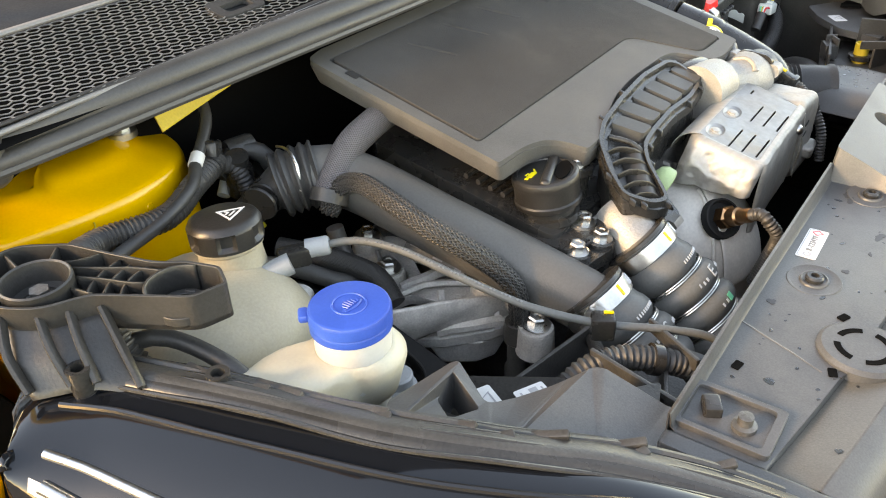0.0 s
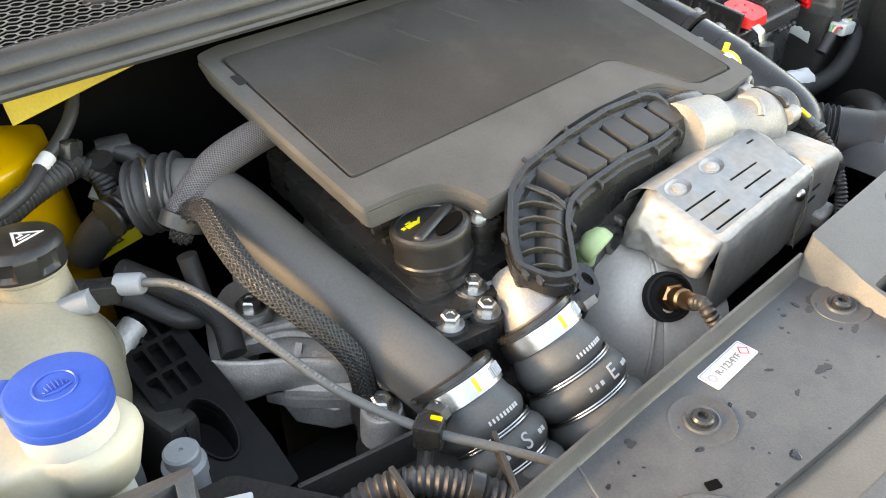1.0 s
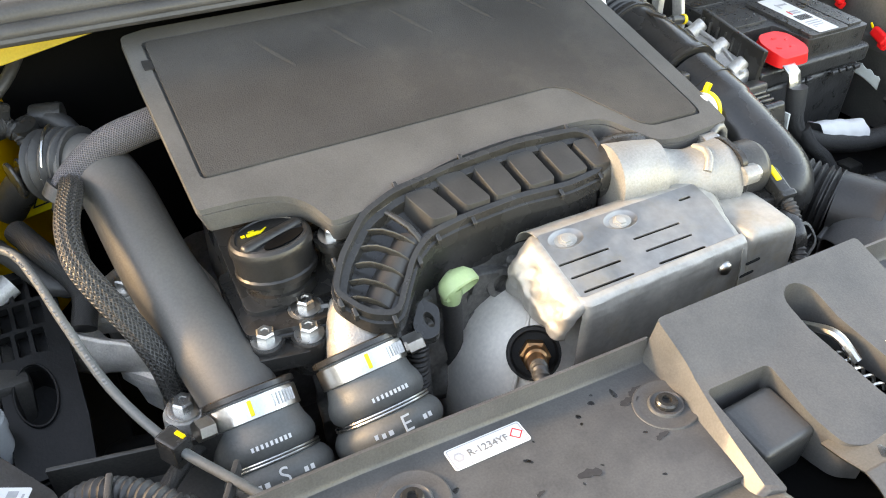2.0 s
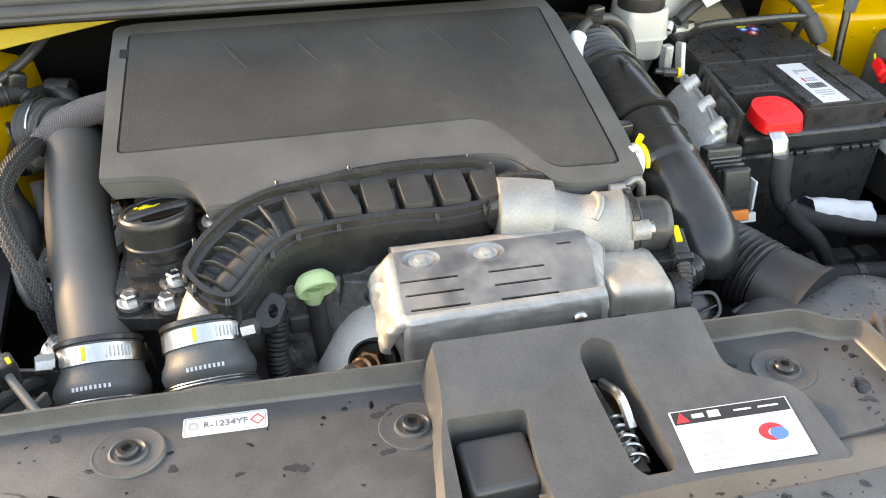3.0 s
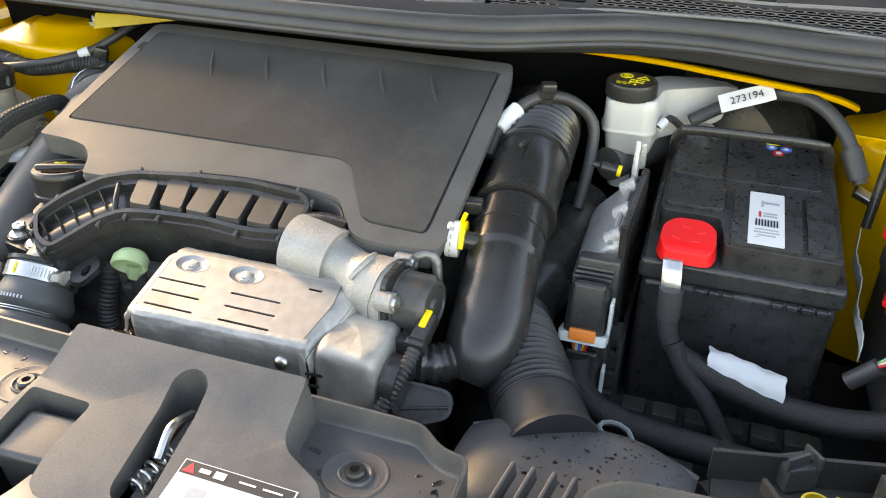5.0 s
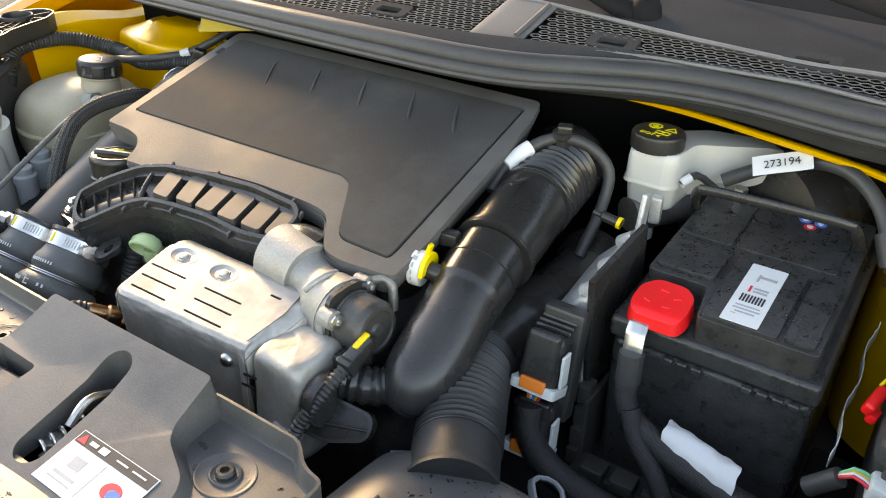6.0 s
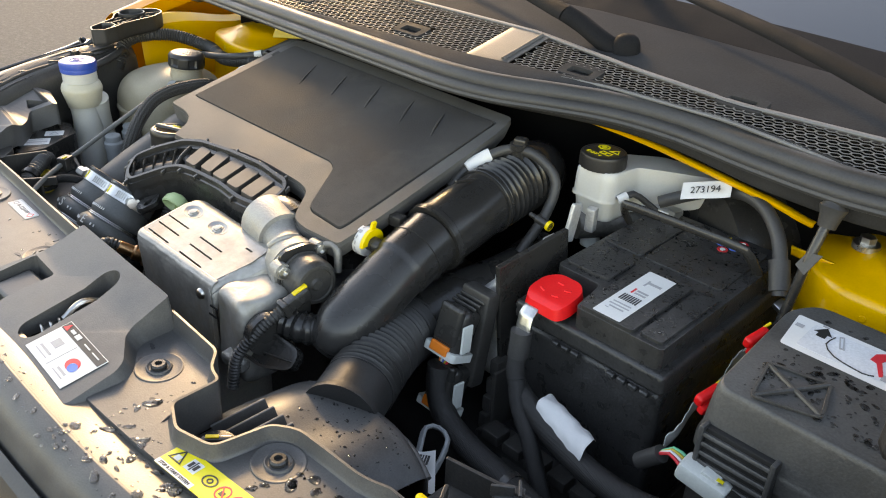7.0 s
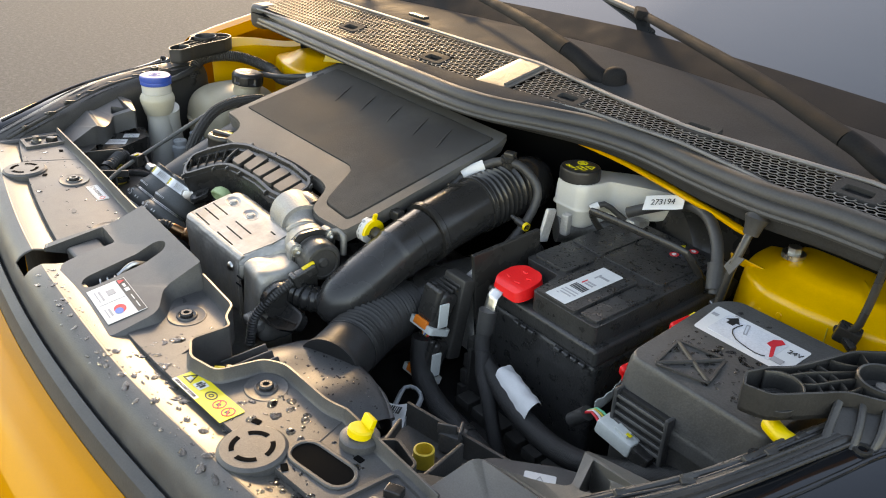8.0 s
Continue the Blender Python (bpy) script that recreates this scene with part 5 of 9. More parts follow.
outlet = lump((0.0745, 0.19, 0.7555), (0.029, 0.033, 0.05), 7, 0.0026)
for v in outlet.verts:
    hollow = math.exp(-((v.co.x - 0.062) / 0.012) ** 2 - ((v.co.z - 0.77) / 0.026) ** 2) * (v.co.y < 0.172)
    v.co.y += 0.011 * hollow
part("outlet_body", outlet, SHIELD_DULL, turbo, "dull crumpled sheet over the outlet")
part("side_stub", tube([(0.095, 0.182, 0.772), (0.112, 0.18, 0.772)], 0.02, 24), RAW_CAST, turbo)
part("stub_seal", lathe([(0.0235, -0.006), (0.0245, 0.0), (0.0235, 0.006)], aim((0.112, 0.18, 0.772), (1, -0.1, 0)), 28), SATIN, turbo, "black rubber seal ring")
part("lower_ear", rbox((0.034, 0.02, 0.016), pose(0.086, 0.158, 0.735, 8, 0, 6), 0.005, 3), RAW_CAST, turbo)
for p in ((0.0965, 0.2135, 0.8245), (0.0935, 0.263, 0.8325), (0.0965, 0.232, 0.784)):
    part("bolt", lathe([(0.0066, -0.006), (0.0066, 0.0035), (0.003, 0.0042), (0.0028, 0.001), (0, 0.001)], aim(p, (1, -0.12, 0.04)), 14), STEEL, turbo)
part("drain_pipe", tube([(0.094, 0.268, 0.836), (0.104, 0.272, 0.84), (0.112, 0.272, 0.834), (0.114, 0.27, 0.812)], 0.0045, 10), ALU_DARK, turbo, "thin bent metal pipe")
act = thing("turbo_actuator", (0.105, 0.215, 0.78), "black cylindrical actuator with a corrugated cable", "actuator")
part("gasket_plate", prism(rounded([(-0.03, -0.03), (0.014, -0.033), (0.03, -0.012), (0.03, 0.02), (0.012, 0.033), (-0.024, 0.03)], 0.01, 5), 0.0042, 0.009, LOBE), SATIN, act)
part("can", lathe([(0.0255, 0.008), (0.0255, 0.034), (0.0235, 0.038), (0.0215, 0.041), (0.0185, 0.0415), (0.0175, 0.0395), (0.007, 0.0395), (0.005, 0.042), (0, 0.042)], LOBE, 32), PLASTIC, act)
part("can_rib", lathe([(0.0262, 0.011), (0.0268, 0.012), (0.0262, 0.0135)], LOBE, 32), PLASTIC, act)
part("foot_block", rbox((0.022, 0.03, 0.02), pose(0.113, 0.214, 0.79, 0, 0, -8), 0.004), SATIN, act)
part("plug", rbox((0.014, 0.034, 0.014), pose(0.1235, 0.208, 0.8055, 22, 0, -6), 0.003), SATIN, act)
part("plug_collar", rbox((0.017, 0.008, 0.017), pose(0.1225, 0.196, 0.8005, 22, 0, -6), 0.003), SATIN, act)
part("plug_latch", rbox((0.006, 0.017, 0.003), pose(0.1235, 0.214, 0.8155, 22, 0, -6), 0.001), YELLOW_PLASTIC, act, "small yellow latch")
part("cable", tube([(0.1225, 0.196, 0.8), (0.12, 0.182, 0.793), (0.113, 0.164, 0.777), (0.104, 0.148, 0.752), (0.1, 0.142, 0.715)], lambda s, l: 0.0058 + 0.0008 * math.sin(s * 2 * math.pi / 0.004), 12, 0.001), RUBBER, act)

dip = thing("dipstick", (-0.188, 0.247, 0.75), "pale green plastic dipstick handle on a black tube", "dipstick")
DM = Vector((-0.188, 0.247, 0.783))
part("handle", lathe([(0.003, -0.004), (0.013, 0.0), (0.0175, 0.006), (0.0178, 0.014), (0.0162, 0.0155), (0.0145, 0.0105), (0.008, 0.005), (0, 0.004)], aim(DM + Vector((0, 0, 0.012)), (0.15, -0.62, -0.35)) @ Matrix.Diagonal((1, 0.85, 1, 1)), 28), GREEN, dip)
part("neck", lathe([(0.008, -0.014), (0.0095, -0.006), (0.0085, 0.0)], aim(DM, (0.1, 0.1, 1)), 20), GREEN, dip)
part("tube", tube([DM + Vector((0, 0, -0.01)), DM + Vector((0.002, 0.0, -0.05)), DM + Vector((0.004, 0.005, -0.14))], 0.0085, 12), RUBBER, dip)
single("conduit", tube([(-0.225, 0.262, 0.79), (-0.222, 0.245, 0.76), (-0.226, 0.235, 0.72), (-0.222, 0.232, 0.66)], lambda s, l: 0.0095 + 0.001 * math.sin(s * 2 * math.pi / 0.0045), 12, 0.0011), RUBBER,
       "black corrugated conduit beside the dipstick", "conduit")

# ---- charge pipe and bellows hoses ----
pipe = thing("charge_pipe", (-0.39, 0.34, 0.72), "matt black charge air pipe with a woven-sleeve hose", "pipe")
part("pipe", tube([(-0.43, 0.502, 0.832), (-0.414, 0.488, 0.833), (-0.403, 0.45, 0.825), (-0.394, 0.37, 0.802), (-0.381, 0.3, 0.778), (-0.369, 0.24, 0.756), (-0.366, 0.222, 0.748)], 0.0288, 28, 0.008), PIPE, pipe)
part("rear_hose", tube([(-0.44, 0.513, 0.83), (-0.458, 0.528, 0.82), (-0.478, 0.545, 0.8), (-0.495, 0.565, 0.77)], lambda s, l: 0.028 - 0.012 * min(1, s / 0.03), 20), RUBBER, pipe)
part("bellows", tube([(-0.45, 0.522, 0.828), (-0.437, 0.511, 0.832), (-0.42, 0.497, 0.835)], lambda s, l: 0.031 + 0.0022 * math.sin(s * 2 * math.pi / 0.009), 28, 0.0018), RUBBER, pipe, "ribbed rubber sleeve")
part("wire_clip", tube([(-0.438, 0.53, 0.862), (-0.443, 0.51, 0.866), (-0.45, 0.493, 0.857), (-0.456, 0.486, 0.835)], 0.0014, 6), STEEL, pipe, "thin steel wire clip")


def bellows_hose(name, p, d, label, letters, tint):
    p, d = Vector(p), Vector(d).normalized()
    h = thing(name, p + d * 0.06, label, "hose", "turbo hoses")
    prof = []
    pts = [(-0.028, 0.0318), (-0.006, 0.0325), (0.0, 0.034), (0.005, 0.0365), (0.011, 0.0378), (0.0165, 0.0365), (0.0205, 0.033), (0.0215, 0.032), (0.0225, 0.033)]
    for k in range(3):
        z0 = 0.0225 + 0.0265 * k
        pts += [(z0 + 0.0265 * q, 0.0325 + 0.0105 * math.sin(math.pi * q) ** 0.62) for q in (0.06, 0.15, 0.28, 0.42, 0.58, 0.72, 0.85, 0.94)] + [(z0 + 0.0265, 0.0322)]
    part("rubber_bellows", lathe([(r, z) for z, r in pts], aim(p, d), 40), HOSE, h)
    for k in range(3):
        for dz in (-0.0011, 0.0011):
            part("wire_ring", tube([aim(p, d) @ Vector((0.0368 * math.cos(a), 0.0368 * math.sin(a), 0.0218 + 0.0265 * k + dz)) for a in [2 * math.pi * i / 24 for i in range(25)]], 0.0009, 6, 0.005), STEEL, h)
    clamp = part("clamp_band", lathe([(0.0335, -0.0235), (0.0342, -0.023), (0.0342, -0.0085), (0.0335, -0.008)], aim(p, d), 40), STEEL, h, "bright steel hose clamp")
    part("seat_ring", lathe([(0.0335, -0.030), (0.035, -0.029), (0.035, -0.0255), (0.0335, -0.025)], aim(p, d), 32), SATIN, h)
    side = d.cross(Vector((0, 0, 1))).normalized()
    up = side.cross(d)

    def on(a, z, r=0.0345):
        q = up * math.cos(a) + side * math.sin(a)
        return p + d * z + q * r, q
    q, nrm = on(0.15, -0.016)
    part("yellow_dash", rbox((0.003, 0.011, 0.0008), Matrix.Translation(q) @ Matrix((side, d, nrm)).transposed().to_4x4(), 0.0002, 1), YELLOW_INK, clamp, "yellow paint dash")
    for k in range(7):
        q, nrm = on(-0.35 - 0.09 * k, -0.016)
        part("worm_thread", rbox((0.0014, 0.009, 0.0012), Matrix.Translation(q) @ Matrix((side, d, nrm)).transposed().to_4x4(), 0.0003, 1), ALU, clamp)
    sd = -1 if tint else 1
    for off in (0.0, 0.011):
        q, nrm = on(sd * 1.15, -0.016 + off * 0.2, 0.041)
        part("clamp_screw", lathe([(0.007, -0.006), (0.007, 0.006), (0, 0.0065)], aim(q + up * off * 0.6, side * sd + up * 0.4), 6), STEEL, clamp)
    ink = bmesh.new()

    def mark(a, z, w, l, r):
        q, nrm = on(a, z, r)
        rbox((w, l, 0.0005), Matrix.Translation(q) @ Matrix((side, d, nrm)).transposed().to_4x4(), 0, 1, ink)
    for k in range(9):
        mark(-0.35 + 0.09 * k, 0.011, 0.0018, 0.0032, 0.0379)
    tagged(part("print", ink, WHITE_INK, h, "white printed marks"), kind="stuff")
    q, nrm = on(0.0, 0.0225 + 0.0125, 0.0431)
    lettering(letters, 0.017, Matrix.Translation(q) @ Matrix((-side, -d, nrm)).transposed().to_4x4(), WHITE_INK, h, "white printed letter")
    ink = bmesh.new()
    for a, z in ((0.3, 0.034), (0.42, 0.034), (0.54, 0.033), (-0.35, 0.034), (-0.47, 0.034), (0.25, 0.061), (0.4, 0.061)):
        mark(a, z + 0.002, 0.0035, 0.0035, 0.0429)
    tagged(part("print", ink, WHITE_INK, h), kind="stuff")
    ink = bmesh.new()
    mark(0.1, 0.0625, 0.007, 0.007, 0.0429)
    part("green_dot", ink, MINT_INK, h, "green paint dot")
    return h


bellows_hose("turbo_hose", (-0.3645, 0.213, 0.744), (0.02, -0.72, -0.66), "ribbed grey rubber turbo hose with a steel clamp", "S", 0)
bellows_hose("turbo_hose", (-0.279, 0.207, 0.754), (0.06, -0.72, -0.66), "ribbed grey rubber turbo hose under the slatted duct", "E", 1)
single("duct_elbow", tube([(-0.262, 0.255, 0.785), (-0.272, 0.238, 0.778), (-0.28, 0.215, 0.76), (-0.2795, 0.206, 0.753)], 0.0265, 24), RAW_CAST, "short cast metal elbow between duct and hose", "pipe")

hose = thing("sleeved_hose", (-0.4, 0.47, 0.8), "short hose in a grey woven heat sleeve", "hose")
part("sleeve", tube([(-0.33, 0.475, 0.872), (-0.365, 0.474, 0.868), (-0.4, 0.472, 0.86), (-0.428, 0.468, 0.842), (-0.44, 0.466, 0.83)], 0.0145, 18), SLEEVE, hose)
part("end_clip", lathe([(0.018, -0.006), (0.018, 0.006)], aim((-0.441, 0.465, 0.828), (-0.5, -0.1, -0.7)), 18), PLASTIC, hose)
braid = thing("braided_hose", (-0.447, 0.462, 0.815), "hose in a black and grey braided sleeve", "hose")
sleeve_bm = tube([(-0.447, 0.462, 0.815), (-0.438, 0.455, 0.838), (-0.436, 0.43, 0.85), (-0.446, 0.385, 0.848), (-0.448, 0.35, 0.838), (-0.438, 0.322, 0.822), (-0.424, 0.298, 0.802), (-0.414, 0.281, 0.778), (-0.41, 0.278, 0.748), (-0.408, 0.28, 0.732)], 0.0086, 40, 0.004)
sleeve_bm.normal_update()
for k, v in enumerate(list(sleeve_bm.verts)):
    v.co += v.normal * (0.0024 * abs(math.sin(math.pi * 10 * (k % 40) / 40 + 0.2)) - 0.0012)
part("braided_sleeve", sleeve_bm, BRAID, braid, crisp=False, sharp=180)
brd = part("coupling", lathe([(0.0125, 0.02), (0.0135, 0.012), (0.0135, 0.0), (0.010, -0.004), (0.010, -0.03), (0.0125, -0.034), (0.0125, -0.05), (0, -0.05)], pose(-0.408, 0.28, 0.718), 20), PLASTIC, braid, "black plastic quick coupling")
part("clip", rbox((0.022, 0.012, 0.02), pose(-0.408, 0.278, 0.675), 0.003), PLASTIC, brd)

fuel = thing("breather_line", (-0.5, 0.4, 0.8), "thin grey printed breather hose with a clip", "hose")
part("line", tube([(-0.535, 0.432, 0.822), (-0.515, 0.422, 0.826), (-0.49, 0.392, 0.831), (-0.478, 0.355, 0.828), (-0.467, 0.31, 0.814), (-0.45, 0.25, 0.795), (-0.425, 0.195, 0.783), (-0.395, 0.15, 0.776), (-0.372, 0.12, 0.765), (-0.36, 0.1, 0.74)], 0.0034, 12), HOSE, fuel)
marks = bmesh.new()
route = catmull([(-0.49, 0.392, 0.831), (-0.478, 0.355, 0.828), (-0.467, 0.31, 0.814), (-0.45, 0.25, 0.795)], 0.0032)
for k, (a, b) in enumerate(zip(route, route[1:])):
    if k % 7 not in (2, 5):
        d = (b - a).normalized()
        rbox((0.0018, 0.0026, 0.0006), Matrix.Translation(a + Vector((-0.0012, -0.0004, 0.0031))) @ d.to_track_quat("X", "Z").to_matrix().to_4x4(), 0.0001, 1, marks)
part("print", marks, COMB, fuel, "pale printed marks")
part("quick_connector", rbox((0.028, 0.016, 0.018), pose(-0.526, 0.43, 0.822, 0, 0, -35), 0.004), SATIN, fuel)
part("sleeve", lathe([(0.0085, -0.012), (0.0085, 0.006), (0.007, 0.008)], aim((-0.508, 0.416, 0.827), (0.6, -0.7, 0.1)), 16), GREY_PLASTIC, fuel)
clip = part("pipe_clip", rbox((0.016, 0.02, 0.022), pose(-0.423, 0.193, 0.78, 0, 0, 30), 0.003), SATIN, fuel)
part("clip_stripe", rbox((0.003, 0.008, 0.0015), pose(-0.418, 0.191, 0.7915, 0, 0, 30), 0.0003), YELLOW_PLASTIC, clip, "yellow stripe")


# ---- left of the engine: coolant tank, washer filler, mount ----
tank = thing("coolant_tank", (-0.61, 0.455, 0.7), "yellowed milky plastic coolant expansion tank", "tank")


def egg(c, r, e=2.6, n=40, m=24, tilt=0.0):
    bm = bmesh.new()

    def pw(a, k):
        return math.copysign(abs(a) ** (2 / k), a)
    return grid(lambda u, v: Vector((c[0] + r[0] * pw(math.cos(2 * math.pi * u), e) * pw(math.cos(math.pi * (v - 0.5)), e),
                                     c[1] + r[1] * pw(math.sin(2 * math.pi * u), e) * pw(math.cos(math.pi * (v - 0.5)), e),
                                     c[2] + r[2] * pw(math.sin(math.pi * (v - 0.5)), e) + tilt * pw(math.cos(2 * math.pi * u), e) * (v > 0.5))), n, m, bm, loop=True)


part("body", egg((-0.608, 0.455, 0.765), (0.082, 0.088, 0.07), 2.7), TANK, tank)
part("seam", tube([(-0.608 + 0.085 * math.cos(a), 0.455 + 0.091 * math.sin(a), 0.772) for a in [2 * math.pi * k / 32 for k in range(33)]], 0.0035, 8, 0.01), TANK, tank)
CC = pose(-0.562, 0.465, 0.838, -4, 4, 20)
part("neck", lathe([(0.03, -0.03), (0.0265, -0.004), (0.0262, 0.003), (0.0285, 0.005), (0.0285, 0.0075)], CC, 36), TANK, tank)
ccap = lathe([(0.027, 0.0065), (0.0295, 0.0075), (0.0302, 0.01), (0.0302, 0.0135), (0.0302, 0.0225), (0.0302, 0.0245), (0.028, 0.0285), (0.0235, 0.0308), (0, 0.0315)], CC, 72)
for v in ccap.verts:
    q = CC.inverted() @ v.co
    a = math.degrees(math.atan2(q.y, q.x)) % 60
    if 0.012 < q.z < 0.0235 and Vector((q.x, q.y)).length > 0.025 and 16 < a < 44:
        v.co = CC @ Vector((q.x * 0.9, q.y * 0.9, q.z))
cap_ob = part("cap", ccap, OILCAP, tank, "black screw cap with hollow grips")
TRI = [(0.0, 0.011), (-0.0125, -0.009), (0.0125, -0.009)]
tm = CC @ pose(0.002, -0.004, 0.0314, 0, 0, 0)
part("warning_triangle", prism(TRI, 0, 0.0004, tm, [[(0.0, 0.0072), (-0.0095, -0.0072), (0.0095, -0.0072)]]), WHITE_INK, cap_ob, "white outlined warning triangle")
bars([(0, -0.004, 0.009, 0.0016), (-0.001, 0.0, 0.005, 0.0016), (0.0012, 0.002, 0.0016, 0.003)], tm, WHITE_INK, cap_ob)
part("outlet_stub", tube([(-0.57, 0.442, 0.812), (-0.545, 0.43, 0.82), (-0.536, 0.424, 0.823)], 0.0095, 16), GREY_PLASTIC, tank, "grey outlet stub")

single("overflow_hose", tube([(-0.705, 0.425, 0.84), (-0.69, 0.412, 0.853), (-0.676, 0.398, 0.852), (-0.667, 0.37, 0.845), (-0.664, 0.338, 0.834), (-0.66, 0.32, 0.8), (-0.65, 0.315, 0.75)], 0.0062, 12), RUBBER, "thin black hose curving before the coolant tank", "hose")

wash = thing("washer_filler", (-0.6, 0.3, 0.7), "white washer filler neck with a blue cap", "filler neck")
WC = pose(-0.601, 0.299, 0)
part("neck", lathe([(0.024, 0.6), (0.025, 0.72), (0.022, 0.78), (0.0235, 0.8), (0.026, 0.812), (0.0275, 0.816), (0.0275, 0.822), (0.0266, 0.828), (0.0264, 0.856), (0.0258, 0.858)], WC, 36), WHITE_PLASTIC, wash)
bcap = part("cap", lathe([(0.027, 0.8555), (0.0282, 0.8565), (0.0282, 0.861), (0.0276, 0.8618), (0.0276, 0.8625), (0.0285, 0.8632), (0.0285, 0.8695), (0.0275, 0.8722), (0.0255, 0.8732), (0.0, 0.8728)], WC, 48), BLUE, wash, "blue screw cap with an embossed symbol")
part("tab", rbox((0.012, 0.007, 0.006), WC @ pose(-0.021, 0.0225, 0.868, 0, 0, 45), 0.002), BLUE, bcap)
em = WC @ pose(0, 0, 0.8727)
emb = tube([em @ Vector((0.0115 * math.cos(a), 0.0115 * math.sin(a), 0.0004)) for a in [2 * math.pi * k / 24 for k in range(25)]], 0.0008, 6, 0.004)
for k in range(7):
    tube([em @ Vector((-0.006 + 0.002 * k, -0.003, 0.0004)), em @ Vector((-0.007 + 0.0023 * k, 0.004 - 0.0006 * (k - 3) ** 2, 0.0004))], 0.0006, 5, 0.004, bm=emb)
tube([em @ Vector((-0.008, -0.004, 0.0004)), em @ Vector((0, -0.006, 0.0004)), em @ Vector((0.008, -0.004, 0.0004))], 0.0008, 6, 0.004, bm=emb)
part("embossed_symbol", emb, BLUE, bcap)
def apron(u, v):
    """A cream moulded collar that runs out into a drooping tongue."""
    a = 2 * math.pi * u
    c, sn = math.cos(a), math.sin(a)
    reach = 0.0295 + 0.06 * max(0.0, c) ** 5 + 0.006 * max(0.0, -c)
    r = 0.0245 + (reach - 0.0245) * min(1.0, v * 1.25)
    fall = max(0, v - 0.8) / 0.2
    r *= 1 - 0.22 * fall * (c < 0.5)
    drop_z = 0.014 * v * v + 0.045 * fall * (0.5 + 0.5 * max(0.0, c)) - 0.012 * max(0.0, c) ** 3 * v + 0.0022 * math.sin(14 * a) * v * (c > 0)
    way, across = Vector((-0.93, 0.36, 0)), Vector((-0.36, -0.93, 0))
    return Vector((-0.601, 0.299, 0.838)) + way * (r * c) + across * (r * sn * (1 - 0.25 * max(0.0, c) * v)) - Vector((0, 0, drop_z))


part("apron", grid(apron, 56, 16, loop=True), CREAM, wash, "cream sloping apron", solid=0.002)
part("skirt", tube([(-0.595, 0.315, 0.81), (-0.605, 0.318, 0.78), (-0.615, 0.325, 0.74), (-0.62, 0.33, 0.7)], 0.021, 20), WHITE_PLASTIC, wash)

serv = thing("service_pipe", (-0.555, 0.34, 0.6), "dull air conditioning pipes with grey service caps", "pipe")
part("pipe", tube([(-0.572, 0.357, 0.72), (-0.56, 0.37, 0.66), (-0.55, 0.38, 0.55)], 0.009, 12), ALU_DARK, serv)
part("pipe", tube([(-0.54, 0.312, 0.72), (-0.53, 0.32, 0.66), (-0.52, 0.33, 0.55)], 0.009, 12), ALU_DARK, serv)
for p in ((-0.572, 0.357, 0.748), (-0.542, 0.313, 0.748)):
    part("service_cap", lathe([(0.014, -0.04), (0.014, -0.012), (0.0155, -0.01), (0.0155, 0.0), (0.0125, 0.003), (0.0125, 0.011), (0.011, 0.0125), (0.002, 0.0125), (0.0015, 0.011), (0, 0.011)], pose(*p), 24), GREY_PLASTIC, serv, "small grey plastic service cap")
single("metal_pipe", tube([(-0.545, 0.415, 0.66), (-0.54, 0.43, 0.72), (-0.527, 0.44, 0.755), (-0.505, 0.45, 0.765)], 0.011, 14), ALU, "bright metal pipe bending beside the mount", "pipe")

mount = thing("engine_mount_cover", (-0.495, 0.37, 0.7), "black plastic engine mount cover with pockets and an oval hole", "mount cover")
PLATE = Matrix.Translation((-0.5015, 0.38, 0.7417)) @ Matrix.Rotation(math.atan(0.33), 4, "X")
MO = [(-0.026, 0.082), (-0.02, 0.086), (0.024, 0.084), (0.0275, 0.07), (0.0275, -0.07), (0.024, -0.11), (-0.03, -0.11), (-0.0285, 0.06)]
pockets = [rounded(rect(-0.0125 + 0.0128 * c - 0.003 * r, 0.066 - 0.0275 * r, 0.0095, 0.0235), 0.002) for r in range(3) for c in range(3)]
HOLE = oval(-0.005, -0.039, 0.0145, 0.0275, 28)
part("top_plate", prism(rounded(MO, 0.004), -0.009, 0.0, PLATE, pockets + [HOLE]), MOUNT, mount, "slotted plate with an oval hole", bevel=0.0014)
part("slot_floor", prism(rect(0, 0.038, 0.05, 0.092), -0.02, -0.0125, PLATE), MOUNT, mount)
part("hole_rim", prism(oval(-0.005, -0.039, 0.0165, 0.0295, 28), 0.0004, 0.0028, PLATE, [HOLE]), MOUNT, mount, bevel=0.001)
part("hole_wall", prism(oval(-0.005, -0.039, 0.0165, 0.0295, 28), -0.035, -0.0095, PLATE, [HOLE]), MOUNT, mount)
part("hole_floor", prism(oval(-0.005, -0.039, 0.016, 0.029, 28), -0.038, -0.0352, PLATE), DARK, mount)
part("front_face", rbox((0.05, 0.012, 0.09), PLATE @ pose(-0.003, -0.104, -0.05, 4, 0, 0), 0.005), MOUNT, mount)
part("side_leg", rbox((0.03, 0.08, 0.12), pose(-0.535, 0.39, 0.68, 0, 8, 10), 0.008), PLASTIC, mount)

bracket = thing("mount_bracket", (-0.4, 0.36, 0.66), "raw cast aluminium engine mount bracket with bolts", "bracket")


def cast(pts, r, flat=0.75, seed=0):
    bm = tube(pts, r, 5, 0.008, squash=flat)
    for v in bm.verts:
        v.co += 0.002 * noise.noise_vector(v.co * 45 + Vector((seed, 0, 0)))
    return bm


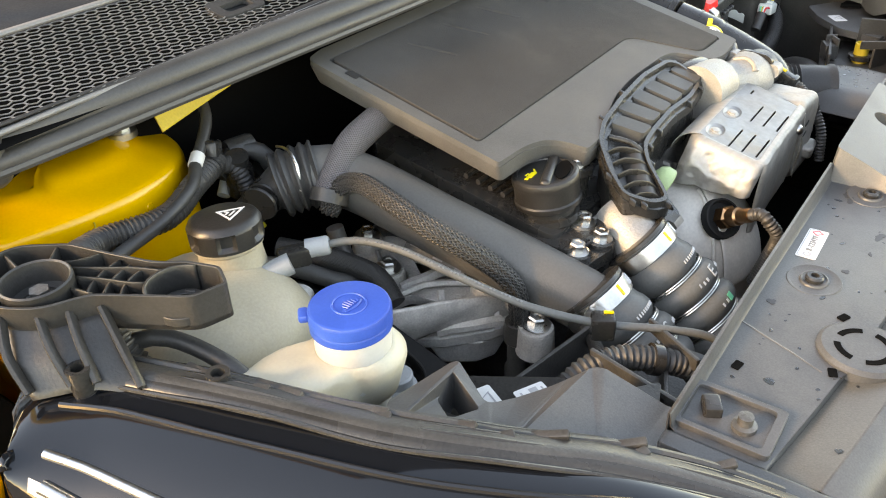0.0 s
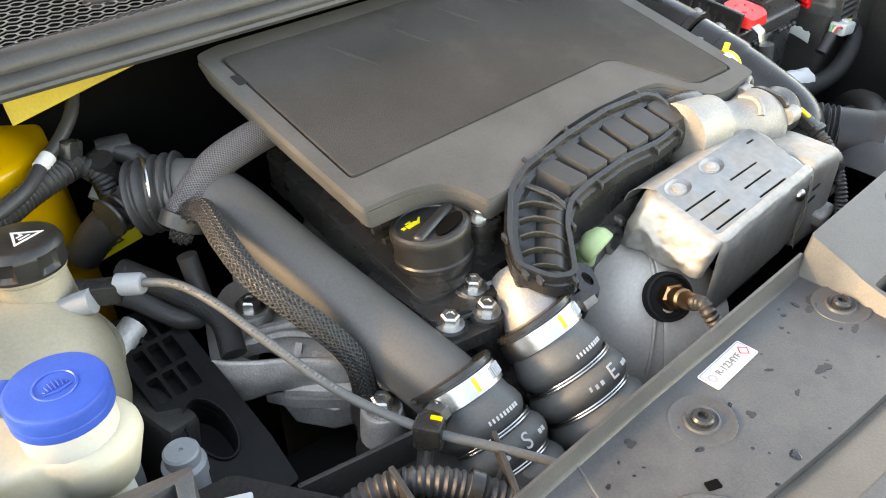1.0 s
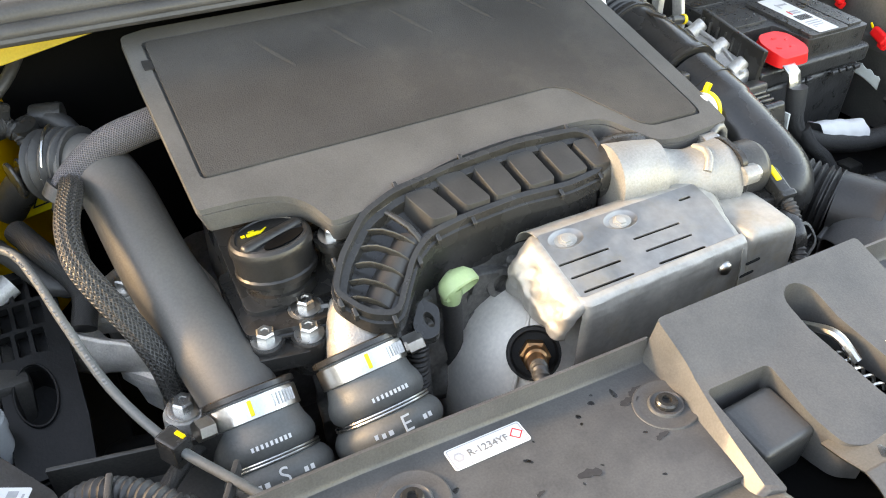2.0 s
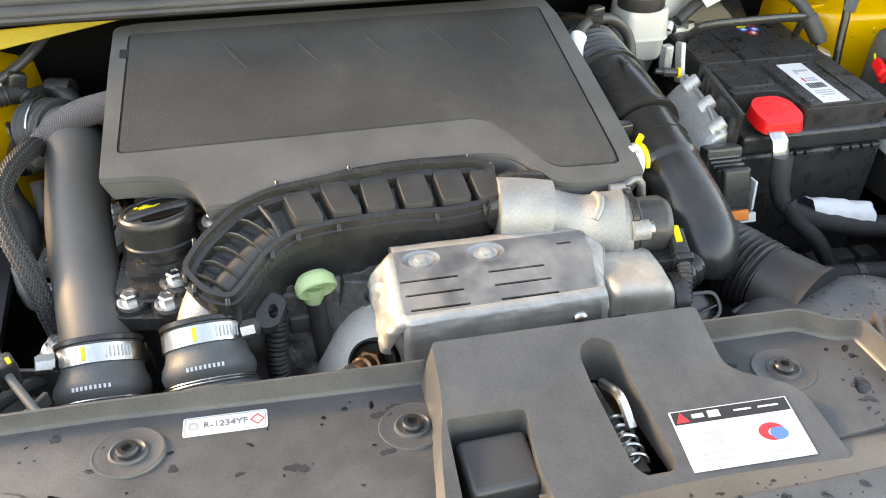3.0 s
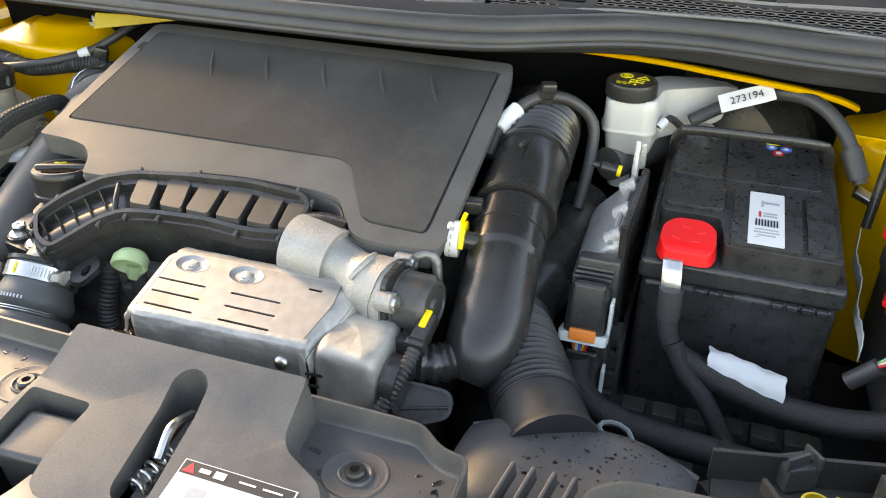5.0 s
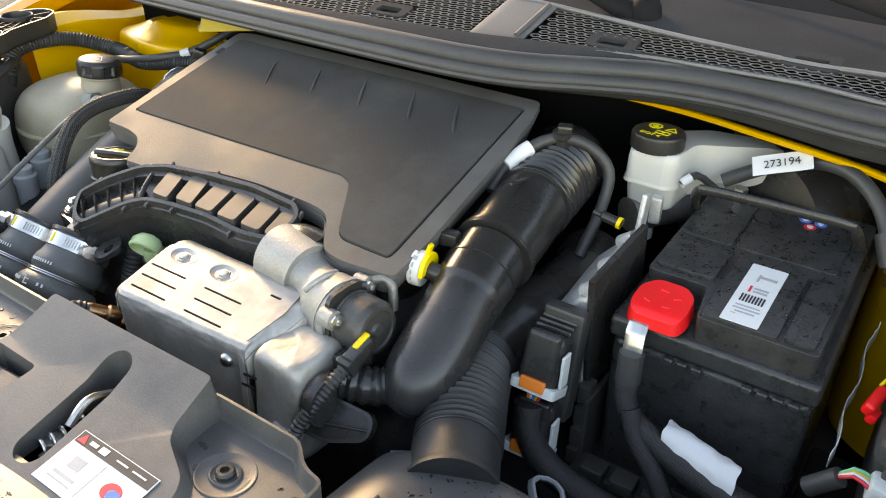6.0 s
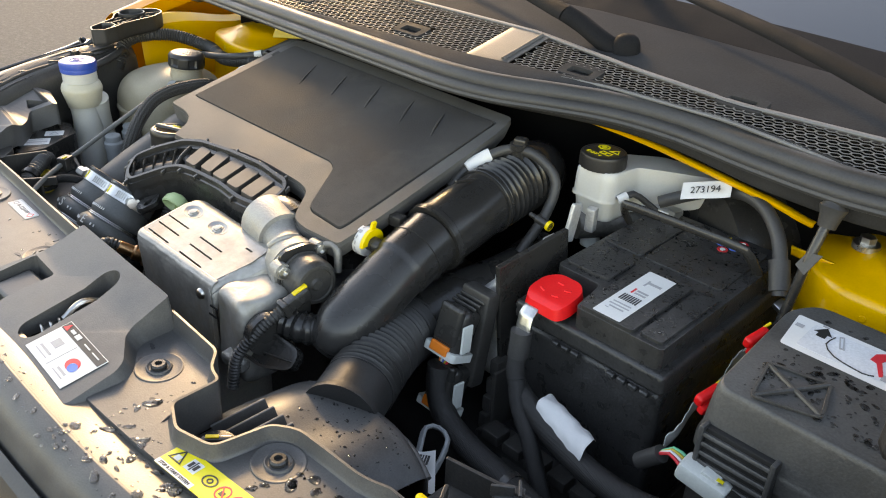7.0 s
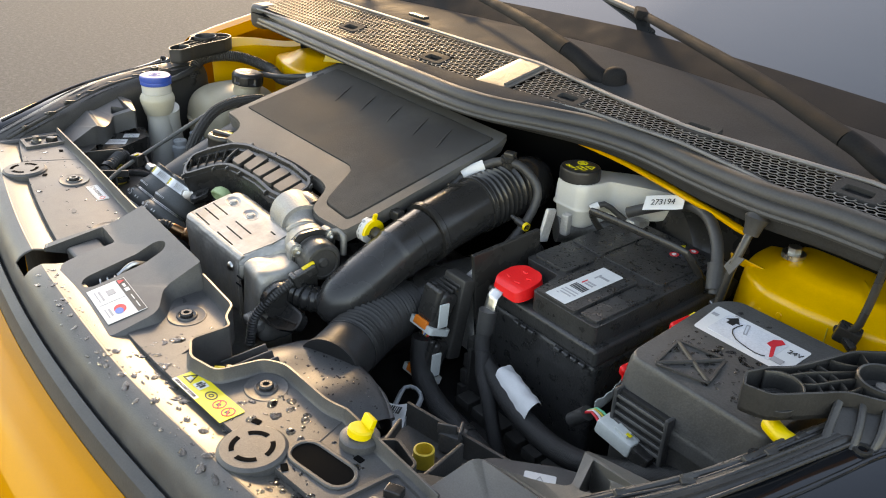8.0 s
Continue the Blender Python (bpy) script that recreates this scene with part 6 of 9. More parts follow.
BT = Matrix(((1, 0, 0, 0), (0, 1, 0, 0), (0.05, 0.03, 1, 0.738 + 0.02 - 0.0126), (0, 0, 0, 1)))
TOP = rounded([(-0.472, 0.4), (-0.448, 0.45), (-0.412, 0.476), (-0.36, 0.47), (-0.345, 0.40), (-0.35, 0.335), (-0.38, 0.315), (-0.42, 0.34), (-0.455, 0.372)], 0.01)
HOL = [rounded([(-0.444, 0.418), (-0.432, 0.436), (-0.43, 0.405)], 0.004), rounded([(-0.452, 0.4), (-0.425, 0.389), (-0.42, 0.36), (-0.446, 0.378)], 0.006), rounded([(-0.396, 0.398), (-0.372, 0.43), (-0.366, 0.37), (-0.392, 0.358)], 0.008)]
part("top_web", prism(TOP, -0.011, 0.0, BT, HOL), CASTING, bracket, "sand-cast bracket web with openings", bevel=0.0025)
ARC = [(-0.474, 0.398), (-0.458, 0.372), (-0.425, 0.345), (-0.395, 0.322), (-0.368, 0.312), (-0.35, 0.33)]
arc = catmull([(x, y, 0) for x, y in ARC], 0.008)
part("front_wall", grid(lambda u, v: (lambda a: Vector((a.x, a.y - 0.006 * math.sin(math.pi * v) + 0.0016 * noise.noise(Vector((a.x * 60, v * 5, 1))), 0.744 - (0.03 + 0.02 * (2 * u - 1) ** 2) * v + 0.004 * math.sin(5 * u))))(along(arc, u)), 40, 12), CASTING, bracket, "rough cast front wall", solid=0.004)
part("arch_edge", tube([(-0.445, 0.396, 0.741), (-0.43, 0.388, 0.743), (-0.414, 0.381, 0.743), (-0.4, 0.368, 0.742), (-0.388, 0.352, 0.741), (-0.378, 0.338, 0.74)], 0.0036, 5), CASTING, bracket, "bright worn edge of the arch")
wing = prism([(-0.445, 0.372), (-0.432, 0.345), (-0.405, 0.31), (-0.39, 0.3), (-0.372, 0.312), (-0.385, 0.34), (-0.41, 0.362)], 0.699, 0.712)
for v in wing.verts:
    v.co.z += 0.25 * (v.co.x + 0.41) + 0.002 * noise.noise(v.co * 70)
part("lower_web", wing, CASTING, bracket, bevel=0.002)
keel = prism([(-0.44, 0.366), (-0.413, 0.318), (-0.385, 0.302), (-0.395, 0.33), (-0.42, 0.356)], 0.672, 0.7)
for v in keel.verts:
    if v.co.z < 0.69:
        v.co.x += 0.3 * (-0.413 - v.co.x)
        v.co.y += 0.4 * (0.33 - v.co.y)
part("keel", keel, CASTING, bracket, bevel=0.0025)
for a, b in (((-0.436, 0.352, 0.714), (-0.396, 0.304, 0.722)), ((-0.43, 0.36, 0.712), (-0.408, 0.366, 0.738)), ((-0.4, 0.308, 0.712), (-0.382, 0.33, 0.738))):
    part("lower_rib", cast([a, Vector(a).lerp(Vector(b), 0.5) + Vector((0, -0.004, 0.002)), b], 0.0055, 0.8, 6), CASTING, bracket)
part("side_wall", grid(lambda u, v: Vector((-0.446 + 0.004 * v + 0.05 * u, 0.4 + 0.055 * u, 0.747 - 0.05 * v + 0.003 * noise.noise(Vector((u * 9, v * 6, 2))))), 14, 10), CASTING, bracket, solid=0.004)
part("rib", cast([(-0.425, 0.4, 0.738), (-0.395, 0.385, 0.742), (-0.36, 0.38, 0.73)], 0.006, 1.0, 4), CASTING, bracket)
part("rib", cast([(-0.41, 0.345, 0.735), (-0.385, 0.318, 0.735), (-0.375, 0.29, 0.72)], 0.007, 1.0, 5), CASTING, bracket)
for p in ((-0.419, 0.42, 0.751), (-0.385, 0.474, 0.752), (-0.384, 0.328, 0.75), (-0.408, 0.262, 0.742)):
    part("boss", lathe([(0.018, -0.03), (0.0165, -0.004), (0.0155, -0.002), (0, -0.002)], pose(*p), 20), CASTING, bracket)
    hex_bolt("bolt", p, (0, -0.1, 1), 0.0085, "zinc-plated flanged bolt", bracket)
plate_x = (Vector((-0.388, 0.347, 0.75)) - Vector((-0.382, 0.429, 0.75))).normalized()
plate_z = (Vector((-0.7, -0.05, 0.7)) - plate_x * plate_x.dot(Vector((-0.7, -0.05, 0.7)))).normalized()
DP = Matrix.Translation((-0.386, 0.388, 0.7555)) @ Matrix((plate_x, plate_z.cross(plate_x), plate_z)).transposed().to_4x4()
data = part("data_plate", prism(rounded(rect(0, 0, 0.078, 0.013), 0.002), -0.002, 0.0, DP), ALU_DARK, bracket, "dark engraved plate")
bars([(-0.018, 0.0035, 0.03, 0.002), (0.004, 0.0, 0.012, 0.0018), (0.012, -0.0035, 0.016, 0.0018), (0.03, -0.001, 0.008, 0.006)], DP @ pose(0, 0, 0.0003), GREY_INK, data)
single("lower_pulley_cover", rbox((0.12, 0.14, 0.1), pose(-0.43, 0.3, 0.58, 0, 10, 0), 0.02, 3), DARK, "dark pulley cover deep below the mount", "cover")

# ---- wiring and small things in the rear left corner ----


def conduit(name, pts, r, label, pitch=0.0045):
    c = thing(name, pts[0], label, "conduit")
    part("sleeve", tube(pts, lambda s, l: r + 0.1 * r * math.sin(s * 2 * math.pi / pitch), 14, pitch / 4), RUBBER, c)
    for p, q in ((pts[0], pts[1]), (pts[-1], pts[-2])):
        p, q = Vector(p), Vector(q)
        part("end_wrap", tube([p, p + (q - p).normalized() * 0.012], r * 1.08, 14), TAPE, c, "black tape wrap at the end")
    return c


conduit("conduit", [(-0.695, 0.4, 0.82), (-0.7, 0.43, 0.865), (-0.685, 0.5, 0.868), (-0.63, 0.545, 0.852), (-0.565, 0.54, 0.845), (-0.515, 0.56, 0.848), (-0.475, 0.575, 0.85)], 0.0105, "black corrugated conduit curving past the strut tower")
conduit("conduit", [(-0.475, 0.575, 0.85), (-0.462, 0.565, 0.84), (-0.46, 0.555, 0.81), (-0.475, 0.545, 0.79), (-0.49, 0.55, 0.78)], 0.008, "short black corrugated conduit branch")
cable = thing("taped_cable", (-0.5, 0.57, 0.86), "thin black cable with a white band", "cable")
part("run", tube([(-0.44, 0.63, 0.9), (-0.458, 0.6, 0.885), (-0.478, 0.585, 0.872), (-0.5, 0.572, 0.862), (-0.53, 0.545, 0.856), (-0.575, 0.532, 0.848), (-0.62, 0.53, 0.842), (-0.66, 0.535, 0.832), (-0.7, 0.53, 0.8)], 0.0058, 10), RUBBER, cable)
part("band", tube([(-0.494, 0.5755, 0.8645), (-0.505, 0.568, 0.8605)], 0.0068, 12), PAPER, cable, "white tape band")
part("cable_clip", rbox((0.018, 0.016, 0.02), pose(-0.476, 0.577, 0.862, 0, 20, 30), 0.004), SATIN, cable)
cluster = thing("hose_connector", (-0.45, 0.56, 0.8), "black hose connectors below the seal", "connector")
part("valve", lathe([(0.014, -0.03), (0.014, 0.0), (0.011, 0.004), (0.011, 0.018), (0, 0.02)], aim((-0.455, 0.57, 0.835), (-0.2, -0.3, 1)), 20), SATIN, cluster)
part("elbow", tube([(-0.47, 0.585, 0.83), (-0.445, 0.585, 0.845), (-0.425, 0.57, 0.84), (-0.415, 0.56, 0.815)], 0.0095, 12), RUBBER, cluster)
part("union", lathe([(0.012, -0.014), (0.013, -0.01), (0.013, 0.01), (0.012, 0.014)], aim((-0.437, 0.585, 0.845), (1, -0.3, 0)), 16), PLASTIC, cluster)
for k in range(4):
    part("fin", lathe([(0.017, -0.0018), (0.018, 0), (0.017, 0.0018)], aim((-0.478 + 0.009 * k, 0.52 + 0.0035 * k, 0.822), (1, 0.3, 0.1)), 20), SATIN, cluster)
single("small_hose", tube([(-0.49, 0.49, 0.79), (-0.475, 0.455, 0.785), (-0.46, 0.43, 0.775), (-0.452, 0.405, 0.765), (-0.46, 0.38, 0.75)], 0.0105, 14), TAPE, "black cloth-sleeved coolant hose beside the mount", "hose")
small = thing("small_pipe", (-0.51, 0.47, 0.78), "black hose with a pale metal crimp", "hose")
part("hose", tube([(-0.525, 0.5, 0.785), (-0.5, 0.465, 0.782), (-0.475, 0.43, 0.765), (-0.455, 0.43, 0.76), (-0.447, 0.45, 0.775), (-0.447, 0.458, 0.8)], 0.0085, 12), RUBBER, small)
part("crimp", tube([(-0.517, 0.488, 0.7845), (-0.508, 0.476, 0.783)], 0.0105, 14), STEEL, small, "pale crimp ring")
tag = thing("warning_tag", (-0.465, 0.565, 0.755), "yellow metal bracket with a warning triangle", "bracket")
TG = aim((-0.466, 0.573, 0.768), (-0.25, -0.6, 0.75), 20)
part("plate", prism(rounded(rect(0, 0, 0.05, 0.026), 0.002), 0, 0.0015, TG), YELLOW_LABEL, tag)
part("triangle", prism([(0, 0.009), (-0.01, -0.007), (0.01, -0.007)], 0.0017, 0.0021, TG, [[(0, 0.006), (-0.0075, -0.0055), (0.0075, -0.0055)]]), INK, tag)
single("grey_plug", lathe([(0.0065, -0.012), (0.0065, 0.012), (0.003, 0.014), (0.003, 0.03), (0, 0.03)], aim((-0.455, 0.595, 0.81), (0.6, 0.3, 0.5)), 14), PALE_GREY, "small pale grey wiring plug", "plug")
single("rear_sensor", lathe([(0.011, -0.03), (0.011, 0.004), (0.013, 0.006), (0.013, 0.016), (0, 0.018)], aim((-0.405, 0.585, 0.8), (0.5, -0.2, -0.5)), 16), SATIN, "black round sensor deep behind the engine", "sensor")

# ---- head lamps with their brackets, one each side ----
EDGE = [(0.553, -0.01, 0.806), (0.572, 0.04, 0.82), (0.6, 0.1, 0.836), (0.632, 0.15, 0.848), (0.666, 0.215, 0.859), (0.69, 0.29, 0.866), (0.706, 0.36, 0.872), (0.722, 0.42, 0.878), (0.742, 0.449, 0.88), (0.768, 0.448, 0.876), (0.788, 0.43, 0.868)]
EDGE_LOW = [(0.553, -0.01, 0.806), (0.572, 0.04, 0.82), (0.6, 0.1, 0.834), (0.632, 0.15, 0.843), (0.666, 0.215, 0.851), (0.692, 0.29, 0.856), (0.712, 0.35, 0.857), (0.73, 0.4, 0.856), (0.75, 0.424, 0.853), (0.77, 0.424, 0.848), (0.785, 0.405, 0.84)]
OUT_LINE = catmull([(0.575, -0.07, 0.72), (0.64, -0.005, 0.715), (0.7, 0.065, 0.72), (0.75, 0.15, 0.735), (0.788, 0.24, 0.76), (0.806, 0.33, 0.79), (0.806, 0.39, 0.82), (0.792, 0.402, 0.836)], 0.01)
FRAME_ROWS = [(0.004, -0.004, -0.004), (0.002, 0.0, 0.003), (-0.004, 0.004, 0.0045), (-0.012, 0.01, 0.001), (-0.018, 0.014, -0.004), (-0.02, 0.016, -0.004), (-0.026, 0.02, -0.01), (-0.031, 0.023, -0.024), (-0.034, 0.025, -0.07), (-0.036, 0.026, -0.3)]
ARM = [(0.705, 0.505), (0.682, 0.475), (0.674, 0.443), (0.664, 0.408), (0.652, 0.392), (0.644, 0.368), (0.654, 0.35), (0.677, 0.357), (0.711, 0.412), (0.737, 0.425), (0.752, 0.448), (0.752, 0.48), (0.735, 0.505)]


def inside(p, poly):
    ok = False
    n = len(poly)
    for i in range(n):
        (x1, y1), (x2, y2) = poly[i], poly[i - 1]
        if (y1 > p[1]) != (y2 > p[1]) and p[0] < (x2 - x1) * (p[1] - y1) / (y2 - y1) + x1:
            ok = not ok
    return ok


def lamp(side):
    def mir(v):
        return Vector((side * v[0], v[1], v[2]))
    lp = thing("headlamp", (side * 0.66, 0.25, 0.7), "dark glossy headlamp with black housing seen from above", "headlamp", "headlamps")
    EDGE_F = catmull(EDGE if side > 0 else EDGE_LOW, 0.01)

    def sweep(rows, k):
        def fn(u, v):
            a, b = along(EDGE_F, u), along(rows, v)
            return mir((a.x + b.x, a.y + b.y, a.z + b.z))
        return fn
    def lens_at(u, v, lift=0.0):
        a, b = along(EDGE_F, u), along(OUT_LINE, u)
        q = a.lerp(b, v)
        return mir((q.x + 0.012 * math.sin(math.pi * v), q.y - 0.02 * math.sin(math.pi * v), q.z + (0.045 - 0.03 * u) * math.sin(math.pi * v) ** 0.8 + lift))
    part("lens", grid(lens_at, 70, 24), LENS, lp, "dark glossy lens", solid=-0.003 * side)
    fe = grid(lambda u, v: (lambda q: mir((q.x + 0.006 + 0.03 * v, q.y - 0.01 * v, q.z - 0.3 * v * v + 0.002)))(along(OUT_LINE, 0.3 + 0.7 * u)), 40, 12)
    part("fender_front", fe, YELLOW, car_body, "yellow fender edge round the headlamp", solid=0.002)
    part("rim", grid(sweep([(0.006, -0.005, -0.002), (0.004, -0.003, 0.0035), (0.0, 0.0, 0.0045), (-0.003, 0.003, 0.002), (-0.003, 0.003, -0.004)], 0), 60, 10), SATIN, lp, solid=0.001)
    part("inner_trim", tube([lens_at(0.12 + 0.07 * k, 0.16, 0.001) for k in range(12)], 0.0022, 8), GLOSS, lp)
    for v0, r0 in ((0.55, 0.003), (0.74, 0.0045)):
        part("chrome_line", tube([lens_at(0.45 + 0.045 * k, v0 - 0.012 * k, 0.0015) for k in range(11)], r0, 10), STEEL, lp, "silver light strip of the lamp")
    part("housing", grid(sweep(FRAME_ROWS, 0), 60, 28), PLASTIC, lp, "matt black housing shoulder", solid=0.002)
    for k, u in enumerate((0.2, 0.36, 0.5, 0.64)):
        a = along(EDGE_F, u)
        part("clip_tab", rbox((0.012, 0.007, 0.004), aim(mir((a.x - 0.012, a.y + 0.009, a.z + 0.0015)), (0.1 * side, 0, 1), side * (-60 + 12 * k)), 0.0015), PLASTIC, lp)
    part("shoulder_bead", tube([mir((p.x - 0.017, p.y + 0.013, p.z - 0.0015 + 0.0015 * math.sin(k * 1.1))) for k, p in enumerate(EDGE_F[2:-6:3])], 0.0032, 8), PLASTIC, lp)
    for off, up_, rad in ((0.006, 0.004, 0.0018), (-0.006, 0.0048, 0.0022), (-0.0125, 0.002, 0.0016), (-0.0225, -0.005, 0.0022)):
        part("shoulder_ridge", tube([mir((p.x + off, p.y - off * 0.8, p.z + up_ - 0.0012 + 0.0012 * math.sin(k * 0.9 + 40 * off))) for k, p in enumerate(EDGE_F[1:-3:2])], rad, 8), SATIN, lp)
    for k in range(7):
        a = along(EDGE_F, 0.12 + 0.1 * k)
        part("moulded_step", rbox((0.03 + 0.004 * (k % 3), 0.006, 0.005), aim(mir((a.x - 0.017, a.y + 0.013, a.z - 0.0015)), (0.25 * side, 0.1, 1), side * (-62 + 7 * k)), 0.0015), PLASTIC, lp)
    part("silver_band", grid(lambda u, v: lens_at(0.5 + 0.42 * u, 0.6 + 0.1 * v, 0.0012), 24, 4), CONE, lp, "pale reflector band inside the lens", solid=0.0008)
    # ribbed bracket
    br = thing("lamp_bracket", (side * 0.7, 0.42, 0.86), "black ribbed plastic bracket with a screw cup", "bracket", "lamp brackets")
    AM = Matrix(((side, 0, 0, 0 if side < 0 else -0.016), (0, 1, 0, 0 if side < 0 else -0.02), (0, 0.02, 1, 0.89), (0, 0, 0, 1)))
    o = rounded(ARM, [0.012, 0.006, 0.01, 0.01, 0.006, 0.004, 0.004, 0.006, 0.008, 0.01, 0.012, 0.012, 0.012], 4)
    part("base_plate", prism(o, -0.02, -0.0165, AM), BRACKET, br)
    inner = shrink(o, -0.0022)
    part("edge_wall", prism(o, -0.02, 0.006, AM, [inner]), BRACKET, br, bevel=0.0009)
    c0, c1 = Vector((0.722, 0.452)), Vector((0.672, 0.376))
    part("cup", lathe([(0.0228, -0.0165), (0.0228, 0.0085), (0.0216, 0.0095), (0.0204, 0.0085), (0.0188, -0.006), (0.013, -0.007), (0.012, -0.009), (0, -0.009)], AM @ Matrix.Translation((c0.x, c0.y, 0)), 40), BRACKET, br, "round screw cup")
    part("screw", lathe([(0.0105, -0.009), (0.0105, -0.006), (0.0066, -0.005), (0.0066, 0.001), (0, 0.0015)], AM @ Matrix.Translation((c0.x, c0.y, 0)), 6), ALU_DARK, br, "dull hexagon screw")
    # the open cup towards the tip, a half round wall with a slotted floor
    bow = [c1 + 0.0195 * Vector((math.cos(radians(a)), math.sin(radians(a)))) for a in range(18, 166, 12)]
    part("half_cup", grid(lambda u, v: AM @ (lambda q: Vector((q.x, q.y, -0.0165 + 0.0225 * v)))(along([(p.x, p.y, 0) for p in bow], u)), 30, 3), BRACKET, br, solid=0.0022)
    part("cup_floor", prism([tuple(c1 + 0.0165 * Vector((math.cos(a), math.sin(a)))) for a in [2 * math.pi * k / 28 for k in range(28)]], -0.0162, -0.01, AM, [oval(c1.x, c1.y, 0.011, 0.011, 20)]), BRACKET, br, bevel=0.0008)
    part("cup_bottom", prism(oval(c1.x, c1.y, 0.0108, 0.0108, 20), -0.0162, -0.013, AM), SATIN, br)
    for a in (20, 75, 150):
        q = c1 + 0.0135 * Vector((math.cos(radians(a)), math.sin(radians(a))))
        part("cup_slot", rbox((0.003, 0.007, 0.0014), AM @ pose(q.x, q.y, -0.0098, 0, 0, a), 0.0004, 1), GREY_PLASTIC if a == 20 else SATIN, br)

    def rib(pts, name="rib", top=0.005):
        line = catmull([(x, y, 0) for x, y in pts], 0.004)
        part(name, grid(lambda u, v: AM @ (lambda q: Vector((q.x, q.y, -0.0165 + (0.0165 + top) * v)))(along(line, u)), max(4, len(line)), 1), BRACKET, br, solid=0.002)
    # long ribs from cup to cup
    rib([(0.704, 0.438), (0.695, 0.42), (0.688, 0.402), (0.682, 0.394)])
    rib([(0.7, 0.45), (0.688, 0.432), (0.676, 0.414), (0.668, 0.396)])
    rib([(0.702, 0.463), (0.69, 0.452), (0.677, 0.447)])
    rib([(0.713, 0.43), (0.7095, 0.4135)])
    # curved cross ribs
    for k, r in enumerate((0.034, 0.045, 0.056)):
        ring = [c1 + r * Vector((math.cos(radians(a)), math.sin(radians(a)))) for a in range(24, 130, 8)]
        ring = [p for p in ring if inside(p, inner) and (p - c0).length > 0.0232]
        if len(ring) > 2:
            rib([tuple(p) for p in ring], "ring_rib", 0.0035)
    # spokes round the screw cup
    for a in (20, 62, 100, 140, 330):
        d = Vector((math.cos(radians(a)), math.sin(radians(a))))
        far = 0.0225
        while far < 0.07 and inside(c0 + d * far, inner):
            far += 0.002
        rib([tuple(c0 + d * 0.0222), tuple(c0 + d * (0.0222 + far) / 2), tuple(c0 + d * far)], "spoke", 0.004)
    # fan that runs down on to the lamp housing
    fan = [((0.708, 0.408), (0.714, 0.388), (0.722, 0.362)), ((0.7225, 0.42), (0.731, 0.402), (0.737, 0.384)), ((0.737, 0.43), (0.745, 0.41), (0.747, 0.395)), ((0.75, 0.45), (0.762, 0.43), (0.765, 0.412))]
    drops = ((-0.003, -0.019, -0.036), (-0.003, -0.014, -0.032), (-0.003, -0.014, -0.032), (-0.003, -0.016, -0.034))
    for f, dz in zip(fan, drops):
        part("fan_rib", tube([AM @ Vector((x, y, z)) for (x, y), z in zip(f, dz)], 0.0024, 8, 0.004, squash=1.6), BRACKET, br)
    part("fan_skirt", grid(lambda u, v: AM @ along([tuple(along([(*f[m], dz[m] - 0.006) for f, dz in zip(fan, drops)], u)) for m in range(3)], v), 18, 8), BRACKET, br, solid=0.0022)
    part("socket", lathe([(0.0075, -0.03), (0.0075, 0.004), (0.0045, 0.004), (0.004, -0.006), (0, -0.006)], AM @ pose(0.741, 0.394, -0.026), 14), SATIN, br)
    part("socket", lathe([(0.0075, -0.03), (0.0075, 0.004), (0.0045, 0.004), (0.004, -0.006), (0, -0.006)], AM @ pose(0.69, 0.33, -0.036), 14), SATIN, br)
    # filler panels between lamp and slam panel
    fp = thing("lamp_carrier", (side * 0.56, 0.15, 0.7), "black plastic carrier between headlamp and radiator panel", "carrier", "lamp carriers")
    part("top", prism(rounded([(side * 0.565, 0.02), (side * 0.545, 0.06), (side * 0.52, 0.108), (side * 0.47, 0.125), (side * 0.5, 0.15), (side * 0.58, 0.165), (side * 0.6, 0.14)], 0.006), 0.782, 0.79), PLASTIC, fp, bevel=0.002)
    part("front_web", rbox((0.004, 0.09, 0.05), pose(side * 0.475, 0.14, 0.765, 0, 0, side * 14), 0.001), PLASTIC, fp)
    part("cross_web", rbox((0.07, 0.004, 0.03), pose(side * 0.43, 0.135, 0.752, 0, 0, side * -22), 0.001), PLASTIC, fp)
    part("floor", prism([(side * 0.36, 0.11), (side * 0.36, 0.21), (side * 0.5, 0.24), (side * 0.54, 0.12)], 0.725, 0.735), PLASTIC, fp)
    part("rear_wall", rbox((0.15, 0.004, 0.03), pose(side * 0.43, 0.215, 0.748, 0, 0, side * 12), 0.001), PLASTIC, fp)
    if side > 0:
        shelf_top = part("shelf", prism(rounded([(0.455, 0.15), (0.474, 0.213), (0.522, 0.258), (0.572, 0.286), (0.63, 0.24), (0.57, 0.14)], 0.008), 0.755, 0.766), PANEL, fp, "grey plastic shelf", bevel=0.003)
        LS = pose(0.524, 0.228, 0.7662, 0, 0, 38)
        lab0 = part("label", prism(rounded(rect(0, 0, 0.03, 0.02), 0.002), 0, 0.0004, LS), PAPER, shelf_top, "small white label")
        part("print", prism([(0, 0.006), (-0.007, -0.006), (0.007, -0.006)], 0.0005, 0.0008, LS, [[(0, 0.0042), (-0.0056, -0.0049), (0.0056, -0.0049)]]), GREY_INK, shelf_top)
    CARRY = [(0.56, 0.243), (0.578, 0.206), (0.553, 0.192), (0.53, 0.176), (0.512, 0.157), (0.5, 0.104), (0.53, 0.056), (0.556, 0.062), (0.583, 0.115), (0.62, 0.17), (0.65, 0.232), (0.62, 0.256)]
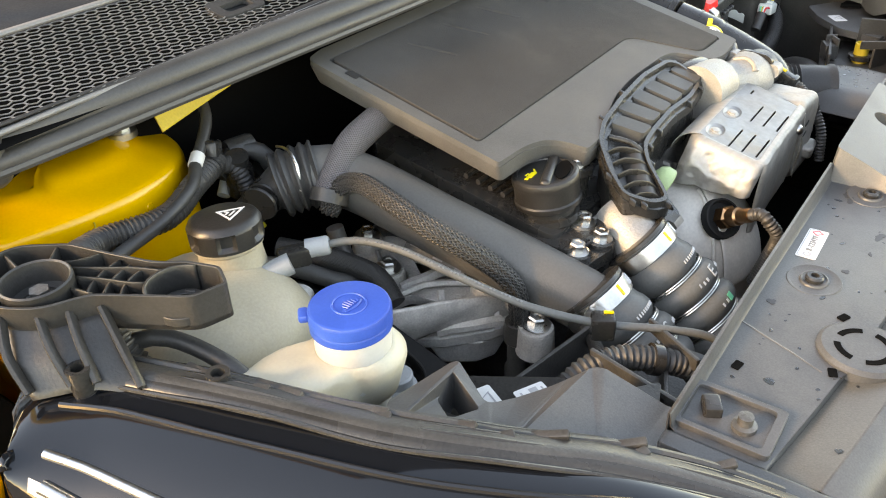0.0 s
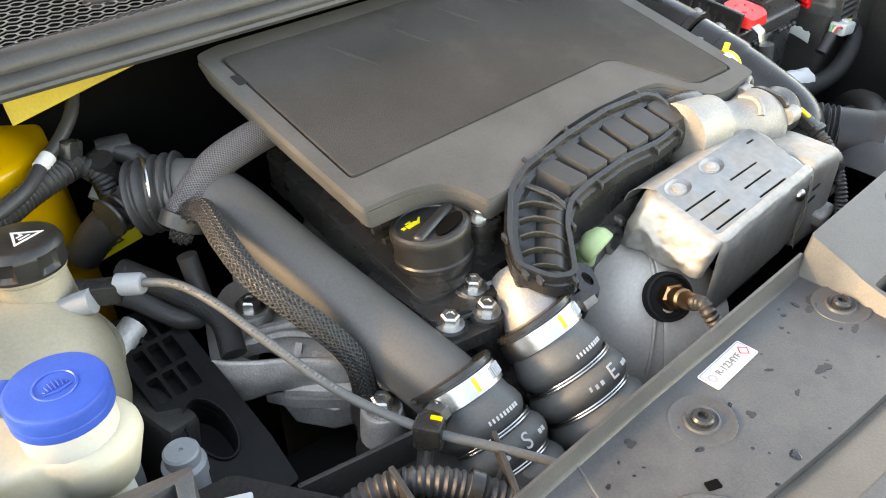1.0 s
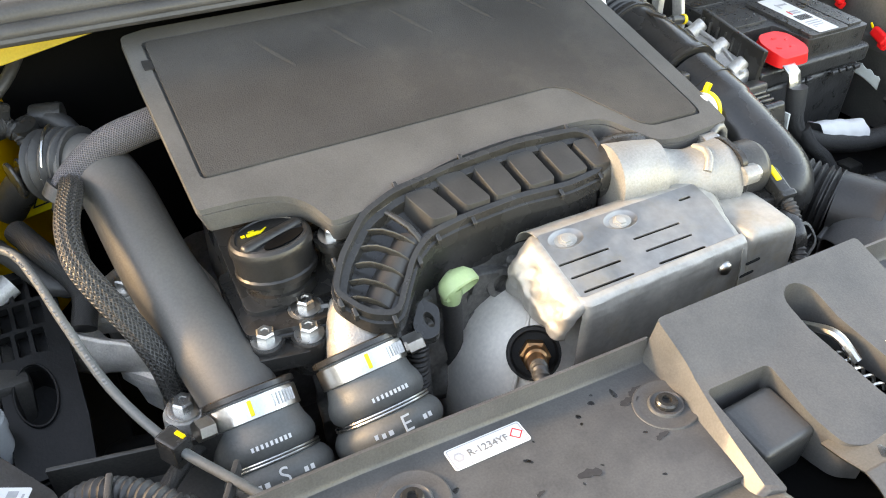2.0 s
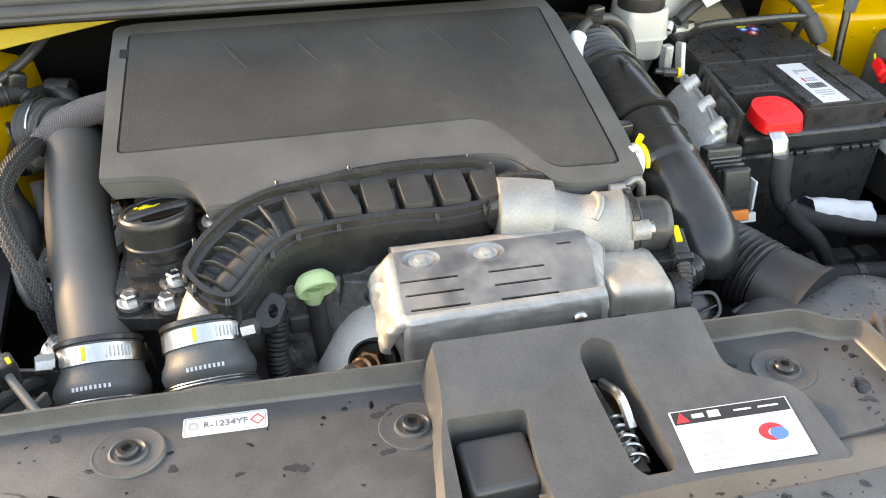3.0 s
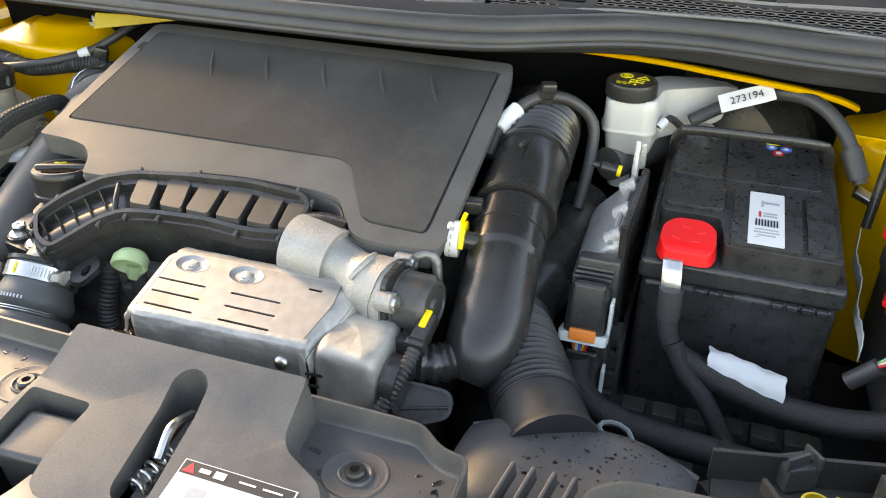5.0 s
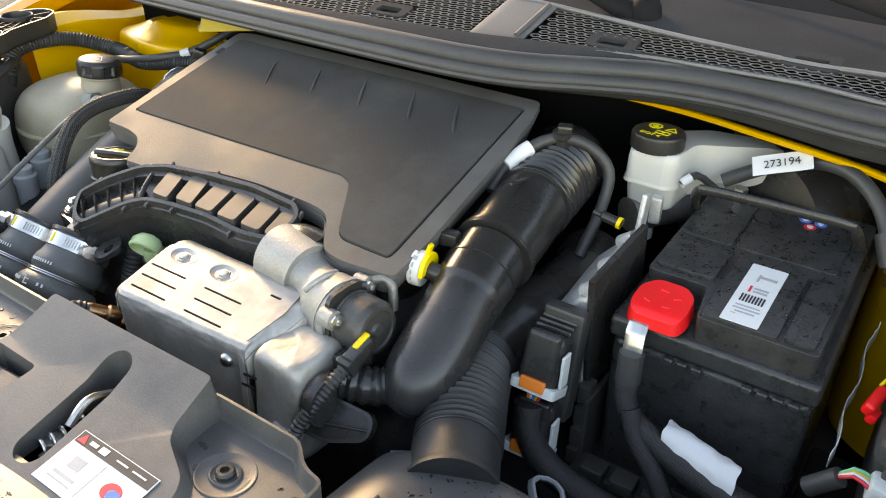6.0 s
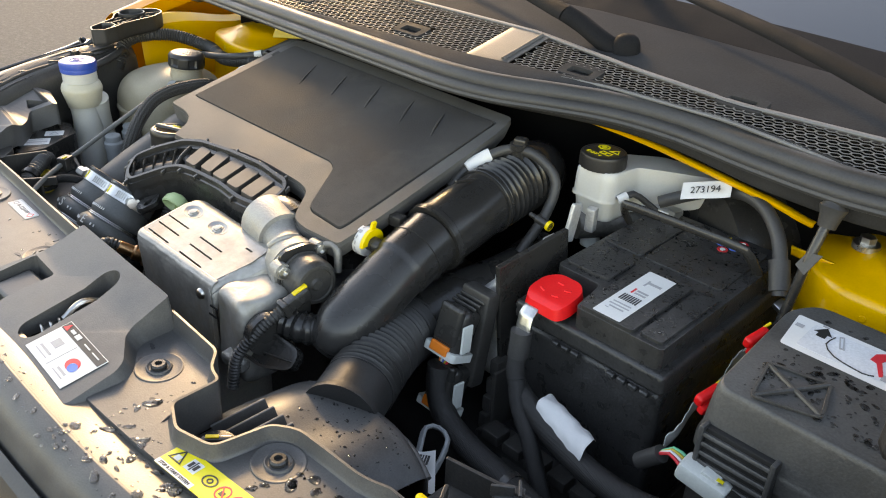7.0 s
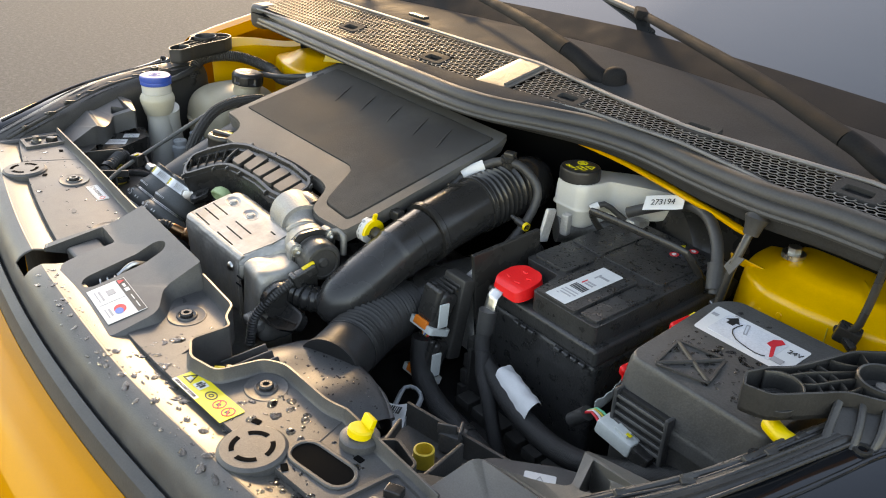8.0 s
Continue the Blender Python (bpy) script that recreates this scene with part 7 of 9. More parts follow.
    POCKET = [(0.574, 0.236), (0.586, 0.206), (0.61, 0.214), (0.598, 0.232)]
    sheet = prism(rounded([(side * x, y) for x, y in CARRY], 0.006), 0.0, 1.0, None, [rounded([(side * x, y) for x, y in POCKET], 0.003)])
    for v in sheet.verts:
        ax = abs(v.co.x)
        top = 0.799 + 0.009 * min(1, max(0, (v.co.y - 0.12) / 0.04)) + 0.3 * max(0, ax - 0.565) + 0.014 * math.exp(-((ax - 0.515) / 0.02) ** 2 - ((v.co.y - 0.15) / 0.024) ** 2) + 0.016 * math.exp(-((ax - 0.566) / 0.02) ** 2 - ((v.co.y - 0.235) / 0.02) ** 2)
        v.co.z = top if v.co.z > 0.5 else top - 0.034
    # Right sheet gets the paler plastic, so its bright reflection is partly painted.
    part("upper_sheet", sheet, PANEL_GLARE if side > 0 else PANEL, fp, "grey-black moulded upper sheet with a pocket", bevel=0.002)
    # Pocket shade is painted: this floor is near-black.
    part("pocket_shade_floor", prism([(side * x, y) for x, y in POCKET], 0.77, 0.776), VOID, fp)
    for cx1, cy1 in ((0.545, 0.15), (0.535, 0.13), (0.541, 0.143)):
        part("moulded_bar", rbox((0.004, 0.007, 0.0012), pose(side * cx1, cy1, 0.7985, 0, 0, side * 30), 0.0004, 1), PANEL, fp)
    part("stay", rbox((0.004, 0.06, 0.012), pose(side * 0.405, 0.14, 0.772, 0, 0, side * 30), 0.001), PLASTIC, fp)
    return lp


for side in (-1, 1):
    lamp(side)
    yp = thing("sight_tube", (side * 0.45 if side < 0 else 0.425, 0.17, 0.73), "short dull yellow plastic tube in a black tray", "tube", "yellow tubes")
    base_x = -0.452 if side < 0 else 0.427
    part("tube", lathe([(0.0115, -0.02), (0.0105, 0.0), (0.0105, 0.014), (0.0085, 0.0145), (0.008, 0.002), (0, 0.002)], pose(base_x, 0.168, 0.75), 20), DULL_YELLOW, yp)
    part("ring", lathe([(0.017, -0.01), (0.017, -0.004), (0.011, -0.003)], pose(base_x, 0.168, 0.75), 20), SATIN, yp)

box = thing("control_box", (-0.55, 0.21, 0.72), "black control box with two white labels", "box")
part("body", prism(rounded([(-0.615, 0.17), (-0.585, 0.262), (-0.535, 0.255), (-0.495, 0.19), (-0.5, 0.155), (-0.545, 0.14)], 0.008), 0.72, 0.781), SATIN, box, bevel=0.004)
part("ridge", prism(rounded([(-0.585, 0.2), (-0.59, 0.245), (-0.63, 0.25), (-0.62, 0.18)], 0.004), 0.78, 0.8), PLASTIC, box, bevel=0.003)
L1 = pose(-0.548, 0.226, 0.7812, 0, 0, 62)
lab = part("label", prism(rounded(rect(0, 0, 0.027, 0.02), 0.002), 0, 0.0004, L1), PAPER, box, "small white label")
part("print", prism([(0, 0.006), (-0.007, -0.006), (0.007, -0.006)], 0.0005, 0.0008, L1, [[(0, 0.0042), (-0.0056, -0.0049), (0.0056, -0.0049)]]), GREY_INK, lab)
L2 = pose(-0.528, 0.192, 0.7812, 0, 0, 62)
lab = part("label", prism(rounded(rect(0, 0, 0.036, 0.025), 0.002), 0, 0.0004, L2), PAPER, box, "white label with small print")
bars([(0, 0.008, 0.028, 0.0015), (-0.003, 0.005, 0.022, 0.0012), (0, -0.002, 0.03, 0.0065), (0, -0.009, 0.026, 0.0014)], Matrix.Translation((0, 0, 0.0005)) @ L2, GREY_INK, lab)
conduit("conduit", [(-0.506, 0.196, 0.735), (-0.496, 0.194, 0.757), (-0.474, 0.184, 0.774), (-0.45, 0.166, 0.778), (-0.43, 0.145, 0.772), (-0.413, 0.125, 0.762), (-0.405, 0.112, 0.75)], 0.0098, "black corrugated conduit arching over the tray", 0.005)
single("cable_tie", lathe([(0.0128, -0.004), (0.0128, 0.004)], aim((-0.43, 0.145, 0.772), (0.6, -0.75, -0.3)), 16), SATIN, "black tie band round the conduit", "cable tie")
single("loom", tube([(-0.47, 0.15, 0.745), (-0.42, 0.2, 0.755), (-0.38, 0.235, 0.73), (-0.36, 0.25, 0.69)], 0.006, 10), TAPE, "thin black loom under the breather line", "cable")


# ---- right of the engine: intake pipe, air scoop ----
intake = thing("intake_pipe", (0.155, 0.38, 0.75), "glossy black plastic air intake pipe with an elbow", "pipe")
AXIS = [(0.146, 0.512, 0.858), (0.148, 0.465, 0.852), (0.151, 0.42, 0.844), (0.154, 0.37, 0.834), (0.159, 0.318, 0.818), (0.164, 0.275, 0.8), (0.166, 0.249, 0.787), (0.164, 0.229, 0.772), (0.161, 0.217, 0.758)]
part("pipe", tube(AXIS[3:], lambda s, l: 0.0335 + 0.0016 * (s < 0.055) - 0.018 * max(0, (s / l - 0.72) / 0.28) ** 3, 36, 0.003), INTAKE, intake)
part("neck", tube([(0.166, 0.24, 0.778), (0.15, 0.225, 0.775), (0.133, 0.211, 0.775), (0.112, 0.202, 0.777)], lambda s, l: 0.0165 + 0.0012 * math.sin(s * 2 * math.pi / 0.009) * (s > 0.5 * l), 28, 0.002), INTAKE, intake, "narrow ribbed neck")
sleeve = part("sleeve", tube(AXIS[1:4], lambda s, l: 0.0375 + 0.0012 * math.sin(math.pi * s / l) + (0.0026 if s < 0.006 or s > l - 0.009 else 0.0), 36, 0.0025), INTAKE, intake, "stepped pipe collar")
for a, b, d, r in ((1, 2, 0.16, 0.0394), (2, 3, 0.94, 0.0398), (3, 4, 0.52, 0.0354)):
    p0, p1 = Vector(AXIS[a]), Vector(AXIS[b])
    part("ring_ridge", lathe([(r - 0.0016, -0.0016), (r + 0.0009, -0.0008), (r + 0.0009, 0.0008), (r - 0.0016, 0.0016)], aim(p0.lerp(p1, d), p1 - p0), 40), INTAKE, intake)
part("seam_rib", rbox((0.004, 0.045, 0.004), pose(0.1495, 0.43, 0.8865, -9, 0, -4), 0.0012), INTAKE, intake)
part("bellows", tube([(0.145, 0.528, 0.859), AXIS[0], (0.147, 0.49, 0.855), (0.148, 0.462, 0.8515)], lambda s, l: 0.0372 + 0.0028 * math.sin(s * 2 * math.pi / 0.0086), 36, 0.0014), INTAKE, intake, "ribbed rubber section")
part("elbow", tube([(0.145, 0.524, 0.859), (0.14, 0.552, 0.858), (0.121, 0.58, 0.848), (0.085, 0.592, 0.83), (0.03, 0.592, 0.82)], 0.0395, 28, 0.008), INTAKE, intake, "rubber elbow")
part("dot", lathe([(0.0022, 0), (0.0022, 0.0006), (0, 0.0008)], aim((0.1835, 0.238, 0.8115), (0.52, -0.45, 0.72)), 12), ORANGE, intake, "small ochre paint dot")
EAR = aim((0.108, 0.176, 0.7555), (0.15, -0.72, 0.68), 0)
part("fixing_ear", prism(rounded([(-0.018, -0.016), (0.014, -0.02), (0.05, -0.01), (0.05, 0.012), (0.01, 0.018), (-0.016, 0.014)], 0.01), -0.005, 0.0, EAR), SATIN, intake, bevel=0.0015)
part("ear_wall", prism(rounded([(-0.018, -0.016), (0.014, -0.02), (0.05, -0.01), (0.05, 0.012), (0.01, 0.018), (-0.016, 0.014)], 0.01), 0.0, 0.007, EAR, [rounded([(-0.0155, -0.0135), (0.014, -0.017), (0.047, -0.008), (0.047, 0.0095), (0.01, 0.0155), (-0.0135, 0.0115)], 0.009)]), SATIN, intake)
part("ear_web", rbox((0.04, 0.0022, 0.006), EAR @ pose(0.028, -0.003, 0.003, 0, 0, 6), 0.0005, 1), SATIN, intake)
hex_bolt("bolt", (0.1065, 0.177, 0.757), (0.15, -0.72, 0.68), 0.007, "zinc-plated bolt", intake)
sens = thing("pressure_sensor", (0.118, 0.31, 0.82), "white round sensor with a yellow latch", "sensor")
SM = aim((0.116, 0.307, 0.838), (1, 0.15, -0.05))
part("barrel", lathe([(0, -0.006), (0.0155, -0.006), (0.0165, -0.005), (0.0165, 0.005), (0.0155, 0.006), (0, 0.006)], SM, 32), PAPER, sens, "white printed barrel")
for a in range(0, 360, 24):
    part("print", rbox((0.0003, 0.0042, 0.0015 + 0.003 * (a % 5 == 0)), SM @ Matrix.Rotation(radians(a), 4, "Z") @ pose(0.0166, 0, -0.001), 0.0001, 1), GREY_INK, sens)
arc = [(0.0172 * math.cos(radians(a)), 0.0172 * math.sin(radians(a))) for a in range(-10, 171, 12)] + [(0.0085 * math.cos(radians(a)), 0.0085 * math.sin(radians(a))) for a in range(170, -11, -12)]
TOPSIDE = SM.to_3x3().inverted() @ Vector((0, 0, 1))
turn = math.degrees(math.atan2(TOPSIDE.y, TOPSIDE.x)) - 80
part("latch", prism(arc, 0.0062, 0.0105, SM @ pose(0, 0, 0, 0, 0, turn)), YELLOW_PLASTIC, sens, "yellow half-round latch", bevel=0.0008)
part("tab", rbox((0.004, 0.006, 0.01), pose(0.124, 0.311, 0.858, 0, 20, 0), 0.001), YELLOW_PLASTIC, sens, "yellow latch tab")
part("stem", tube([(0.12, 0.3075, 0.838), (0.148, 0.312, 0.836)], 0.0085, 16), SATIN, sens)
single("small_sensor", rbox((0.018, 0.014, 0.014), pose(0.122, 0.347, 0.852, 0, 0, 8), 0.003), SATIN, "small black sensor plug on the intake pipe", "sensor")
vac = thing("vacuum_hose", (0.13, 0.49, 0.87), "thin black hose with a white wrap and clip", "hose")
part("hose", tube([(0.108, 0.44, 0.86), (0.11, 0.46, 0.876), (0.118, 0.482, 0.888), (0.132, 0.502, 0.899), (0.15, 0.513, 0.903), (0.175, 0.52, 0.898), (0.197, 0.525, 0.875), (0.2, 0.51, 0.84), (0.198, 0.47, 0.8)], 0.0062, 12), RUBBER, vac)
part("white_wrap", tube([(0.111, 0.463, 0.879), (0.117, 0.48, 0.887), (0.124, 0.491, 0.893)], 0.0092, 14), PAPER, vac, "white label wrap")
part("socket", lathe([(0.011, -0.02), (0.011, -0.008), (0.008, -0.006), (0.008, 0.004), (0.01, 0.006), (0.01, 0.012), (0, 0.013)], aim((0.148, 0.512, 0.899), (0, -0.1, 1)), 18), SATIN, vac)
part("barb", rbox((0.016, 0.014, 0.012), pose(0.15, 0.513, 0.912, 0, 0, 20), 0.003), SATIN, vac)

lower = thing("intake_hose", (0.2, 0.28, 0.68), "wide black corrugated air intake hose", "hose")
part("corrugated_hose", tube([(0.168, 0.33, 0.742), (0.184, 0.288, 0.75), (0.202, 0.25, 0.752), (0.221, 0.212, 0.75)], lambda s, l: 0.0355 + 0.0021 * math.sin(s * 2 * math.pi / 0.0064), 36, 0.0012), CORRUGATED, lower)
part("cuff", tube([(0.221, 0.211, 0.75), (0.234, 0.187, 0.75), (0.242, 0.172, 0.749)], lambda s, l: 0.0362 + 0.0025 * (s > l - 0.006), 36, 0.004), CORRUGATED, lower)
part("rear_pipe", tube([(0.166, 0.335, 0.741), (0.17, 0.36, 0.747), (0.182, 0.4, 0.758), (0.196, 0.46, 0.765), (0.19, 0.53, 0.77)], lambda s, l: 0.035 + 0.002 * (abs(s - 0.06) < 0.006), 28, 0.006), SATIN, lower)
scoop = thing("air_scoop", (0.26, 0.15, 0.73), "grey-black air scoop moulding dotted with rain drops", "air scoop")


def scoop_top(u, v):
    x = 0.165 + 0.175 * u
    y = 0.085 + 0.1 * v
    bulge = math.sin(math.pi * min(1, max(0, 0.08 + 0.86 * u)))
    edge = 1 - (2 * v - 1) ** 4
    return Vector((x + 0.01 * v, y + 0.02 * math.sin(math.pi * u) * v, 0.742 + 0.03 * bulge * edge ** 0.5 + 0.004 * math.sin(3 * math.pi * u)))


part("shell", grid(scoop_top, 40, 24), PANEL, scoop, solid=0.002)
part("rear_lip", tube([scoop_top(k / 20, 1.0) for k in range(21)], 0.003, 8), PANEL, scoop)
part("skirt", grid(lambda u, v: scoop_top(u, 1.0) - Vector((0, 0, 0.05 * v)), 30, 6), PANEL, scoop, solid=0.002)
for k in range(4):
    part("fin", rbox((0.003, 0.05, 0.016), pose(0.222 + 0.014 * k, 0.082, 0.785, 14, 0, -14), 0.001), PANEL, scoop)
knob = thing("drain_knob", (0.243, 0.045, 0.77), "black round knob with a yellow pointer", "knob")
part("disc", lathe([(0.0165, -0.02), (0.0165, 0.006), (0.014, 0.0085), (0, 0.0085)], pose(0.243, 0.048, 0.785, -6, 0, 0), 26), SATIN, knob)
part("bar", rbox((0.026, 0.007, 0.006), pose(0.243, 0.048, 0.795, 0, 0, 50), 0.002), SATIN, knob)
part("pointer", rbox((0.011, 0.004, 0.0012), pose(0.2405, 0.0455, 0.7985, 0, 0, 50), 0.0005), YELLOW_PLASTIC, knob, "yellow pointer")
part("pocket", prism(rounded(rect(0.243, 0.055, 0.072, 0.066), 0.01), 0.755, 0.775), DARK, knob)

# ---- connector tower ----
ecu = thing("control_connector", (0.237, 0.33, 0.7), "black control unit plug with white levers and orange locks", "connector")
for dz, dy in ((0.0, 0.0), (-0.068, -0.008)):
    EM = pose(0.238, 0.327 + dy, 0.775 + dz, -22, 0, 0)
    part("plug", rbox((0.037, 0.03, 0.056), EM, 0.009, 3), SATIN, ecu)
    part("plug_window", rbox((0.031, 0.01, 0.044), EM @ pose(0, -0.013, 0.008, 6, 0, 0), 0.0048, 4), SATIN, ecu)
    part("collar", prism(rounded(rect(0, -0.001, 0.044, 0.033), 0.005), -0.027, -0.018, EM, [rounded(rect(0, 0, 0.033, 0.02), 0.003)]), PALE_GREY, ecu, "pale grey lever frame", bevel=0.001)
    part("lever", rbox((0.003, 0.014, 0.032), EM @ pose(0.0215, -0.006, 0.0, 18, 0, 0), 0.001), PALE_GREY, ecu, "pale grey lever")
    part("lock", rbox((0.024, 0.005, 0.011), EM @ pose(0, -0.0168, -0.019), 0.0015), ORANGE, ecu, "orange lock")
part("carrier", rbox((0.04, 0.02, 0.11), pose(0.24, 0.352, 0.76, -10, 0, 0), 0.004), PLASTIC, ecu)
for k in range(5):
    part("seal_rib", rbox((0.034, 0.003, 0.004), pose(0.238, 0.338 + 0.006 * k, 0.803 + 0.0015 * k, -20, 0, 0), 0.001), SATIN, ecu)
for k, m_ in enumerate((ORANGE, WHITE_INK, BLUE_INK, DULL_YELLOW, RED_INK)):
    part("wire", tube([(0.231 + 0.003 * k, 0.322, 0.756), (0.23 + 0.003 * k, 0.315, 0.745), (0.233 + 0.001 * k, 0.311, 0.732)], 0.0014, 6), m_, ecu)
single("loom", tube([(0.234, 0.311, 0.738), (0.238, 0.306, 0.71), (0.262, 0.296, 0.69), (0.31, 0.283, 0.688), (0.37, 0.272, 0.692), (0.42, 0.262, 0.692), (0.45, 0.24, 0.68), (0.46, 0.2, 0.66)], 0.0135, 16), TAPE,
       "black cloth-taped wiring loom", "cable")
single("cable_tie", lathe([(0.0148, -0.004), (0.0148, 0.004)], aim((0.372, 0.2717, 0.692), (1, -0.15, 0.0)), 16), SATIN, "black tie band on the loom", "cable tie")

alu = thing("control_unit", (0.24, 0.43, 0.75), "cast aluminium control unit on an upright black plate", "control unit")
def unit_side(y, k):
    return [(0.214, y, 0.7), (0.214, y, 0.79 + k), (0.219, y, 0.8 + k), (0.242, y, 0.826 + k), (0.252, y, 0.831 + k), (0.256, y, 0.829 + k), (0.256, y, 0.7)]


slab = bmesh.new()
sides = [[slab.verts.new(q) for q in unit_side(y, k)] for y, k in ((0.376, -0.012), (0.386, -0.004), (0.43, 0.003), (0.47, 0.008), (0.48, 0.004))]
for a, b in zip(sides, sides[1:]):
    for i in range(len(a)):
        slab.faces.new((a[i], a[(i + 1) % len(a)], b[(i + 1) % len(a)], b[i]))
slab.faces.new(sides[0][::-1]), slab.faces.new(sides[-1])
part("casting", slab, ALU, alu, "cast aluminium housing", bevel=0.0025)
for p in ((0.251, 0.388, 0.824), (0.253, 0.421, 0.834), (0.253, 0.46, 0.842)):
    part("lug", lathe([(0.0085, -0.012), (0.008, 0.004), (0.0068, 0.0055), (0.0035, 0.0055), (0.003, 0.002), (0, 0.002)], aim(p, (0.75, -0.15, 0.65)), 18), ALU, alu)
part("ear", rbox((0.006, 0.017, 0.046), pose(0.2495, 0.494, 0.852, -14, 0, 0), 0.0025, 2), ALU, alu)
part("rim_rib", tube([(0.245, 0.378, 0.818), (0.2485, 0.42, 0.834), (0.25, 0.478, 0.842)], 0.0026, 8), ALU, alu)
part("stud", lathe([(0.005, 0), (0.005, 0.02), (0.003, 0.022), (0.003, 0.03), (0, 0.03)], aim((0.238, 0.47, 0.85), (-1, 0.0, 0.15)), 12), SATIN, alu)
part("stud_band", lathe([(0.0058, 0), (0.0058, 0.004)], aim((0.238, 0.47, 0.85), (-1, 0.0, 0.15)), 12), YELLOW_PLASTIC, alu)
back_pl = part("back_plate", rbox((0.007, 0.105, 0.16), pose(0.2605, 0.424, 0.774, 7, 0, -3), 0.002), SATIN, alu, "upright black ribbed plate")
for k in range(8):
    part("plate_rib", rbox((0.004, 0.003, 0.13), pose(0.2575, 0.38 + 0.0125 * k, 0.777 + 0.0015 * k, 7, 0, 0), 0.0008, 1), PLASTIC, back_pl)
part("tip", rbox((0.012, 0.012, 0.03), pose(0.25, 0.53, 0.845, 0, 0, 10), 0.003), ALU, alu)

# ---- battery ----
bat = thing("battery", (0.363, 0.375, 0.62), "black car battery wet with rain, white label on its lid", "battery")
part("case", rbox((0.172, 0.254, 0.175), pose(0.3625, 0.505, 0.7), 0.008, 3), BATTERY, bat)
part("lid", rbox((0.178, 0.261, 0.022), pose(0.3625, 0.5055, 0.8), 0.005, 3), BATTERY, bat)
UP = 0.811
part("lid_rise", prism(rounded([(0.345, 0.381), (0.442, 0.381), (0.442, 0.622), (0.283, 0.622), (0.283, 0.43), (0.338, 0.43)], 0.006), UP - 0.004, UP + 0.0235), BATTERY, bat, bevel=0.004)
part("lid_field", prism(rounded(rect(0.3785, 0.435, 0.06, 0.106), 0.004), UP + 0.021, UP + 0.0275), BATTERY, bat, bevel=0.0015)
part("lid_field", prism(rounded(rect(0.425, 0.437, 0.024, 0.1), 0.004), UP + 0.021, UP + 0.0265), BATTERY, bat, bevel=0.0015)
part("lid_field", prism(rounded(rect(0.313, 0.466, 0.054, 0.052), 0.006), UP + 0.021, UP + 0.0265), BATTERY, bat, bevel=0.0015)
part("lid_field", prism(rounded(rect(0.31, 0.556, 0.05, 0.1), 0.006), UP + 0.021, UP + 0.0255), BATTERY, bat, bevel=0.0015)
part("lid_field", prism(rounded(rect(0.383, 0.556, 0.09, 0.1), 0.006), UP + 0.021, UP + 0.0255), BATTERY, bat, bevel=0.0015)
BL = pose(0.3775, 0.4325, UP + 0.028, 0, 0, 0)
blab = part("label", prism(rounded(rect(0, 0, 0.031, 0.097), 0.0015), 0, 0.0004, BL), PAPER, bat, "white battery label")
bars([(0.004, 0.028, 0.014, 0.004), (-0.004, 0.026, 0.002, 0.012), (0.003, 0.008, 0.012, 0.003), (0.003, 0.003, 0.012, 0.003), (0.0, -0.022, 0.02, 0.002), (0.0, -0.027, 0.022, 0.002), (0.0, -0.032, 0.016, 0.002), (-0.008, -0.036, 0.004, 0.001)], Matrix.Translation((0, 0, 0.0005)) @ BL, GREY_INK, blab)
bars([(-0.009 + 0.0026 * k, -0.0095, 0.0014, 0.012) for k in range(8)], Matrix.Translation((0, 0, 0.0005)) @ BL, INK, blab, "barcode")
bars([(-0.006, 0.006, 0.002, 0.01)], Matrix.Translation((0, 0, 0.0005)) @ BL, RED_INK, blab)
part("vent_hole", prism(oval(0.378, 0.3808, 0.003, 0.003, 10), 0, 0.001, aim((0, 0, 0), (0, 0, 1))), DARK, bat)
for k in range(7):
    part("front_tooth", rbox((0.009, 0.006, 0.006), pose(0.33 + 0.0125 * k + (0.03 if k > 2 else 0.0), 0.374, 0.786), 0.0012, 1), BATTERY, bat)
for i, (x, y, m_) in enumerate(((0.382, 0.606, YELLOW_INK), (0.398, 0.607, RED_INK), (0.381, 0.593, BLUE_INK), (0.3955, 0.592, BLUE_INK), (0.388, 0.581, RED_INK))):
    if i == 0:
        part("warning_sticker", prism([(x, y + 0.006), (x - 0.007, y - 0.006), (x + 0.007, y - 0.006)], UP + 0.0256, UP + 0.026), m_, bat, "yellow warning sticker")
    else:
        st = part("warning_sticker", prism(oval(x, y, 0.006, 0.006, 16), UP + 0.0256, UP + 0.026, None, [oval(x, y, 0.0035, 0.0035, 12)] if m_ is RED_INK else ()), m_, bat, "small round warning sticker")
        part("print", prism(oval(x, y, 0.003, 0.003, 10), UP + 0.0258, UP + 0.0263), WHITE_INK, st)

part("handle", tube([(0.281, 0.575, 0.82), (0.282, 0.55, 0.85), (0.288, 0.536, 0.867), (0.3, 0.533, 0.872), (0.36, 0.538, 0.871), (0.418, 0.546, 0.867), (0.43, 0.55, 0.86), (0.44, 0.575, 0.82)], 0.0042, 10, squash=1.3), SATIN, bat, "slim folded carrying handle")
BAT_TILT = 2.5
bat.rotation_euler.x = radians(BAT_TILT)
bat.location.y += 0.19 * math.sin(radians(BAT_TILT))
bat.location.z += 0.001


def on_battery(x, y, z):
    c, s = math.cos(radians(BAT_TILT)), math.sin(radians(BAT_TILT))
    return x, 0.375 + 0.19 * s + (y - 0.375) * c - (z - 0.62) * s, 0.621 + (y - 0.375) * s + (z - 0.62) * c


redcap = thing("terminal_cover", (0.313, 0.385, 0.81), "bright red plastic battery terminal cover", "terminal cover")
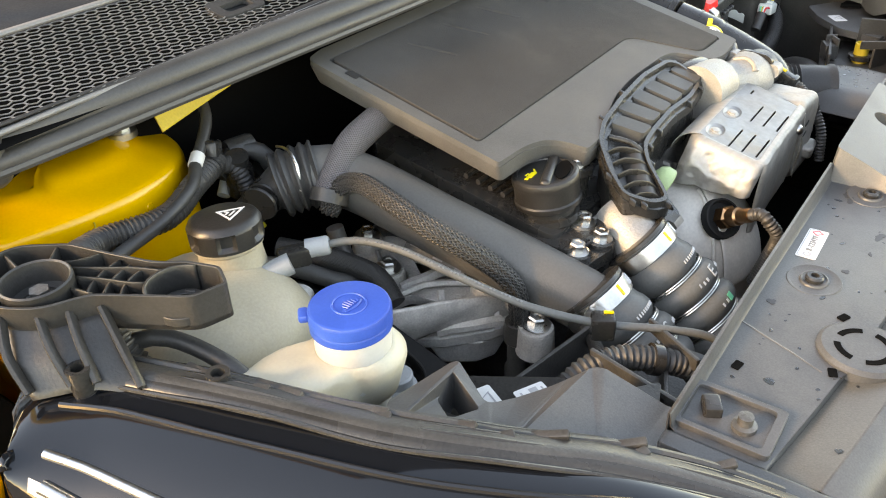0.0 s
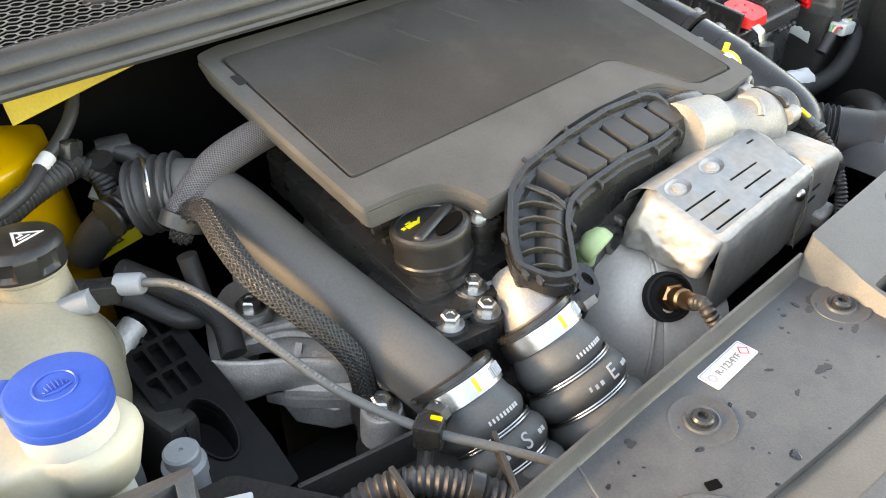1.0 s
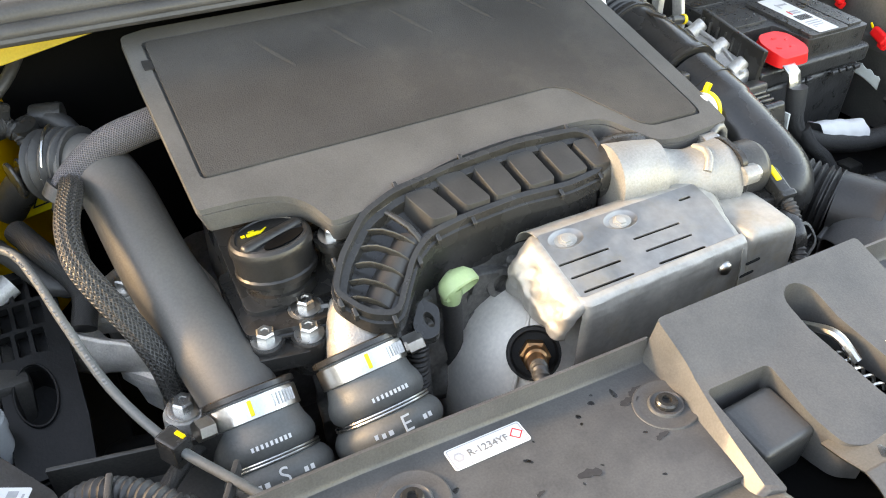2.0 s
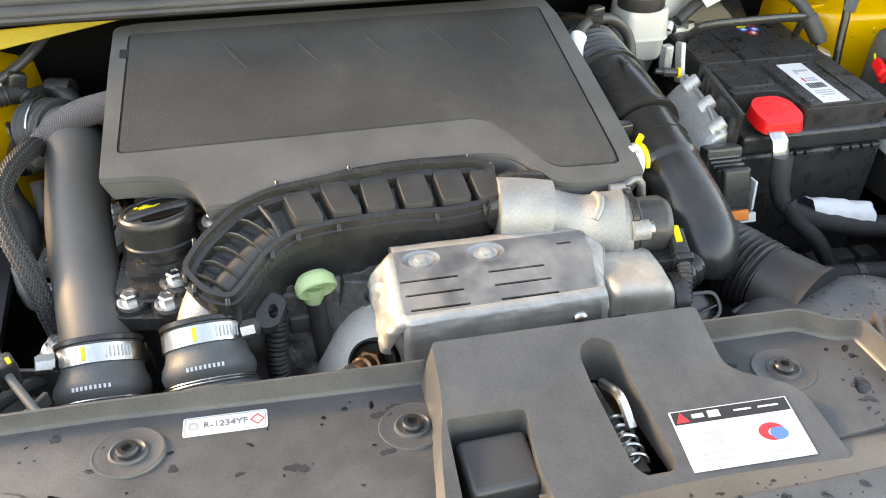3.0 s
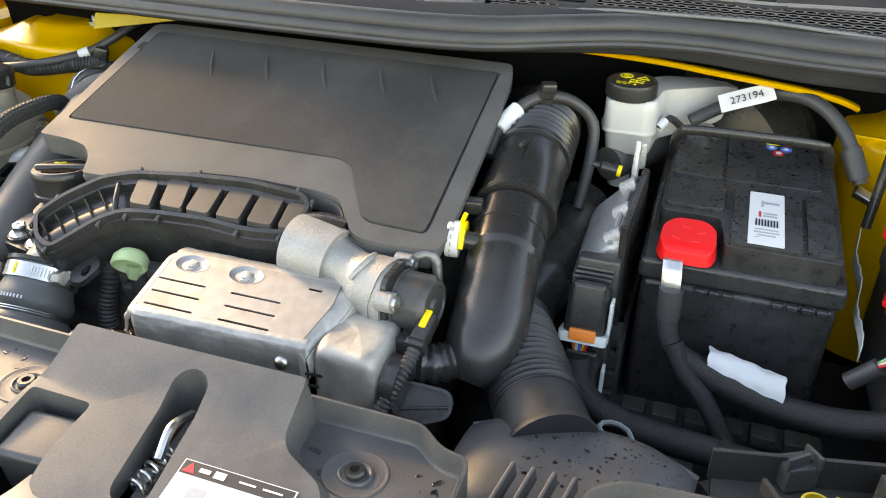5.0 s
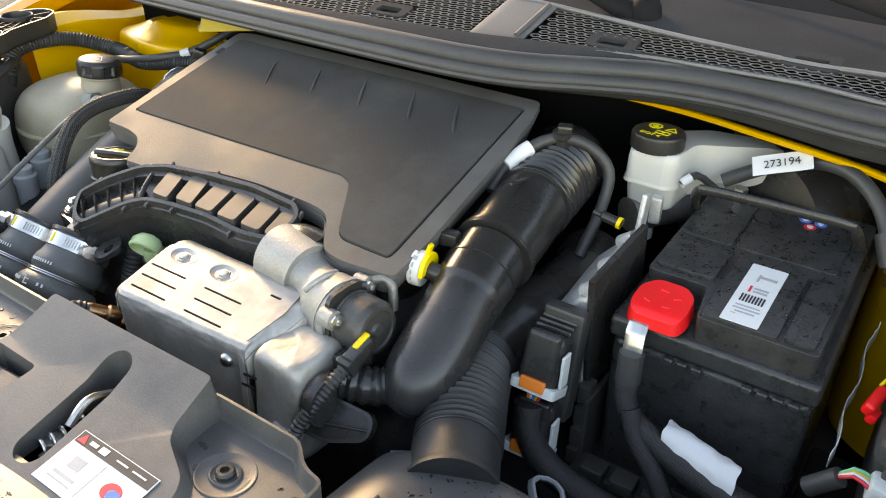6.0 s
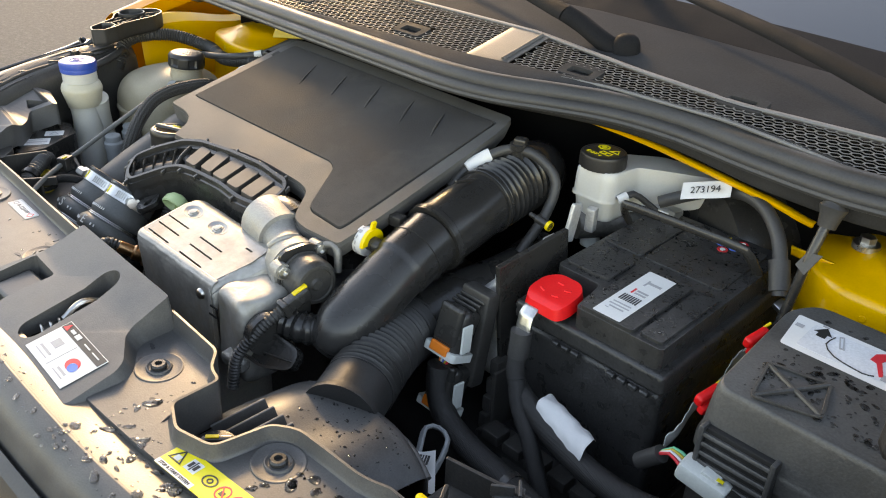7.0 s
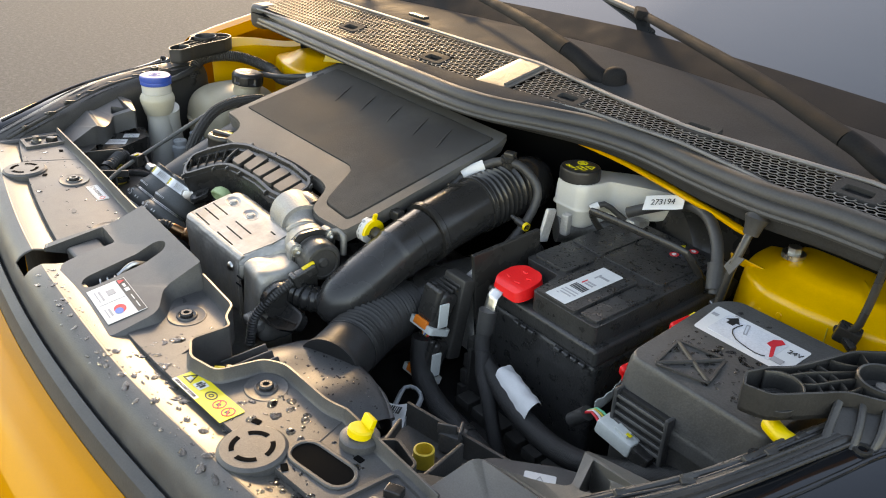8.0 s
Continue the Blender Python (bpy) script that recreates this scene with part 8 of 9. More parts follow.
RC = pose(0.3125, 0.39, 0.83, 9, 0, 0)
rc = prism(rounded([(-0.02, -0.026), (0.022, -0.026), (0.027, -0.012), (0.0255, 0.014), (0.014, 0.026), (-0.014, 0.026), (-0.0255, 0.012), (-0.0265, -0.012)], 0.007), -0.009, 0.005, RC)
for v in rc.verts:
    q = RC.inverted() @ v.co
    if q.z > 0:
        v.co = RC @ Vector((q.x * 0.92, q.y * 0.92 + 0.001, q.z - 18 * min(0, q.y + 0.012) ** 2))
part("cover", rc, RED, redcap, bevel=0.004)
for x, y in ((-0.011, -0.006), (0.006, -0.008), (-0.002, 0.012), (0.011, 0.006)):
    part("moulded_mark", rbox((0.007, 0.003, 0.0016), RC @ pose(x, y, 0.0052, 0, 0, 20 * x * 100), 0.0006, 1), RED, redcap)
lug = thing("cable_lug", (0.306, 0.352, 0.8), "bent tinned cable lug at the battery terminal", "cable lug")
part("strap", grid(lambda u, v: along([(0.302, 0.38, 0.822), (0.303, 0.366, 0.821), (0.304, 0.357, 0.815), (0.305, 0.3525, 0.802), (0.306, 0.351, 0.786)], u) + Vector(((v - 0.5) * 0.017, 0, 0)), 16, 3), STEEL, lug, solid=0.0025)
big = thing("battery_cable", (0.35, 0.335, 0.72), "thick black sleeved battery cable with a curled white tag", "cable")
part("cable", tube([(0.306, 0.350, 0.793), (0.307, 0.346, 0.77), (0.313, 0.341, 0.748), (0.336, 0.337, 0.733), (0.372, 0.33, 0.722), (0.43, 0.322, 0.714), (0.49, 0.318, 0.722), (0.55, 0.33, 0.742), (0.6, 0.36, 0.755)], lambda s, l: 0.0098 + 0.003 * min(1, max(0, (s - 0.06) / 0.06)), 18), TAPE, big)
part("boot", tube([(0.306, 0.3505, 0.8), (0.307, 0.347, 0.772)], 0.011, 16), RUBBER, big)
cable2 = part("second_cable", tube([(0.316, 0.338, 0.752), (0.328, 0.33, 0.73), (0.35, 0.322, 0.71), (0.37, 0.315, 0.68), (0.39, 0.31, 0.65)], 0.009, 14), TAPE, big)
curl = grid(lambda u, v: (lambda a: Vector((0.348 + 0.066 * u, 0.344 - 0.012 * u - 0.018 * math.cos(a) * 0.9, 0.728 - 0.008 * u + 0.02 * math.sin(a))) + 0.0022 * noise.noise_vector(Vector((u * 5, v * 5, 2))))(-0.9 + 3.3 * v), 24, 24)
part("tag", curl, PAPER, big, "curled white paper tag", solid=0.0005)
tray = thing("battery_tray", (0.36, 0.5, 0.6), "black plastic battery tray with clips", "tray")
part("floor", rbox((0.22, 0.32, 0.02), pose(0.36, 0.5, 0.602), 0.004), PLASTIC, tray)
part("front_rail", rbox((0.2, 0.03, 0.05), pose(0.365, 0.355, 0.63), 0.005), PLASTIC, tray)
for k in range(6):
    part("rail_block", rbox((0.024, 0.022, 0.014), pose(0.29 + 0.03 * k, 0.345, 0.66), 0.003), PLASTIC, tray)
part("side_wall", rbox((0.006, 0.28, 0.1), pose(0.268, 0.5, 0.67), 0.002), PLASTIC, tray)
for k in range(5):
    part("side_step", rbox((0.012, 0.02, 0.02), pose(0.262, 0.375 - 0.004 * k, 0.72 - 0.022 * k), 0.002), PLASTIC, tray)
part("lower_bracket", rbox((0.05, 0.06, 0.03), pose(0.33, 0.325, 0.628), 0.006), PLASTIC, tray)
film_strip = single("foil_edge", grid(lambda u, v: Vector((0.471 + 0.002 * math.sin(14 * u), 0.362 + 0.15 * u, 0.752 + 0.04 * u + 0.014 * v + 0.0015 * math.sin(70 * u) * v)), 40, 6), PALE_GREY, "crumpled grey foil mat edge beside the battery", "foil", solid=0.001)

# ---- brake fluid reservoir ----
res = thing("brake_reservoir", (0.24, 0.58, 0.82), "white brake fluid reservoir with a black cap", "reservoir")
TANK_TOP = [(0.205, 0.545), (0.25, 0.544), (0.26, 0.553), (0.265, 0.598), (0.302, 0.622), (0.348, 0.652), (0.335, 0.68), (0.262, 0.668), (0.225, 0.632), (0.202, 0.607), (0.199, 0.575)]
hull = bmesh.new()
tank_rings = []
for k, z in ((0.78, 0.834), (0.84, 0.838), (0.9, 0.858), (1.0, 0.8595), (1.0, 0.8625), (0.96, 0.864), (0.945, 0.884), (0.92, 0.892), (0.84, 0.8955)):
    tank_rings.append([hull.verts.new((0.236 + (x - 0.236) * k, 0.58 + (y - 0.58) * k, z - (0.04 * max(0, y - 0.6) if z > 0.87 else 0.0) + (0.25 * max(0, y - 0.58) if z < 0.857 else 0.0))) for x, y in rounded(TANK_TOP, 0.009, 5)])
for a, b in zip(tank_rings, tank_rings[1:]):
    for i in range(len(a)):
        hull.faces.new((a[i], a[(i + 1) % len(a)], b[(i + 1) % len(a)], b[i]))
hull.faces.new(tank_rings[-1]), hull.faces.new(tank_rings[0][::-1])
part("tank", hull, WHITE_PLASTIC, res, "milky wedge-shaped tank", sharp=50)
part("neck", lathe([(0.0225, 0.885), (0.0225, 0.899)], pose(0.232, 0.57, 0), 28), WHITE_PLASTIC, res)
rcap = lathe([(0.025, 0.894), (0.0275, 0.895), (0.0275, 0.908), (0.026, 0.9112), (0.0235, 0.9118), (0.0228, 0.9112), (0.0, 0.9112)], pose(0.228, 0.57, 0), 56)
for i, v in enumerate(rcap.verts):
    d = v.co - Vector((0.228, 0.57, v.co.z))
    if 0.0268 < d.length and i % 2:
        v.co -= d * 0.03
pc = part("cap", rcap, OILCAP, res, "black knurled cap with yellow symbols")
cm = pose(0.228, 0.57, 0.9112, 0, 0, -6)
part("symbol_disc", prism(oval(-0.009, 0.0105, 0.0078, 0.0075, 8), 0.0003, 0.0007, cm, [oval(-0.009, 0.0105, 0.0052, 0.005, 16)]), YELLOW_INK, pc, "yellow ring symbol")
part("symbol_dot", prism(oval(-0.009, 0.0105, 0.0034, 0.0033, 14), 0.0003, 0.0007, cm), YELLOW_INK, pc)
part("symbol_triangle", prism([(0.01, 0.0165), (0.003, 0.005), (0.017, 0.005)], 0.0003, 0.0007, cm, [[(0.01, 0.0138), (0.0052, 0.0062), (0.0148, 0.0062)]]), YELLOW_INK, pc)
part("symbol_book", prism(rect(0.0055, -0.0035, 0.015, 0.008), 0.0003, 0.0007, cm, [rect(0.0018, -0.0033, 0.0058, 0.0052), rect(0.0093, -0.0033, 0.0058, 0.0052)]), YELLOW_INK, pc)
lettering("DOT 4", 0.0075, cm @ pose(-0.0035, -0.0135, 0.0006, 0, 0, -4), YELLOW_INK, pc)
cyl = thing("brake_cylinder", (0.23, 0.58, 0.78), "grey cast brake cylinder under the reservoir", "cylinder")
part("bore", tube([(0.215, 0.55, 0.82), (0.26, 0.62, 0.82), (0.3, 0.68, 0.82)], 0.019, 20), ALU_DARK, cyl)
part("port", lathe([(0.012, -0.03), (0.012, 0.02), (0, 0.02)], pose(0.226, 0.57, 0.82), 16), PALE_GREY, cyl)
single("brake_servo", lathe([(0.02, -0.05), (0.1, -0.03), (0.115, 0.0), (0.115, 0.05), (0, 0.06)], aim((0.32, 0.68, 0.79), (0.4, 1, 0)), 36), SATIN, "black round brake servo at the bulkhead", "brake servo")

# ---- cables behind the battery ----
tagc = thing("earth_cable", (0.4, 0.6, 0.86), "thick black cable with a white paper tag", "cable")
part("cable", tube([(0.293, 0.6, 0.862), (0.318, 0.61, 0.876), (0.345, 0.618, 0.889), (0.38, 0.614, 0.9), (0.412, 0.6, 0.9), (0.44, 0.582, 0.884), (0.457, 0.565, 0.86), (0.468, 0.553, 0.836)], 0.0074, 16), RUBBER, tagc)
part("boot", tube([(0.453, 0.569, 0.865), (0.466, 0.555, 0.84)], 0.0105, 16), RUBBER, tagc)
part("lug", rbox((0.013, 0.022, 0.008), aim((0.475, 0.556, 0.822), (0.3, -0.4, 0.8), 40), 0.002), STEEL, tagc)
tx = Vector((0.371, 0.612, 0.9)) - Vector((0.321, 0.604, 0.881))
ux = tx.normalized()
uz = Vector((-0.12, -0.72, 0.68))
uz = (uz - ux * uz.dot(ux)).normalized()
uy = uz.cross(ux)
TM = Matrix.Translation((0.346, 0.6, 0.896)) @ Matrix((ux, uy, uz)).transposed().to_4x4()
ptag = part("paper_tag", grid(lambda u, v: TM @ Vector(((u - 0.5) * 0.056, (v - 0.5) * 0.021, 0.0012 * math.sin(5 * u) + 0.006 * (u - 0.5) ** 2)), 16, 4), PAPER, tagc, "white paper tag", solid=0.0004)
lettering("273194", 0.0115, TM @ pose(0.0, -0.001, 0.0032), INK, ptag)
clampb = thing("terminal_clamp", (0.29, 0.605, 0.84), "grey battery terminal clamp with a nut", "clamp")
part("block", rbox((0.035, 0.024, 0.014), pose(0.297, 0.612, 0.846, 0, 0, 8), 0.004), ALU, clampb)
part("nut", lathe([(0.0075, 0), (0.0075, 0.007), (0, 0.007)], pose(0.312, 0.604, 0.851), 6), STEEL, clampb)
part("wire", tube([(0.262, 0.56, 0.865), (0.272, 0.575, 0.872), (0.282, 0.59, 0.86), (0.29, 0.6, 0.85)], 0.004, 8), RUBBER, clampb)
part("white_band", tube([(0.262, 0.56, 0.865), (0.268, 0.569, 0.8705)], 0.0052, 10), PAPER, clampb)
conn = thing("boot_cable", (0.489, 0.57, 0.9), "black cable with a rubber boot below the seal", "cable")
part("cable", tube([(0.491, 0.585, 0.955), (0.489, 0.57, 0.938), (0.488, 0.556, 0.91), (0.486, 0.545, 0.88), (0.484, 0.54, 0.85), (0.48, 0.53, 0.8)], 0.005, 12), SATIN, conn)
part("boot", lathe([(0.0085, -0.02), (0.0105, -0.008), (0.0135, 0.0), (0.009, 0.006), (0.0075, 0.014)], aim((0.489, 0.568, 0.938), (0, 0.3, 1)), 18), RUBBER, conn)
part("flap", prism([(0, 0), (0.016, 0.004), (0.01, -0.02), (-0.004, -0.016)], 0, 0.001, aim((0.484, 0.548, 0.895), (-0.3, -0.8, 0.4))), RUBBER, conn)

# ---- fuse box ----
fuse = thing("fuse_box", (0.58, 0.43, 0.7), "black plastic fuse box lid wet with drops", "fuse box")
FB = rounded([(0.497, 0.348), (0.668, 0.348), (0.668, 0.525), (0.51, 0.525), (0.492, 0.5)], 0.016, 6)
part("base", prism([(x * 0.97 + 0.0174, y * 0.97 + 0.013) for x, y in FB], 0.69, 0.797), PLASTIC, fuse, bevel=0.004)
lid = bmesh.new()
steps = [(1.0, 0.0, 0.785), (1.0, 0.0, 0.797), (0.99, 0.0, 0.801), (0.972, 0.0, 0.803), (0.962, 0.001, 0.818), (0.948, 0.002, 0.845), (0.935, 0.002, 0.8545), (0.918, 0.002, 0.859), (0.895, 0.002, 0.861)]
rings = []
for k, dy, z in steps:
    rings.append([lid.verts.new((0.582 + (x - 0.582) * k, 0.437 + dy + (y - 0.437) * k, z - (0.012 * (0.5 - y) / 0.15 if z > 0.84 else 0))) for x, y in FB])
for a, b in zip(rings, rings[1:]):
    for i in range(len(a)):
        lid.faces.new((a[i], a[(i + 1) % len(a)], b[(i + 1) % len(a)], b[i]))
lid.faces.new(rings[-1])
lid_ob = part("lid", lid, FUSE, fuse, "matt black lid", sharp=50)


def lid_z(y):
    return 0.861 - 0.012 * (0.5 - y) / 0.15


LT = Matrix(((1, 0, 0, 0), (0, 1, 0, 0), (0, 0.08, 1, 0.861 - 0.04), (0, 0, 0, 1)))
frame_o = rounded([(0.532, 0.36), (0.585, 0.375), (0.573, 0.42), (0.522, 0.41)], 0.006)
part("relief_frame", prism(frame_o, 0, 0.002, LT, [[(0.5525 + (x - 0.5525) * 0.9, 0.391 + (y - 0.391) * 0.9) for x, y in frame_o]]), PLASTIC, lid_ob, bevel=0.0008)
for a, b in (((0.534, 0.364), (0.571, 0.417)), ((0.582, 0.378), (0.525, 0.407))):
    part("relief_bar", tube([LT @ Vector((*a, 0.0005)), LT @ Vector((*b, 0.0005))], 0.0024, 8), PLASTIC, lid_ob)
lm = LT @ pose(0.568, 0.4685, 0.0003, 0, 0, 0)
flab = part("label", prism(rounded([(-0.052, -0.026), (0.05, -0.026), (0.05, 0.024), (-0.058, 0.024)], 0.003), 0, 0.0004, lm), PAPER, fuse, "white jump start label")
part("grey_field", prism(rounded(rect(-0.006, 0.0, 0.07, 0.038), 0.003), 0.0004, 0.0007, lm), mat("pale_grey_print", (0.6, 0.61, 0.63), 0.5, bump=0.0), flab)
sy = Matrix.Translation((0, 0, 0.0008)) @ lm
part("print_arrow", prism([(-0.03, 0.02), (-0.038, 0.01), (-0.034, 0.01), (-0.034, 0.004), (-0.026, 0.004), (-0.026, 0.01), (-0.022, 0.01)], 0, 0.0003, sy), INK, flab)
bars([(-0.032, 0.0215, 0.006, 0.0018), (-0.05, 0.008, 0.007, 0.005), (0.035, -0.013, 0.012, 0.008)], sy, GREY_INK, flab)
part("print_cable", tube([sy @ Vector(p) for p in ((-0.02, 0.012, 0.0003), (-0.022, -0.002, 0.0003), (-0.01, -0.014, 0.0003), (0.015, -0.019, 0.0003), (0.024, -0.016, 0.0003))], 0.0006, 6), INK, flab)
part("print_clamp", prism([(0.014, 0.014), (0.02, 0.02), (0.026, 0.016), (0.022, 0.006), (0.03, -0.012), (0.027, -0.014), (0.019, 0.002), (0.013, 0.004)], 0, 0.0003, sy), RED_INK, flab, "red clamp drawing")
part("print_clamp", prism([(-0.018, 0.016), (-0.014, 0.018), (-0.007, 0.0), (-0.011, -0.001)], 0, 0.0003, sy, [[(-0.0165, 0.0148), (-0.0145, 0.0158), (-0.009, 0.0014), (-0.0107, 0.001)]]), GREY_INK, flab)
lettering("24V", 0.009, sy @ pose(0.041, 0.009, 0.0002, 0, 0, 5), INK, flab)
part("vent_recess", rbox((0.062, 0.008, 0.06), pose(0.5395, 0.3495, 0.783), 0.002, 2), DARK, fuse)
for k in range(6):
    part("vent_rib", rbox((0.06, 0.009, 0.0042), pose(0.5395, 0.3465, 0.7585 + 0.0095 * k, -14, 0, 0), 0.0012, 2), FUSE, fuse)
for xw in (0.5085, 0.5705):
    part("vent_frame", rbox((0.005, 0.012, 0.064), pose(xw, 0.347, 0.783), 0.002, 2), FUSE, fuse)
for p in ((0.481, 0.391, 0.808), (0.482, 0.465, 0.836)):
    rcl = thing("red_clip", p, "red plastic locking clip on the fuse box edge", "clip", "red clips")
    part("body", rbox((0.0095, 0.027, 0.013), pose(p[0] + 0.006, p[1], p[2], 14, 18, -10), 0.0035, 3), RED, rcl)
    part("pin", tube([Vector(p) + Vector((0.006, 0.012, 0.006)), Vector(p) + Vector((0.009, 0.018, 0.01))], 0.0014, 8), YELLOW_PLASTIC, rcl)
    part("jaw", rbox((0.008, 0.012, 0.01), pose(p[0] + 0.008, p[1] - 0.006, p[2] - 0.01, 12, 18, -10), 0.0025), RED, rcl)
gc = thing("grey_connector", (0.53, 0.335, 0.75), "pale grey wiring connector with coloured wires", "connector")
GM = pose(0.522, 0.34, 0.767, 0, 10, 4)
part("body", rbox((0.045, 0.024, 0.018), GM, 0.004), PALE_GREY, gc)
part("latch", rbox((0.016, 0.014, 0.004), GM @ pose(0.004, 0, 0.01), 0.001), PALE_GREY, gc)
part("black_half", rbox((0.022, 0.022, 0.017), GM @ pose(0.032, 0, -0.001), 0.003), SATIN, gc)
part("mark", rbox((0.006, 0.004, 0.0008), GM @ pose(0.012, -0.004, 0.0122), 0.0002, 1), YELLOW_INK, gc)
for k, m_ in enumerate((RED_INK, WHITE_INK, DULL_YELLOW, MINT_INK)):
    part("wire", tube([GM @ Vector((-0.02, -0.007 + 0.0045 * k, 0.002)), GM @ Vector((-0.034, -0.004 + 0.003 * k, 0.004)), GM @ Vector((-0.046, 0.0, -0.012))], 0.0016, 6), m_, gc)
part("boot", tube([GM @ Vector((-0.04, 0.0, -0.005)), GM @ Vector((-0.055, 0.002, -0.03))], 0.008, 12), RUBBER, gc)
single("yellow_prop_tip", tube([(0.655, 0.36, 0.86), (0.672, 0.35, 0.862), (0.69, 0.352, 0.86)], 0.008, 12), YELLOW_PLASTIC, "yellow plastic sleeve under the lamp bracket", "sleeve")
bag = thing("barcode_sheet", (0.29, 0.205, 0.69), "crumpled white barcode sheet tucked under the loom", "sheet")
bag_x, bag_y = Vector((0.038, 0.022, 0.004)), Vector((-0.028, 0.036, 0.006))
bag_o = Vector((0.3, 0.184, 0.699))
sheet_ob = part("sheet", grid(lambda u, v: bag_o + bag_x * u * (1 - 0.15 * v) + bag_y * v + Vector((0, 0, 0.003 * math.sin(5 * u + 2 * v))), 12, 8), PAPER, bag, solid=0.0005)
bz = bag_x.cross(bag_y).normalized()
BGM = Matrix.Translation(bag_o + (bag_x + bag_y) * 0.5 + bz * 0.0042) @ Matrix((bag_x.normalized(), bz.cross(bag_x.normalized()), bz)).transposed().to_4x4()
bars([(-0.012 + 0.0027 * k, 0.008, 0.0013 + 0.0005 * (k % 3), 0.011) for k in range(9)], BGM, INK, sheet_ob, "barcode")
bars([(-0.008 + 0.0027 * k, -0.008, 0.0014, 0.007) for k in range(7)], BGM, GREY_INK, sheet_ob)
single("bracket_hoop", tube([(0.297, 0.217, 0.694), (0.285, 0.235, 0.698), (0.266, 0.262, 0.7), (0.276, 0.272, 0.7), (0.292, 0.268, 0.698), (0.302, 0.25, 0.692), (0.312, 0.226, 0.69)], 0.0042, 8, squash=0.6), GREY_PLASTIC, "grey metal hoop bracket beside the loom", "bracket")
holder = thing("tray_clip", (0.42, 0.21, 0.735), "grey-black moulded clip in the tray beside the yellow tube", "clip")
cl = rbox((0.026, 0.02, 0.024), pose(0.418, 0.212, 0.748, 0, 0, 28), 0.003)
part("block", cl, FUSE, holder)
part("jaw", rbox((0.02, 0.003, 0.012), pose(0.416, 0.205, 0.764, 0, 0, 40), 0.001), FUSE, holder)
part("jaw", rbox((0.003, 0.018, 0.012), pose(0.427, 0.214, 0.764, 0, 0, 40), 0.001), FUSE, holder)
pan = thing("fixing_pan", (0.45, 0.1, 0.775), "black plastic pan with a grey screw at the panel end", "pan")
PO = rounded([(0.415, 0.088), (0.44, 0.128), (0.478, 0.122), (0.485, 0.085), (0.455, 0.066)], 0.006)
part("wall", prism(PO, 0.772, 0.806, None, [shrink(PO, 0.003)]), PLASTIC, pan, bevel=0.001)
part("floor", prism(shrink(PO, 0.0034), 0.774, 0.779), PLASTIC, pan)
part("screw", lathe([(0.009, 0.779), (0.009, 0.782), (0.0055, 0.783), (0.0055, 0.79), (0, 0.791)], Matrix.Translation((0.459, 0.1, 0)), 6), GREY_PLASTIC, pan, "grey hexagon screw")
single("carrier_beam", tube([(0.36, 0.2, 0.7), (0.42, 0.235, 0.705), (0.47, 0.27, 0.69), (0.52, 0.3, 0.66)], 0.02, 14), PLASTIC, "black plastic support beam below the cables", "beam")

# ---- labels on the slam panel ----
gas = thing("refrigerant_label", (-0.254, 0.084, 0.8075), "white refrigerant label on the cover panel", "label")
GM2 = pose(-0.254, 0.0785, 0.8056, 0, 2.4, 1)
gl = part("label", prism(rounded(rect(0, 0, 0.054, 0.0165), 0.002), 0, 0.0005, GM2), PAPER, gas)
part("border", prism(rounded(rect(0, 0, 0.052, 0.0148), 0.0016), 0.0005, 0.0007, GM2, [rounded(rect(0, 0, 0.0508, 0.0136), 0.0014)]), GREY_INK, gl)
lettering("R-1234YF", 0.0072, GM2 @ pose(0.0, -0.0002, 0.0008), COMB, gl)
part("snow_symbol", prism(oval(-0.0205, 0, 0.0038, 0.0038, 6), 0.0005, 0.0008, GM2, [oval(-0.0205, 0, 0.0022, 0.0022, 6)]), GREY_INK, gl)
part("flame_symbol", prism([(0.0205, 0.0048), (0.0157, 0), (0.0205, -0.0048), (0.0253, 0)], 0.0005, 0.0008, GM2, [[(0.0205, 0.0038), (0.0167, 0), (0.0205, -0.0038), (0.0243, 0)]]), RED_INK, gl)
warn = thing("service_label", (0.07, 0.0, 0.808), "white service label with a dark warning strip", "label")
WL = Matrix.Translation((0.07, -0.0005, console_z(-0.0005) + 0.0004)) @ pose(0, 0, 0, math.degrees(math.atan(0.18)), 0, -1)
wl = part("label", prism(rect(0, 0, 0.082, 0.044), 0, 0.0005, WL), PAPER, warn)
part("strip", prism(rect(0, 0.0165, 0.08, 0.0095), 0.0005, 0.0008, WL), INK, wl, "dark strip")
part("triangle", prism([(-0.034, 0.0205), (-0.0385, 0.013), (-0.0295, 0.013)], 0.0008, 0.0011, WL), RED_INK, wl)
bars([(-0.023, 0.0165, 0.008, 0.003), (-0.012, 0.0165, 0.008, 0.005), (0.008, 0.0165, 0.012, 0.0012), (0.026, 0.0165, 0.014, 0.0012)], Matrix.Translation((0, 0, 0.0009)) @ WL, WHITE_INK, wl)
part("badge", prism(oval(0.02, -0.002, 0.009, 0.0065, 18), 0.0005, 0.0008, WL, [oval(0.022, -0.003, 0.005, 0.0035, 14)]), RED_INK, wl)
part("badge", prism(oval(0.024, -0.004, 0.006, 0.0045, 16), 0.0008, 0.001, WL), BLUE_INK, wl)
